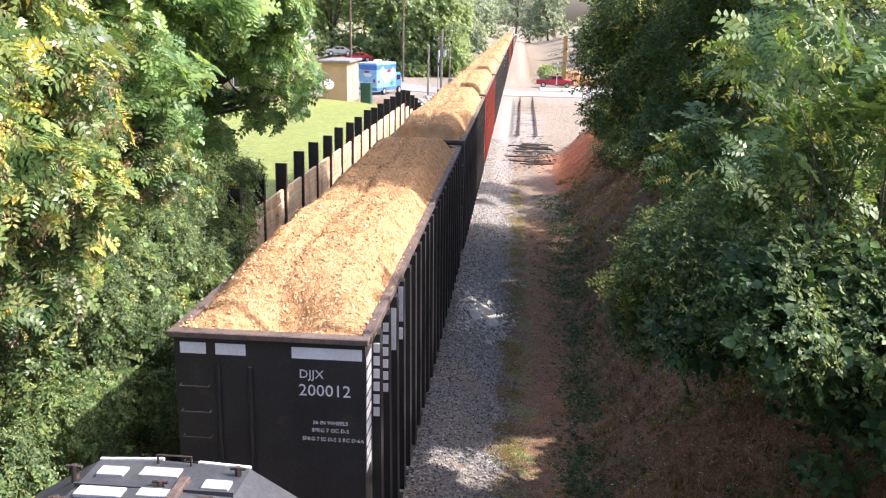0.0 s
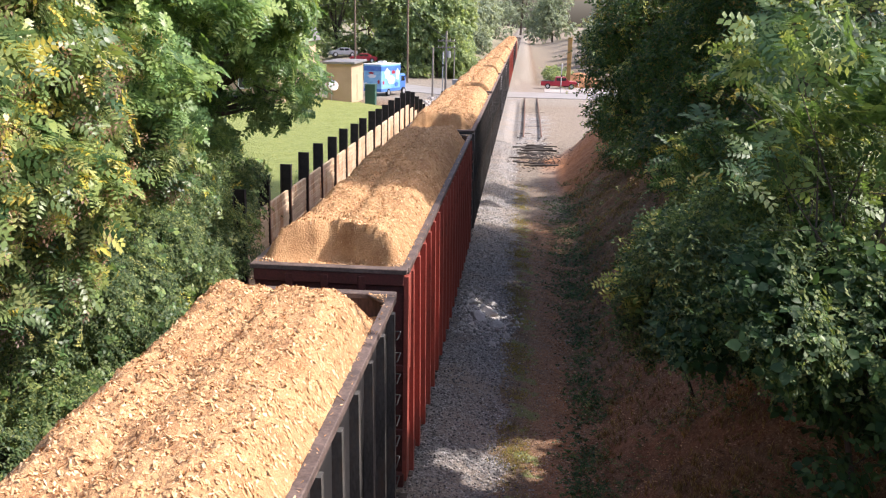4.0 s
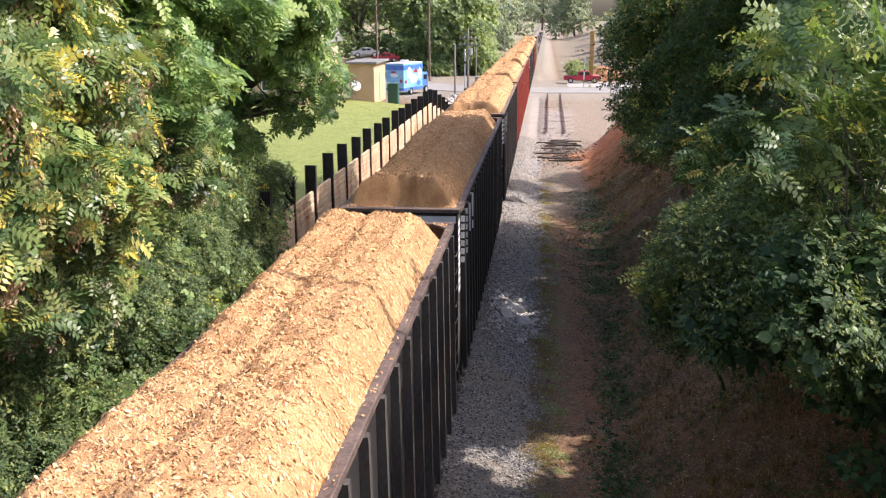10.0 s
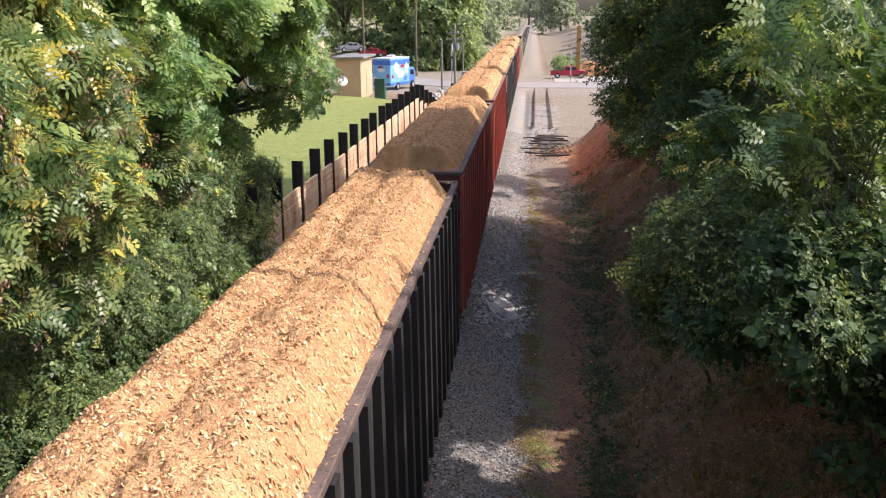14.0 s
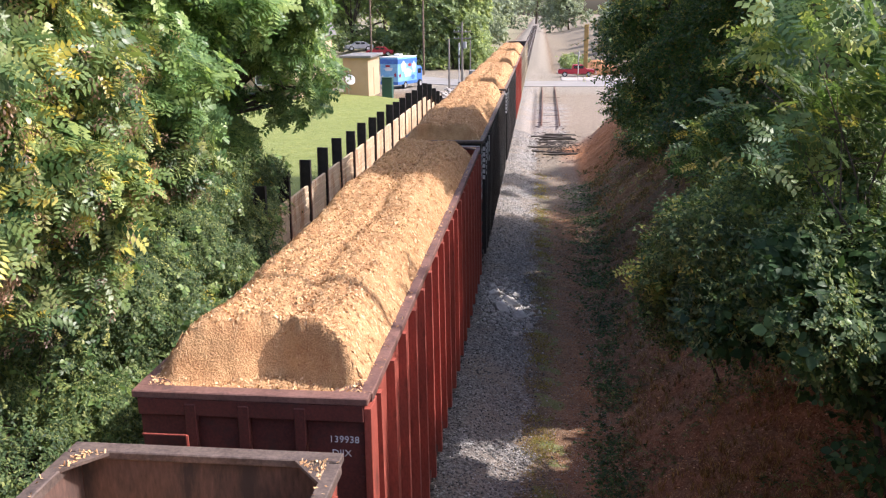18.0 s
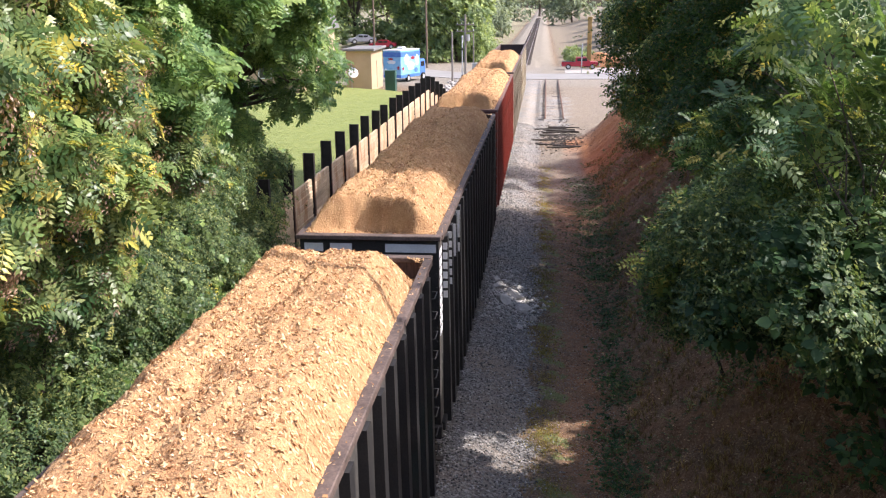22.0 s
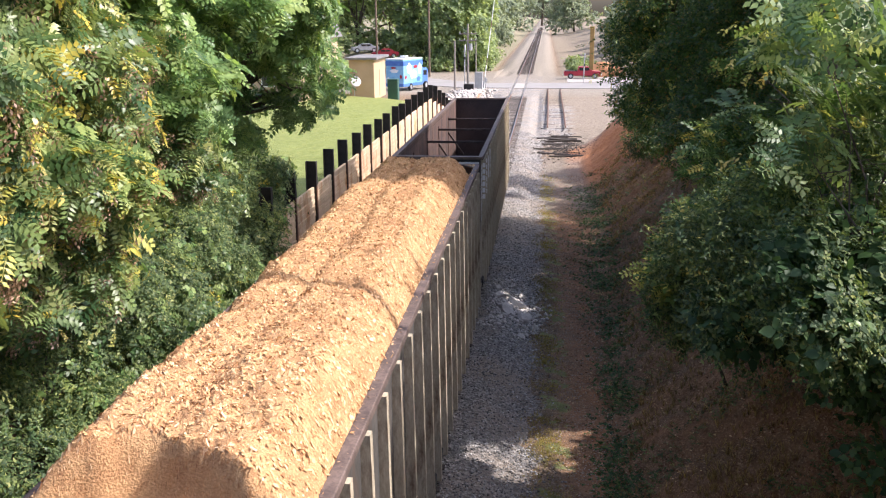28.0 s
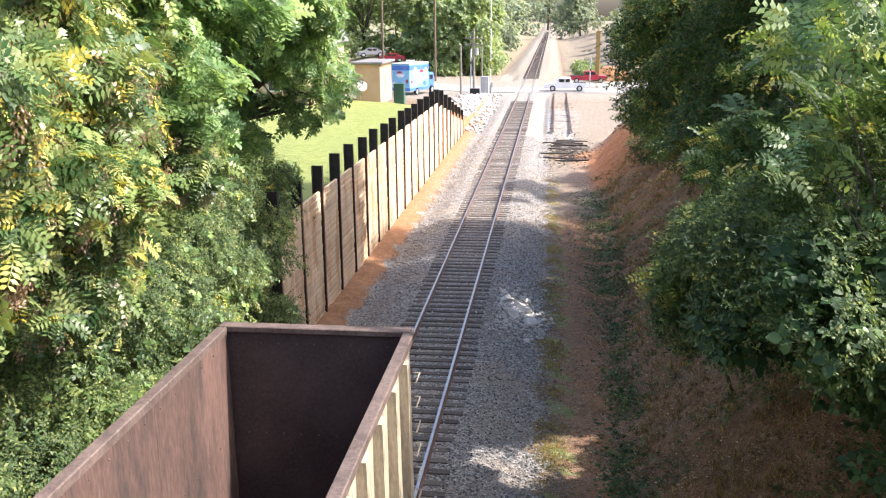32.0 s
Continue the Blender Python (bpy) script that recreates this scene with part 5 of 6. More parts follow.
plant("broadleaf_tree", "broadleaf tree whose boughs hang beside the crossing", "tree", (12, 41), lanes(spread((6.9, 12, 37.5, 43, 4.6, 13), 60, 1.0, 1.7, 36, 0.0), -4.4, 8.0), "spray", 0.5, 4200, LEAF_TREE, 0.3, 0.25, 0.6, seed=36,
      extra=(("turning_leaf", "spray", 0.5, 320, LEAF_YELLOW),))
plant("broadleaf_tree", "tree with yellowing leaves above the clay scarp", "tree", (15.5, 52), lanes(spread((11.0, 17.5, 46, 57, 2.6, 8.5), 60, 0.9, 1.5, 42, 0.0), 7.2, 18), "spray", 0.5, 2400, LEAF_TREE, 0.22, 0.25, 0.6, seed=42,
      extra=(("turning_leaf", "spray", 0.45, 240, LEAF_YELLOW),))
for k, (x, y, z) in enumerate(((9.0, 45.5, 2.4), (9.4, 50.0, 2.6), (9.6, 54.5, 2.6), (9.9, 59.0, 2.5), (10.6, 63.5, 2.2), (12.0, 68.5, 1.8))):
    plant("thicket", "shaded rough thicket on the crest of the clay scarp", "bush", (x + 1.0, y), spread((x - 1.0, x + 2.0, y - 2.6, y + 2.6, z, z + 2.0), 12, 0.6, 1.0, 80 + k), "spray", 0.36, 1000, LEAF_TREE, 0.05, 0.25, 0.5, 80 + k, group="thickets on the clay scarp")
# hidden behind nearer crowns; added to drop shade patches on the gravel
plant("broadleaf_tree", "thin tall tree above the clay scarp, added to shade the gravel", "tree", (13.5, 53), [(10.9, 52.6, 9.3, 1.2, 1.5, 0.8), (12.2, 54.2, 9.2, 1.1, 1.3, 0.8), (10.4, 48.8, 9.0, 1.3, 0.6, 0.6), (13.6, 51.5, 9.6, 1.0, 1.0, 0.8)], "spray", 0.5, 700, LEAF_TREE, 0.14, 0.25, 0.3, seed=52)
plant("broadleaf_tree", "rough leafy tree above the clay bank", "tree", (20, 60), lanes(spread((15.0, 23, 53, 68, 3.0, 12), 50, 1.3, 2.2, 38), 7.5, 22), "spray", 0.6, 2300, LEAF_TREE, 0.25, 0.25, seed=38)


# low growth, grass and dead leaves on the ground
def ground_cover(name, label, category, n, x0, x1, y0, y1, kind, s0, s1, leaf, test, flat=0.0, seed=1, skew=1.0):
    r = np.random.default_rng(seed)
    x, y = r.uniform(x0, x1, n), y0 + (y1 - y0) * r.random(n) ** skew
    ok = test(x, y, r.random(n))
    x, y = x[ok], y[ok]
    m = len(x)
    p = np.stack([x, y, height(x, y) + 0.01], -1)
    a = r.uniform(0, 6.28, m)
    if kind == "tuft":
        fwd, up = np.stack([np.cos(a), np.sin(a), np.zeros(m)], -1), np.tile((0.0, 0.0, 1.0), (m, 1)) + r.normal(0, 0.15, (m, 3))
    else:
        fwd, up = np.stack([np.cos(a), np.sin(a), r.uniform(-0.2, 0.7, m) * (1 - flat)], -1), np.tile((0.0, 0.0, 1.0), (m, 1)) + r.normal(0, 0.4, (m, 3))
    ob = new(name, strew(name, p, fwd, up, r.uniform(s0, s1, m), kind))
    ob.data.materials.append(leaf)
    return tagged(ob, label, category, kind="stuff")


ground_cover("dead_leaves", "brown dead leaves strewn over path and bank", "leaf litter", 95000, 3.0, 11, 10, 56, "flake", 0.03, 0.08, LEAF_DRY,
             lambda x, y, u: u < step(3.0, 5.2, x) * (0.35 + 0.65 * step(-0.3, 0.4, wavy(x, y, 1.6, 2))), 0.7, 61, 1.6)
ground_cover("bank_weeds", "green weeds and ivy in patches on the clay bank", "weeds", 17000, 4.5, 11, 10, 56, "sprig", 0.14, 0.34, LEAF_BUSH,
             lambda x, y, u: u < step(-0.15, 0.45, wavy(x, y, 2.6, 1)) * step(0.1, 0.5, x - bank_toe(y) + 0.3), 0.0, 62, 1.4)
ground_cover("dry_grass", "dry brown grass hanging on the bank", "grass", 15000, 4.8, 11, 10, 56, "tuft", 0.07, 0.24, LEAF_STRAW,
             lambda x, y, u: u < step(-0.6, 0.5, wavy(x, y, 2.1, 3)) * step(0.2, 0.8, x - bank_toe(y)), 0.0, 63, 1.4)
ground_cover("verge_grass", "low yellow-green grass between ballast and path", "grass", 32000, 2.9, 4.4, 12, 56, "tuft", 0.03, 0.085, LEAF_MOSS,
             lambda x, y, u: u < np.exp(-((x - 3.55) / 0.35) ** 2) * step(-0.35, 0.5, wavy(x, y, 2.3, 2)), 0.0, 64, 1.3)
ground_cover("lawn_grass", "mown green lawn above the retaining wall", "grass", 5000, -16, -4.5, 27, 82, "tuft", 0.025, 0.055, LEAF_GRASS, lambda x, y, u: u < 1.0, 0.0, 65)
ground_cover("wall_weeds", "weeds along the lip of the retaining wall", "weeds", 900, -5.4, -4.5, 24, 62, "sprig", 0.2, 0.45, LEAF_BUSH,
             lambda x, y, u: u < step(0.2, 0.6, wavy(x, y, 4, 1)) + step(30, 26, y), 0.0, 66)
ground_cover("bank_ivy", "low dark green ivy along the toe of the bank", "ivy", 46000, 4.2, 7.6, 12, 52, "broad", 0.05, 0.12, LEAF_IVY_SHADEVINE,
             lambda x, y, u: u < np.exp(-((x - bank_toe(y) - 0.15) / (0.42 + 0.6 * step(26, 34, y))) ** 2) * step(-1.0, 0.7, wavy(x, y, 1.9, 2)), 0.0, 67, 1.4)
n = 22000
px, py = rng.uniform(2.6, 5.3, n), 12 + 36 * rng.random(n) ** 1.4
keep = rng.random(n) < 0.35 + 0.5 * step(-0.3, 0.5, wavy(px, py, 1.1, 1))
pebbles("path_gravel", px[keep], py[keep], rng.uniform(0.008, 0.028, n)[keep], surface("path_stone", (0.24, 0.18, 0.13), (0.52, 0.44, 0.36), 9, 1.5, 0.9), "loose gravel trodden into the dirt path", 0.6, 0.4)


# ---- far woods ----
def far_tree(name, label, x, y, h, w, seed, count=1000, leaf=None, size=1.25):
    zb = float(height(x, y))
    r = random.Random(seed)
    lumps = [(x + r.uniform(-w, w) * 0.6, y + r.uniform(-w, w) * 0.6, zb + h * (0.12 + 0.8 * (i + r.random()) / 11), w * r.uniform(0.35, 0.6), w * r.uniform(0.35, 0.6), h * r.uniform(0.09, 0.17)) for i in range(11)]
    # haze comes only from the paler leaf colours, palest beyond y = 200
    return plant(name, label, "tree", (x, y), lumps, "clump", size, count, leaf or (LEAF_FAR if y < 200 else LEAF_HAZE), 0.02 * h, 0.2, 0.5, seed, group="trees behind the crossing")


k = 100
for x, y, h, w, c in ((-11, 150, 14, 5, 1300), (-17, 158, 18, 6, 1300), (-22, 164, 20, 7, 1200), (-31, 163, 20, 7, 1200), (-38, 152, 20, 8, 1400), (-47, 148, 22, 8, 1400), (-57, 145, 22, 9, 1200),
                      (-10, 172, 16, 5, 1000), (-13, 192, 18, 6, 1000), (-12, 220, 18, 6, 900), (-13, 255, 19, 7, 900), (-14, 300, 20, 8, 800), (-15, 360, 22, 9, 800), (-28, 185, 24, 9, 900),
                      (-42, 180, 26, 9, 900), (-20, 250, 26, 9, 700), (35, 165, 11, 4, 1000), (22, 150, 5.5, 3, 400), (19.5, 158, 6, 3.5, 450), (21, 172, 7, 4, 450), (22, 188, 7.5, 4, 450), (22, 206, 8, 4.5, 450), (22, 228, 8, 5, 450), (23, 255, 9, 5, 450), (20, 142, 5, 2.5, 350), (36, 185, 14, 5, 800), (36, 215, 16, 6, 800), (38, 255, 18, 6, 800), (40, 310, 20, 7, 800), (33, 160, 11, 3.5, 600), (34, 174, 12, 4, 600), (34, 192, 13, 4, 600), (34, 212, 14, 4.5, 600), (35, 238, 15, 5, 600), (35, 272, 16, 5, 600), (46, 172, 18, 7, 800),
                      (52, 180, 22, 9, 900), (46, 370, 24, 9, 800), (-17, 440, 24, 11, 700), (17, 450, 24, 11, 700), (-14, 540, 24, 12, 700), (14, 550, 24, 12, 700), (58, 240, 28, 10, 700),
                      (0, 700, 46, 16, 1200), (-24, 720, 44, 16, 1000), (24, 720, 46, 16, 1000), (-44, 420, 30, 14, 700), (44, 420, 30, 14, 700), (-35, 260, 28, 11, 700)):
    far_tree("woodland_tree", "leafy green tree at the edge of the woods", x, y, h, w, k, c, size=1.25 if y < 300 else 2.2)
    k += 1
for i, (x, y, s) in enumerate(((-19, 143, 1.6), (-25, 142, 1.9), (-31, 141, 1.7), (-14, 146, 1.4), (-38, 141, 2.0), (11, 150, 1.5), (-9.5, 160, 1.6), (-8.6, 152, 1.2), (-9.0, 170, 1.7), (-9.2, 182, 1.8), (-9.6, 198, 2.0), (-10, 215, 2.2), (9.5, 152, 1.2), (9.8, 168, 1.4), (9.8, 184, 1.5))):
    zb = float(height(x, y))
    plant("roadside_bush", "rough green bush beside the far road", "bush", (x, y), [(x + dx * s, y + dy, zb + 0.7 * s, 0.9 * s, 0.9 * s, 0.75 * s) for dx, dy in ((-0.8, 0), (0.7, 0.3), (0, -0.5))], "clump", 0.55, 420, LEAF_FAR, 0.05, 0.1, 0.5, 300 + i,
          group="bushes beside the far road")


# ---- road and crossing ----
def ribbon(name, pts, width, z, material, label, category):
    """A flat slab along a line of points, 12 cm thick."""
    bm = bmesh.new()
    rows = []
    for i, p in enumerate(pts):
        a, b = Vector(pts[max(0, i - 1)]), Vector(pts[min(len(pts) - 1, i + 1)])
        t = (b - a).normalized()
        s = Vector((-t.y, t.x)) * width / 2
        lo = [bm.verts.new((p[0] + e * s.x, p[1] + e * s.y, z - 0.12)) for e in (-1, 1)]
        hi = [bm.verts.new((p[0] + e * s.x, p[1] + e * s.y, z)) for e in (-1, 1)]
        rows.append((lo, hi))
    for (l0, h0), (l1, h1) in zip(rows, rows[1:]):
        bm.faces.new((h0[0], h1[0], h1[1], h0[1]))
        bm.faces.new((l0[0], l0[1], l1[1], l1[0]))
        for e in (0, 1):
            bm.faces.new((l0[e], l1[e], h1[e], h0[e]))
    for lo, hi in (rows[0], rows[-1]):
        bm.faces.new((lo[0], lo[1], hi[1], hi[0]))
    bmesh.ops.recalc_face_normals(bm, faces=bm.faces)
    me = bpy.data.meshes.new(name)
    bm.to_mesh(me)
    bm.free()
    ob = new(name, me)
    me.materials.append(material)
    return tagged(ob, label, category, kind="structure")


ROAD = surface("pale_asphalt", (0.21, 0.205, 0.195), (0.29, 0.28, 0.27), 14, 0.35, 0.9, bump=0.2, stain=(0.26, 0.245, 0.23))
ribbon("road_right", [(60, 122), (30, 121.5), (10, 121.5), (0.95, 121.5)], 9, 0.0, ROAD, "pale worn road across the track", "road")
ribbon("road_left", [(-0.95, 121.5), (-6, 122), (-12, 127), (-18, 134), (-30, 140), (-70, 142)], 8, 0.0, ROAD, "pale worn road that bends away past the food truck", "road")
ribbon("crossing_panel", [(0, 117.2), (0, 125.8)], 1.36, 0.0, CONC, "concrete crossing panel between the rails", "crossing panel")
ribbon("side_yard", [(6.5, 131), (16, 131), (30, 131)], 9, 0.02, CONC, "pale concrete apron beside the crossing", "apron")

# ---- the road bridge from which the train is seen ----
bridge = thing("road_bridge", "plain concrete road bridge over the railway cutting", "bridge", kind="structure")
part("deck", a_box(-24, 26, -9.5, -0.45, 6.9, 7.75, bevel=0.03), CONC, bridge)
part("parapet", a_box(-24, 26, -0.72, -0.46, 7.754, 8.75, bevel=0.03), CONC, bridge)
part("parapet", a_box(-24, 26, -9.49, -9.2, 7.754, 8.75, bevel=0.03), CONC, bridge)
part("abutment", a_box(-9.5, -5.0, -9.3, -0.8, -1.0, 6.895), CONC, bridge)
part("abutment", a_box(6.5, 11.5, -9.3, -0.8, -1.0, 6.895), CONC, bridge)

# ---- siding with rusty rails ----
for x in (3.72, 5.28):
    rail("siding_rail", x, 77, 117, RAIL, "rusty rail of a disused siding", 20, lambda y: -0.02 * math.sin((y - 77) * 0.12) - 0.10 * max(0, (95 - y) / 18) ** 2, 0.03)
for i in range(26):
    o = new("siding_tie", shared(("tie", i % 7), lambda: tie_mesh(i)))
    o.data.materials.clear()
    o.data.materials.append(TIE)
    o.matrix_basis = pose(4.5 + random.uniform(-0.1, 0.1), 78 + i * 1.4, -0.1 - 0.05 * random.random(), 0, 0, random.uniform(-3, 3))
    tagged(o, "half-buried weathered siding tie", "railway tie", group="ties of the siding")
CREOSOTE = surface("creosoted_timber", (0.028, 0.024, 0.02), (0.09, 0.076, 0.064), 30, 2.5, 0.9, bump=0.6, depth=0.015, stretch=(0.3, 1, 1))
for i, (x, y, turn) in enumerate([(4.6 + random.uniform(-0.6, 0.6), 69.8 + 0.66 * k + random.uniform(-0.25, 0.25), random.uniform(-14, 14)) for k in range(7)] + [(4.1, 64.9, -22), (5.0, 63.9, 4), (3.7, 67.3, 12)]):
    o = new("old_tie", shared(("tie", i % 7), lambda: tie_mesh(i)))
    o.material_slots[0].link, o.material_slots[0].material = "OBJECT", CREOSOTE
    o.matrix_basis = pose(x, y, float(height(x, y)) + random.uniform(0.22, 0.3), 0, random.uniform(-3, 3), turn)
    tagged(o, "discarded dark timber tie lying on the gravel", "railway tie", group="discarded ties")
n = 1500
px, py = rng.normal(4.7, 0.9, n), rng.normal(69, 3.2, n)
pebbles("dark_rubble", px, py, rng.uniform(0.03, 0.12, n), CREOSOTE, "dark rubble and splintered ties on the gravel", 0.3, 0.2)


# ---- rocks ----
def boulder(name, label, x, y, size, material, seed, sink=0.3, group=""):
    r = random.Random(seed)
    bm = bmesh.new()
    bmesh.ops.create_icosphere(bm, subdivisions=2, radius=1.0)
    cuts = [(Vector((r.uniform(-1, 1), r.uniform(-1, 1), r.uniform(-0.6, 1))).normalized(), r.uniform(0.35, 0.75)) for _ in range(12)]
    for v in bm.verts:
        for n, d in cuts:
            e = v.co.dot(n) - d
            if e > 0:
                v.co -= n * e
        v.co *= r.uniform(0.97, 1.03)
        v.co = Vector((v.co.x * size * 1.25, v.co.y * size, v.co.z * size * 0.7))
    me = bpy.data.meshes.new(name)
    bm.to_mesh(me)
    bm.free()
    me.materials.append(material)
    o = new(name, me)
    o.matrix_basis = pose(x, y, float(height(x, y)) + size * 0.7 * (1 - sink) - size * 0.25, 0, 0, r.uniform(0, 360))
    return tagged(o, label, "rock", group=group)


for i, (x, y, s) in enumerate(((2.15, 28.6, 0.24), (2.8, 28.3, 0.2), (2.5, 29.5, 0.26), (1.95, 29.9, 0.16), (3.1, 27.6, 0.16), (2.75, 26.6, 0.13), (1.75, 30.8, 0.13), (2.65, 30.6, 0.15), (3.3, 28.8, 0.12), (2.0, 27.7, 0.1), (2.3, 31.4, 0.12))):
    boulder("concrete_lump", "pale broken concrete lump on the ballast shoulder", x, y, s * 1.45, ROCK, 400 + i, group="concrete lumps")
n = 900
px, py = rng.normal(2.4, 0.5, n), rng.normal(29.2, 1.3, n)
pebbles("broken_concrete", px, py, rng.uniform(0.02, 0.09, n), ROCK, "pale crumbs of broken concrete on the ballast", 0.7, 0.4)
n = 900
px = rng.normal(-5.2, 1.4, n)
py = rng.uniform(79, 115, n)
ok = (px < -2.6) & (px > -8.5)
pebbles("riprap", px[ok], py[ok], rng.uniform(0.12, 0.34, n)[ok], RIPRAP, "pale riprap rocks tipped beside the wall's end", 0.75, 0.3)


# ---- buildings and fittings by the lawn ----
TAN = surface("tan_stucco", (0.40, 0.285, 0.185), (0.50, 0.37, 0.25), 20, 0.8, 0.9, bump=0.15)
ROOFGREY = surface("grey_roofing", (0.13, 0.13, 0.135), (0.23, 0.225, 0.225), 20, 1, 0.85, bump=0.2)
GREEN = surface("green_enamel", (0.02, 0.07, 0.06), (0.035, 0.11, 0.09), 10, 1, 0.5, bump=0.05)
BLUE = surface("blue_panel", (0.04, 0.12, 0.42), (0.08, 0.22, 0.58), 6, 0.8, 0.4, bump=0.02)
SKYBLUE = surface("pale_blue_panel", (0.12, 0.36, 0.62), (0.30, 0.55, 0.75), 4, 0.9, 0.4, bump=0.02)
PAINTWHITE = surface("white_enamel", (0.66, 0.67, 0.68), (0.8, 0.8, 0.8), 10, 1, 0.4, bump=0.02)
TRUCKRED = surface("red_enamel", (0.28, 0.015, 0.03), (0.42, 0.03, 0.05), 10, 1, 0.35, bump=0.02)
GLASS = surface("dark_glass", (0.015, 0.018, 0.02), (0.03, 0.035, 0.04), 5, 1, 0.08, bump=0.0)
TYRE = surface("tyre_rubber", (0.012, 0.012, 0.012), (0.03, 0.03, 0.03), 30, 3, 0.9, bump=0.2)
GALV = surface("galvanised_steel", (0.35, 0.36, 0.37), (0.55, 0.56, 0.57), 15, 2, 0.5, metal=0.4, bump=0.05)
WOODPOLE = surface("pole_timber", (0.10, 0.07, 0.05), (0.22, 0.16, 0.12), 25, 2, 0.9, bump=0.4, stretch=(1, 1, 0.2))
GREYPOLE = surface("grey_timber", (0.17, 0.15, 0.13), (0.32, 0.29, 0.26), 25, 2, 0.9, bump=0.3, stretch=(1, 1, 0.2))
ORANGE = surface("orange_clay", (0.34, 0.16, 0.07), (0.48, 0.26, 0.13), 8, 0.7, 0.95, bump=0.5, depth=0.05)
YELLOW = surface("yellow_machine_paint", (0.24, 0.16, 0.05), (0.33, 0.22, 0.07), 10, 1, 0.5, bump=0.05)


def hut():
    z = float(height(-11.5, 72))
    h = thing("utility_hut", "small tan block hut with an overhanging grey roof on the lawn", "hut", at=pose(-10.05, 70.0, z))
    part("wall", a_box(-2.0, 0, 0, 5.0, -0.2, 2.95, bevel=0.02), TAN, h)
    part("roof", a_box(-2.25, 0.3, -0.3, 5.3, 2.955, 3.15, bevel=0.03), ROOFGREY, h, "flat grey roof slab")
    part("door", a_box(0.0, 0.04, 2.2, 3.2, 0.0, 2.1, bevel=0.01), TAN, h)
    bm = bmesh.new()
    bmesh.ops.create_cone(bm, cap_ends=False, segments=20, radius1=0.42, radius2=0.08, depth=0.14, matrix=Matrix.Translation((-1.35, -0.45, 1.35)) @ Euler((radians(70), 0, radians(35))).to_matrix().to_4x4())
    bmesh.ops.solidify(bm, geom=bm.faces, thickness=0.01)
    d = part("dish", bm, PAINTWHITE, h, "white satellite dish")
    part("dish_arm", tube(bmesh.new(), (-1.35, -0.5, 1.35), (-1.35, 0.02, 1.0), 0.025), GALV, d)
    part("conduit", tube(bmesh.new(), (-1.6, -0.04, 0), (-1.6, -0.04, 2.2), 0.03), GALV, h)


hut()
z = float(height(-9.6, 77))
cab = thing("transformer_cabinet", "dark green transformer cabinet beside the hut", "cabinet", at=pose(-9.75, 77.2, z + 0.1))
part("body", a_box(-0.45, 0.45, -0.4, 0.4, 0, 1.75, bevel=0.03), GREEN, cab)
part("lid", a_box(-0.48, 0.48, -0.43, 0.43, 1.755, 1.83, bevel=0.02), GREEN, cab)


def house(name, label, x, y, w, d, h, rot, wall_m, floors=1):
    z = float(height(x, y))
    b = thing(name, label, "building", at=pose(x, y, z, 0, 0, rot))
    part("wall", a_box(-w / 2, w / 2, -d / 2, d / 2, -0.4, h), wall_m, b)
    bm = bmesh.new()
    v = [bm.verts.new(p) for p in ((-w / 2 - 0.4, -d / 2 - 0.4, h), (w / 2 + 0.4, -d / 2 - 0.4, h), (w / 2 + 0.4, d / 2 + 0.4, h), (-w / 2 - 0.4, d / 2 + 0.4, h), (-w / 2 - 0.4, 0, h + d * 0.28), (w / 2 + 0.4, 0, h + d * 0.28))]
    for f in ((0, 1, 5, 4), (2, 3, 4, 5), (0, 4, 3), (1, 2, 5), (0, 3, 2, 1)):
        bm.faces.new([v[i] for i in f])
    part("roof", bm, ROOFGREY, b)
    for fl in range(floors):
        for i in range(int(w // 2.6)):
            xx = -w / 2 + 1.3 + i * 2.6
            wd = part("window", a_box(xx - 0.5, xx + 0.5, -d / 2 - 0.03, -d / 2 + 0.01, 1.0 + 2.8 * fl, 2.3 + 2.8 * fl), PAINTWHITE, b)
            part("pane", a_box(xx - 0.42, xx + 0.42, -d / 2 - 0.045, -d / 2 - 0.034, 1.08 + 2.8 * fl, 2.22 + 2.8 * fl), GLASS, wd)
    return b


house("apartment_house", "cream two-storey building half hidden by the trees", -18.8, 70, 9, 12, 4.3, 0, TAN, 2)
house("far_house", "low brick-roofed house far along the railway", -19, 330, 14, 8, 3.2, 10, TAN)
house("grey_house", "grey building glimpsed behind the bank", 17, 26, 9, 8, 3.4, 5, ROOFGREY)
for i in range(26):
    x, y = 12.2 + random.gauss(0, 0.7), 24.5 + random.gauss(0, 0.7)
    o = new("brick", shared("loose_brick", lambda: a_box(-0.1, 0.1, -0.05, 0.05, -0.035, 0.035, bevel=0.005)))
    if not o.data.materials:
        o.data.materials.append(ORANGE)
    o.matrix_basis = pose(x, y, float(height(x, y)) + 0.05 + random.uniform(0, 0.25), random.uniform(-30, 30), random.uniform(-30, 30), random.uniform(0, 360))
    tagged(o, "loose red brick on a heap", "brick", group="heap of bricks")


def wheel_of(parent, x, y, r=0.38, w=0.24):
    t = part("wheel", shared(("road_wheel", r), lambda: tube(bmesh.new(), (-w / 2, 0, 0), (w / 2, 0, 0), r, sides=20)), TYRE, parent)
    t.matrix_basis = pose(x, y, r)
    rim = part("rim", shared(("road_rim", r), lambda: tube(bmesh.new(), (-w / 2 - 0.01, 0, 0), (w / 2 + 0.01, 0, 0), r * 0.58, sides=14)), GALV, t)
    return t


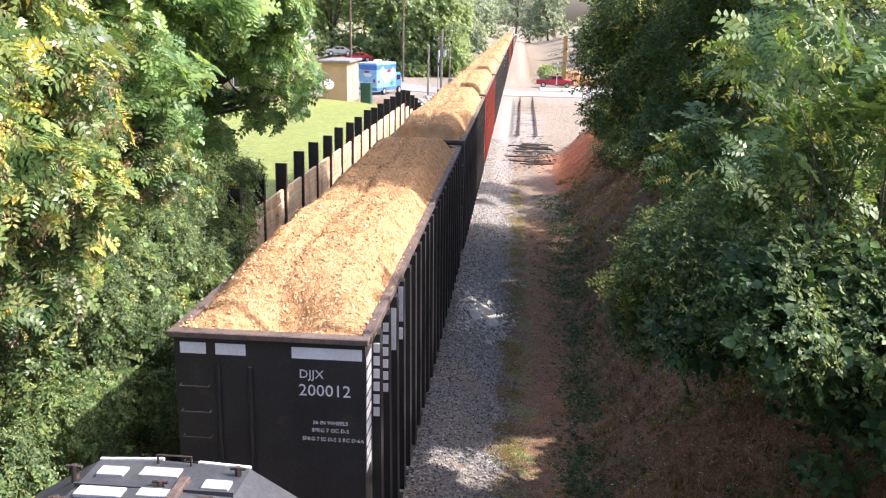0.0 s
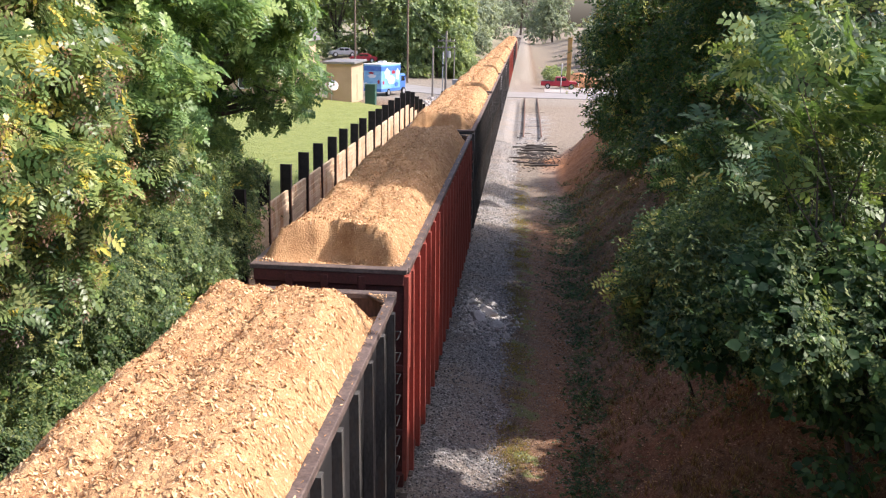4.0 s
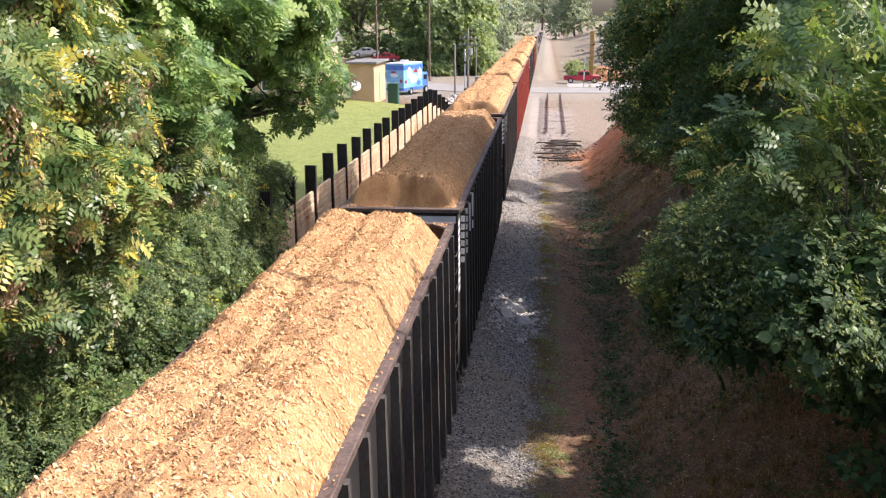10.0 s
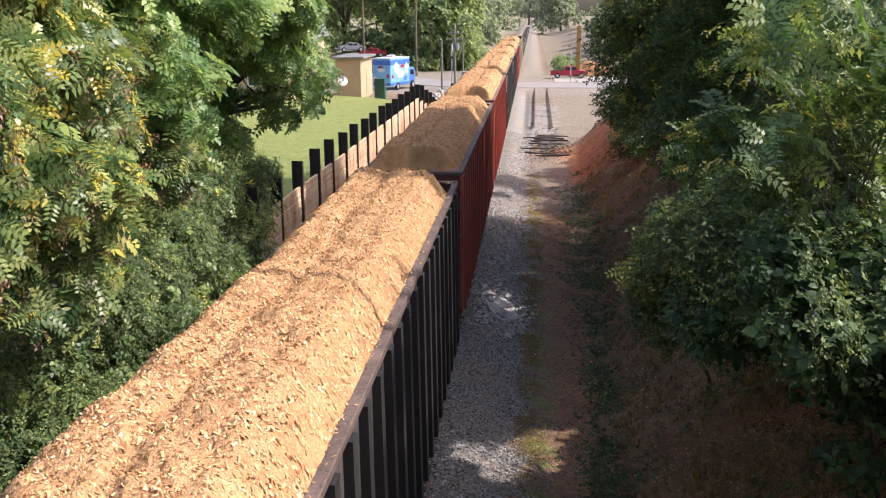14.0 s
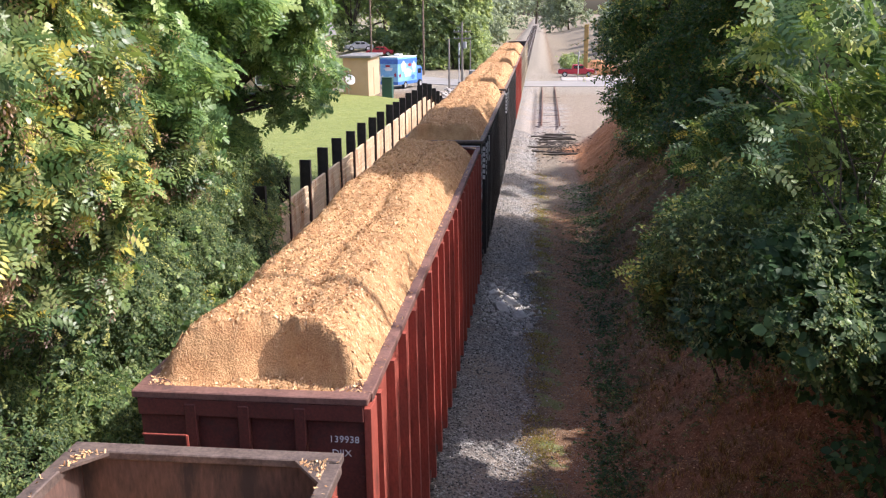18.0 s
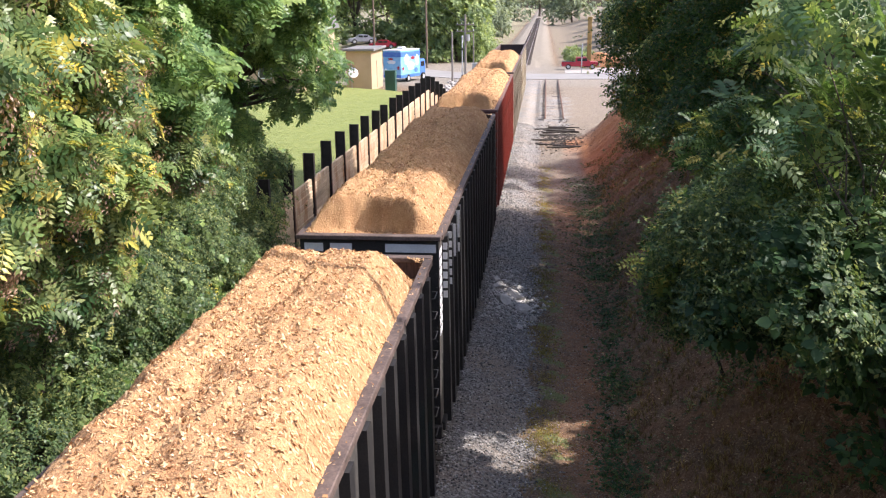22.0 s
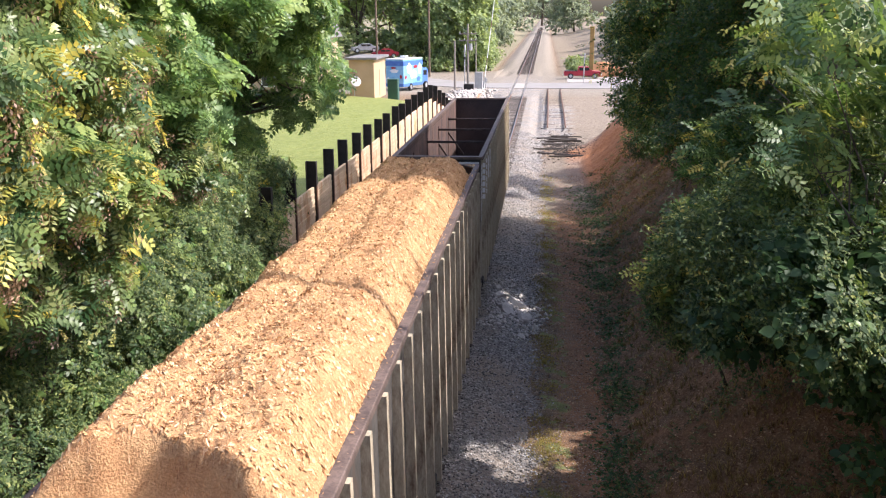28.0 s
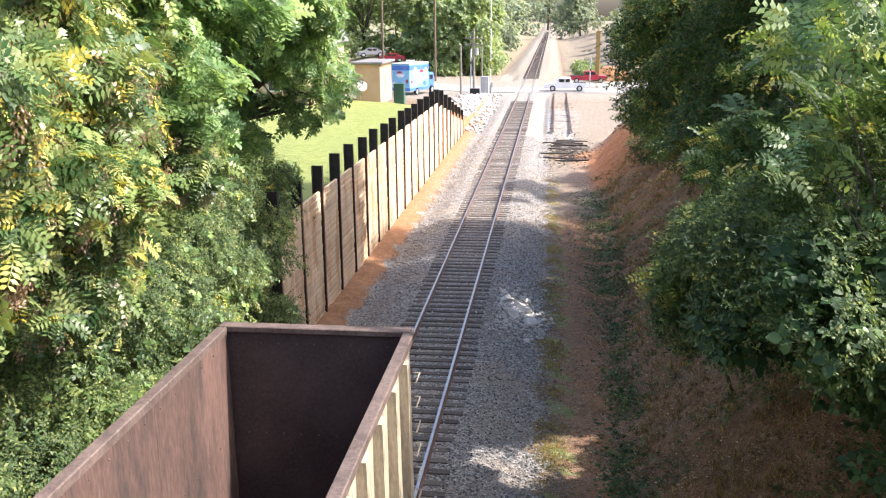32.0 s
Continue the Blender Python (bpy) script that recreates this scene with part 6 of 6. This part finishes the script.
def ellipse(x, z, rx, rz, m):
    """A thin upright disc, stretched, with a wavy rim."""
    bm = bmesh.new()
    for yy in (0.0, -0.012):
        bm.faces.new([bm.verts.new(m @ Vector((x + rx * (1 + 0.14 * math.sin(5 * k * 0.314)) * math.cos(k * 0.314), yy, z + rz * (1 + 0.14 * math.sin(5 * k * 0.314)) * math.sin(k * 0.314)))) for k in range(20)])
    bm.faces.ensure_lookup_table()
    a, b = list(bm.faces[0].verts), list(bm.faces[1].verts)
    for k in range(20):
        bm.faces.new((a[k], a[(k + 1) % 20], b[(k + 1) % 20], b[k]))
    bmesh.ops.recalc_face_normals(bm, faces=bm.faces)
    return bm


def food_truck():
    z = float(height(-14.6, 114.5))
    t = thing("food_truck", "bright blue and white concession truck with printed shapes", "food truck", at=pose(-14.6, 114.5, z, 0, 0, -22) @ Matrix.Diagonal((1.08, 1.0, 1.16, 1.0)))
    part("body", a_box(-1.2, 1.2, -2.4, 2.4, 0.5, 3.4, bevel=0.06), SKYBLUE, t)
    part("roof", a_box(-1.23, 1.23, -2.43, 2.43, 3.405, 3.5, bevel=0.03), PAINTWHITE, t)
    part("roof_vent", a_box(-0.4, 0.4, -0.4, 0.4, 3.505, 3.75, bevel=0.05), PAINTWHITE, t)
    part("band", a_box(-1.215, 1.215, -2.415, 2.415, 2.75, 3.25), BLUE, t, "deep blue upper band")
    part("skirt", a_box(-1.212, 1.212, -2.412, 2.412, 0.55, 0.85), BLUE, t)
    for x0, x1, z0, z1, m in ((-0.5, 0.2, 2.4, 2.65, TRUCKRED), (-0.6, 0.5, 2.0, 2.4, PAINTWHITE), (0.7, 1.0, 1.4, 1.8, TRUCKRED), (-1.1, -0.6, 1.0, 1.5, PAINTWHITE), (-0.2, 0.4, 0.95, 1.3, PAINTWHITE)):
        part("decal", ellipse((x0 + x1) / 2, (z0 + z1) / 2, (x1 - x0) / 2, (z1 - z0) / 2, Matrix.Translation((0, -2.425, 0))), m, t, "bright printed shape")
    for y0, y1, z0, z1, m in ((-1.6, -0.4, 1.9, 3.0, PAINTWHITE), (0.1, 1.0, 2.4, 2.75, TRUCKRED), (-0.9, 0.9, 1.3, 2.2, PAINTWHITE), (1.2, 2.0, 1.7, 2.9, PAINTWHITE), (-2.1, -1.7, 1.3, 1.7, TRUCKRED), (0.9, 1.8, 0.95, 1.5, BLUE)):
        part("decal", ellipse((y0 + y1) / 2, (z0 + z1) / 2, (y1 - y0) / 2, (z1 - z0) / 2, Matrix.Translation((1.225, 0, 0)) @ Euler((0, 0, radians(90))).to_matrix().to_4x4()), m, t, "bright printed shape")
    part("cab", a_box(-1.05, 1.05, 2.45, 4.2, 0.5, 2.3, bevel=0.18), BLUE, t)
    part("cab_window", a_box(-1.07, 1.07, 2.9, 3.8, 1.5, 2.05, bevel=0.03), GLASS, t)
    for y in (-0.6, 3.3):
        for x in (-1.12, 1.12):
            wheel_of(t, x, y, 0.42)


food_truck()


def pickup(name, label, at, paint):
    """A crew pickup, its nose towards -x of its own space."""
    p = thing(name, label, "pickup truck", at=at)
    bm = bmesh.new()
    outline = [(-2.7, 0.45), (2.7, 0.45), (2.75, 1.05), (0.75, 1.08), (0.62, 1.72), (-0.75, 1.76), (-1.35, 1.12), (-2.55, 1.02), (-2.75, 0.8)]
    a = [bm.verts.new((x, -0.92, zz)) for x, zz in outline]
    b = [bm.verts.new((x, 0.92, zz)) for x, zz in outline]
    k = len(outline)
    for i in range(k):
        bm.faces.new((a[i], a[(i + 1) % k], b[(i + 1) % k], b[i]))
    bm.faces.new(a)
    bm.faces.new(b[::-1])
    bmesh.ops.recalc_face_normals(bm, faces=bm.faces)
    bmesh.ops.bevel(bm, geom=list(bm.edges), offset=0.05, segments=2, affect="EDGES")
    part("body", bm, paint, p)
    part("bed", a_box(0.85, 2.65, -0.8, 0.8, 1.02, 1.1), TYRE, p, "dark open load bed")
    for x0, x1 in ((-0.95, -0.2), (-0.1, 0.5)):
        part("side_window", a_box(x0, x1, -0.935, 0.935, 1.18, 1.6, bevel=0.02), GLASS, p)
    part("bumper", a_box(-2.85, -2.68, -0.85, 0.85, 0.45, 0.62, bevel=0.03), GALV, p)
    part("bumper", a_box(2.7, 2.85, -0.85, 0.85, 0.45, 0.62, bevel=0.03), GALV, p)
    for s in (-0.65, 0.65):
        part("headlight", a_box(-2.79, -2.7, s - 0.15, s + 0.15, 0.75, 0.92, bevel=0.02), PAINTWHITE, p)
    for x in (-1.75, 1.75):
        for y in (-0.85, 0.85):
            w = part("wheel", shared("pickup_wheel", lambda: tube(bmesh.new(), (0, -0.12, 0), (0, 0.12, 0), 0.39, sides=20)), TYRE, p)
            w.matrix_basis = pose(x, y, 0.39)
            part("rim", shared("pickup_rim", lambda: tube(bmesh.new(), (0, -0.13, 0), (0, 0.13, 0), 0.23, sides=14)), GALV, w)
    return p


pickup("red_pickup", "dark red pickup parked beyond the crossing", pose(8.8, 134.5, 0.02, 0, 0, 180), TRUCKRED)
WHITE_PICKUP = pickup("white_pickup", "white pickup that drives over the crossing", pose(30, 119.6, 0), PAINTWHITE)
GREYCAR = surface("grey_enamel", (0.22, 0.23, 0.25), (0.34, 0.35, 0.37), 10, 1, 0.35, bump=0.02)


def sedan(label, x, y, turn, paint):
    """A parked saloon car, its nose towards -x of its own space."""
    p = thing("parked_car", label, "car", group="parked cars", at=pose(x, y, float(height(x, y)), 0, 0, turn))
    bm = bmesh.new()
    outline = [(-2.3, 0.35), (2.25, 0.35), (2.3, 0.95), (1.5, 1.02), (0.85, 1.45), (-0.5, 1.47), (-1.15, 1.0), (-2.2, 0.85)]
    a = [bm.verts.new((q, -0.88, zz)) for q, zz in outline]
    b = [bm.verts.new((q, 0.88, zz)) for q, zz in outline]
    k = len(outline)
    for i in range(k):
        bm.faces.new((a[i], a[(i + 1) % k], b[(i + 1) % k], b[i]))
    bm.faces.new(a)
    bm.faces.new(b[::-1])
    bmesh.ops.recalc_face_normals(bm, faces=bm.faces)
    bmesh.ops.bevel(bm, geom=list(bm.edges), offset=0.08, segments=2, affect="EDGES")
    part("body", bm, paint, p)
    for x0, x1 in ((-0.7, 0.05), (0.12, 0.85)):
        part("side_window", a_box(x0, x1, -0.89, 0.89, 1.02, 1.36, bevel=0.03), GLASS, p)
    for q in (-1.4, 1.4):
        for s in (-0.8, 0.8):
            w = part("wheel", shared("pickup_wheel", lambda: tube(bmesh.new(), (0, -0.12, 0), (0, 0.12, 0), 0.39, sides=20)), TYRE, p)
            w.matrix_basis = pose(q, s, 0.36)
            part("rim", shared("pickup_rim", lambda: tube(bmesh.new(), (0, -0.13, 0), (0, 0.13, 0), 0.23, sides=14)), GALV, w)


sedan("dark red car parked on the rise behind the hut", -22.9, 147.5, 8, TRUCKRED)
sedan("silver-grey car parked on the rise behind the hut", -26.6, 149.0, 20, GREYCAR)
sedan("black car parked behind the food truck", -18.2, 146.5, 5, GLASS)
mound = bmesh.new()
bmesh.ops.create_icosphere(mound, subdivisions=4, radius=1.0)
for v in mound.verts:
    f = 1 + 0.12 * noise.noise(v.co * 2.3)
    v.co = Vector((v.co.x * 3.4 * f, v.co.y * 2.4 * f, max(-0.3, v.co.z * 2.1 * f)))
me = bpy.data.meshes.new("clay_mound")
mound.to_mesh(me)
mound.free()
me.materials.append(ORANGE)
o = new("clay_mound", me)
o.matrix_basis = pose(12.4, 143, -0.2)
tagged(o, "heap of dug orange clay behind the parked pickup", "clay heap")
dig = thing("drill_mast", "tall yellow machine mast beyond the crossing", "machine", at=pose(10.3, 139.5, 0.0))
part("mast", a_box(-0.32, 0.32, -0.3, 0.3, 0, 7.4, bevel=0.05), YELLOW, dig)
part("foot", a_box(-0.7, 0.7, -0.6, 0.6, 0.0, 0.5, bevel=0.05), TYRE, dig)


# ---- poles, wires, crossing signals ----
def utility_pole(x, y, h, r=0.15, arms=(), label="brown timber utility pole with crossarms", steel=None):
    z = float(height(x, y))
    p = thing("utility_pole", label, "utility pole", group="utility poles", at=pose(x, y, z))
    part("shaft", tube(bmesh.new(), (0, 0, -0.5), (0, 0, h), r, r * 0.7, 10), steel or WOODPOLE, p)
    for az, aw in arms:
        a = part("crossarm", a_box(-aw / 2, aw / 2, -0.06, 0.06, az - 0.07, az + 0.07, bevel=0.01), steel or WOODPOLE, p)
        for e in (-0.45, -0.2, 0.2, 0.45):
            part("insulator", tube(bmesh.new(), (aw * e, 0, az + 0.075), (aw * e, 0, az + 0.25), 0.05, 0.03, 6), PAINTWHITE, a)
    return p


utility_pole(-7.9, 112.5, 6.2, 0.14, (), "grey timber pole beside the crossing", GREYPOLE)
main = utility_pole(-6.3, 113.0, 8.2, 0.16, ((7.0, 2.2), (6.2, 2.2)), "weathered pole with two crossarms and a transformer", GREYPOLE)
part("transformer", tube(bmesh.new(), (0.35, 0, 5.0), (0.35, 0, 5.8), 0.22, sides=12), GALV, main)
utility_pole(-5.4, 114.5, 6.0, 0.1, (), "thin grey pole beside the crossing", GREYPOLE)
utility_pole(-14.5, 139, 15, 0.17, ((13.6, 2.4),))
utility_pole(-24.0, 146, 16, 0.17, ((14.6, 2.4),))


def wire(a, b, sag, thick=0.035):
    cu = bpy.data.curves.new("overhead_wire", "CURVE")
    cu.dimensions, cu.bevel_depth, cu.bevel_resolution = "3D", thick, 1
    sp = cu.splines.new("POLY")
    sp.points.add(12)
    for i, p in enumerate(sp.points):
        t = i / 12
        q = Vector(a).lerp(Vector(b), t)
        p.co = (q.x, q.y, q.z - sag * 4 * t * (1 - t), 1)
    tmp = new("overhead_wire", cu)
    me = bpy.data.meshes.new_from_object(tmp.evaluated_get(bpy.context.evaluated_depsgraph_get()))
    bpy.data.objects.remove(tmp)
    me.materials.clear()
    me.materials.append(TYRE)
    tagged(new("overhead_wire", me), "thin black overhead wire between poles", "wire", group="overhead wires")


for dz in (0.0, -0.9, -2.0, -3.2):
    wire((-24.0, 146, 15.2 + dz), (-60, 140, 14.6 + dz), 0.9)
    wire((-14.5, 139, 13.8 + dz), (-24.0, 146, 13.2 + dz * 0.8), 0.5)
wire((-14.5, 139, 12.0), (-6.3, 113, 7.4), 0.5)
wire((-26, 22.4, 13.6), (30, 7.0, 13.6), 0.6, 0.085)


def cabinet(x, y):
    c = thing("signal_cabinet", "silver-grey signal cabinet at the crossing", "cabinet", at=pose(x, y, float(height(x, y))))
    part("body", a_box(-0.5, 0.5, -0.4, 0.4, 0.1, 2.2, bevel=0.03), GALV, c)
    part("roof", a_box(-0.55, 0.55, -0.45, 0.45, 2.205, 2.3, bevel=0.02), GALV, c)
    part("plinth", a_box(-0.48, 0.48, -0.38, 0.38, -0.15, 0.095), CONC, c)


cabinet(-5.0, 113.8)
o = thing("relay_box", "black relay box on the ground beside the cabinet", "box", at=pose(-6.1, 112.0, float(height(-6.1, 112.0))))
part("body", a_box(-0.6, 0.6, -0.4, 0.4, -0.1, 0.9, bevel=0.03), TYRE, o)


def signal_mast(x, y, label, tall=4.0):
    s = thing("crossing_signal", label, "crossing signal", at=pose(x, y, float(height(x, y)), 0, 0, 90))
    part("mast", tube(bmesh.new(), (0, 0, -0.1), (0, 0, tall), 0.07, sides=10), GALV, s)
    for a in (45, -45):
        b = part("crossbuck", shared("crossbuck", lambda: a_box(-0.6, 0.6, -0.02, 0.0, -0.11, 0.11)), PAINTWHITE, s)
        b.matrix_basis = pose(0, -0.08 - 0.025 * (a > 0), tall - 0.4, 0, a, 0)
    for e in (-0.38, 0.38):
        d = part("lamp_hood", tube(bmesh.new(), (e, -0.12, tall - 1.6), (e, 0.02, tall - 1.6), 0.17, sides=16), TYRE, s)
    part("lamp_bar", beam(bmesh.new(), (-0.4, 0.03, tall - 1.6), (0.4, 0.03, tall - 1.6), 0.05, 0.05), GALV, s)
    return s


signal_mast(-6.9, 115.2, "crossing signal with crossbuck beside the road", 5.6)
post = thing("gate_post", "grey post that carries the gate arm", "post", at=pose(-4.4, 116.0, 0))
part("shaft", tube(bmesh.new(), (0.12, 0, -0.2), (0.12, 0, 1.5), 0.09, sides=10), GALV, post)
part("gearbox", a_box(0.02, 0.3, -0.2, 0.2, 0.85, 1.35, bevel=0.02), GALV, post)
signal_mast(8.7, 127.0, "crossing signal on the far side of the road")
GATE = thing("crossing_gate", "long white crossing gate that rises after the train", "crossing gate", at=pose(-4.4, 116.0, 1.1))
for i in range(11):
    part("arm_piece", shared("arm_piece", lambda: a_box(-0.035, 0.035, 0.0, 1.0, -0.05, 0.05, bevel=0.01)), PAINTWHITE if i % 5 != 2 else RIM_RED, GATE).matrix_basis = pose(0, i * 1.0, 0)
part("counterweight", a_box(-0.12, 0.12, -1.2, -0.1, -0.15, 0.15, bevel=0.02), GALV, GATE)
pipe = thing("drain_pipe", "black corrugated drain pipe on the bank", "pipe")
a, b = Vector((6.65, 26.2, float(height(6.65, 26.2)) + 0.15)), Vector((7.6, 25.3, float(height(7.6, 25.3)) + 0.3))
m = Matrix.Translation(a) @ (b - a).to_track_quat("Z", "Y").to_matrix().to_4x4()
bm = bmesh.new()
rings = [[bm.verts.new(m @ Vector((math.cos(k * 0.449) * rr, math.sin(k * 0.449) * rr, (b - a).length * i / 30))) for k in range(14)] for i in range(31) for rr in (0.14 if i % 2 else 0.12,)]
for p, q in zip(rings, rings[1:]):
    for k in range(14):
        bm.faces.new((p[k], p[(k + 1) % 14], q[(k + 1) % 14], q[k]))
part("tube", bm, TYRE, pipe)


# ---- retaining wall: steel piles with precast lagging between them ----
wall = thing("retaining_wall", "retaining wall of stained concrete lagging between black steel piles", "wall", kind="structure")
WALL_X, PILE_STEP, PILE_Y0 = -4.25, 2.44, 23.7
COURSE = 0.2


def pile_top(y):
    return 4.78 if y < 61.5 else 4.78 - (y - 61.5) * 0.19


def panel_top(y):
    return 3.98 if y < 59 else 3.98 - (y - 59) * 0.172


def pile_mesh(h):
    """An I-section pile with its flanges towards the track."""
    bm = bmesh.new()
    box(bm, -0.02, 0.0, -0.085, 0.085, h - 0.82, h)
    box(bm, -0.36, -0.34, -0.085, 0.085, 0, h)
    box(bm, -0.34, -0.02, -0.02, 0.02, 0, h)
    return bm


piles = [PILE_Y0 + i * PILE_STEP for i in range(23)]
for i, y in enumerate(piles):
    h = round((pile_top(y) + 0.7 + random.uniform(-0.05, 0.05)) / 0.05) * 0.05
    p = part("pile", shared(("pile", round(h * 20)), lambda: pile_mesh(h)), POSTIRON, wall)
    p.matrix_basis = pose(WALL_X + 0.07, y, -0.7, 0, random.uniform(-0.5, 0.5), random.uniform(-2, 2))
    part("flange", shared(("flange", round(h * 20)), lambda: a_box(-0.02, 0.0, -0.045, 0.045, 0, h - 0.823)), RAIL, p, "rust-brown front flange")


def plank_mesh(k):
    r = random.Random(k)
    bm = a_box(-0.10, 0.0, 0.0, PILE_STEP - 0.05, 0.0, COURSE - 0.012, bevel=0.012)
    for v in bm.verts:
        v.co.x += r.uniform(-0.008, 0.008)
    return bm


far_planks = bmesh.new()
for i, y in enumerate(piles[:-1]):
    z, k = -0.7, 0
    top = panel_top(y + PILE_STEP / 2)
    while z + COURSE < top:
        if i < 13:
            p = part("plank", shared(("plank", k % 5), lambda: plank_mesh(k)), PANEL, wall)
            p.matrix_basis = pose(WALL_X + random.uniform(-0.012, 0.006), y + 0.02, z)
        else:
            box(far_planks, WALL_X - 0.10, WALL_X + random.uniform(-0.012, 0.006), y + 0.02, y + PILE_STEP - 0.03, z, z + COURSE - 0.012)
        z += COURSE
        k += 1
tagged(part("far_planks", far_planks, PANEL, wall), kind="stuff")


# ---- what moves ----
def travel(t):
    """Metres that the train has run since the start."""
    return 9.67790 * t + 0.01102128 * t ** 2 + 0.003552997 * t ** 3 - 0.0005118262 * t ** 4 + 1.8895211e-05 * t ** 5 - 2.2138223e-07 * t ** 6


def motions():
    for i, car in enumerate(CARS):
        start = 11.5 + i * (CAR_LEN + CAR_GAP)
        rows = [(t, pose(0, start - travel(t), 0)) for t in range(0, 33)]
        walk(car, rows)
        if i < 13:
            walk(LOADS[i], rows)
    walk(ENGINE, [(t, pose(0, 8.05 - travel(t), 0)) for t in range(0, 33)])

    gate = ((0, 3), (24.3, 3), (25, 16), (25.5, 30), (26.5, 48), (27.5, 62), (28, 68), (29, 77), (30, 84), (31, 89), (32, 89))
    walk(GATE, [(t, pose(-4.4, 116.0, 1.1, 0, 0, -14) @ pose(0, 0, 0, a, 0, 0)) for t, a in gate])
    drive = ((0, 60), (20, 60), (28.6, 24), (29.5, 16), (30.4, 11.4), (31.2, 8.1), (32, 5.3))
    walk(WHITE_PICKUP, [(t, pose(x, 119.8, 0.0)) for t, x in drive])


motions()
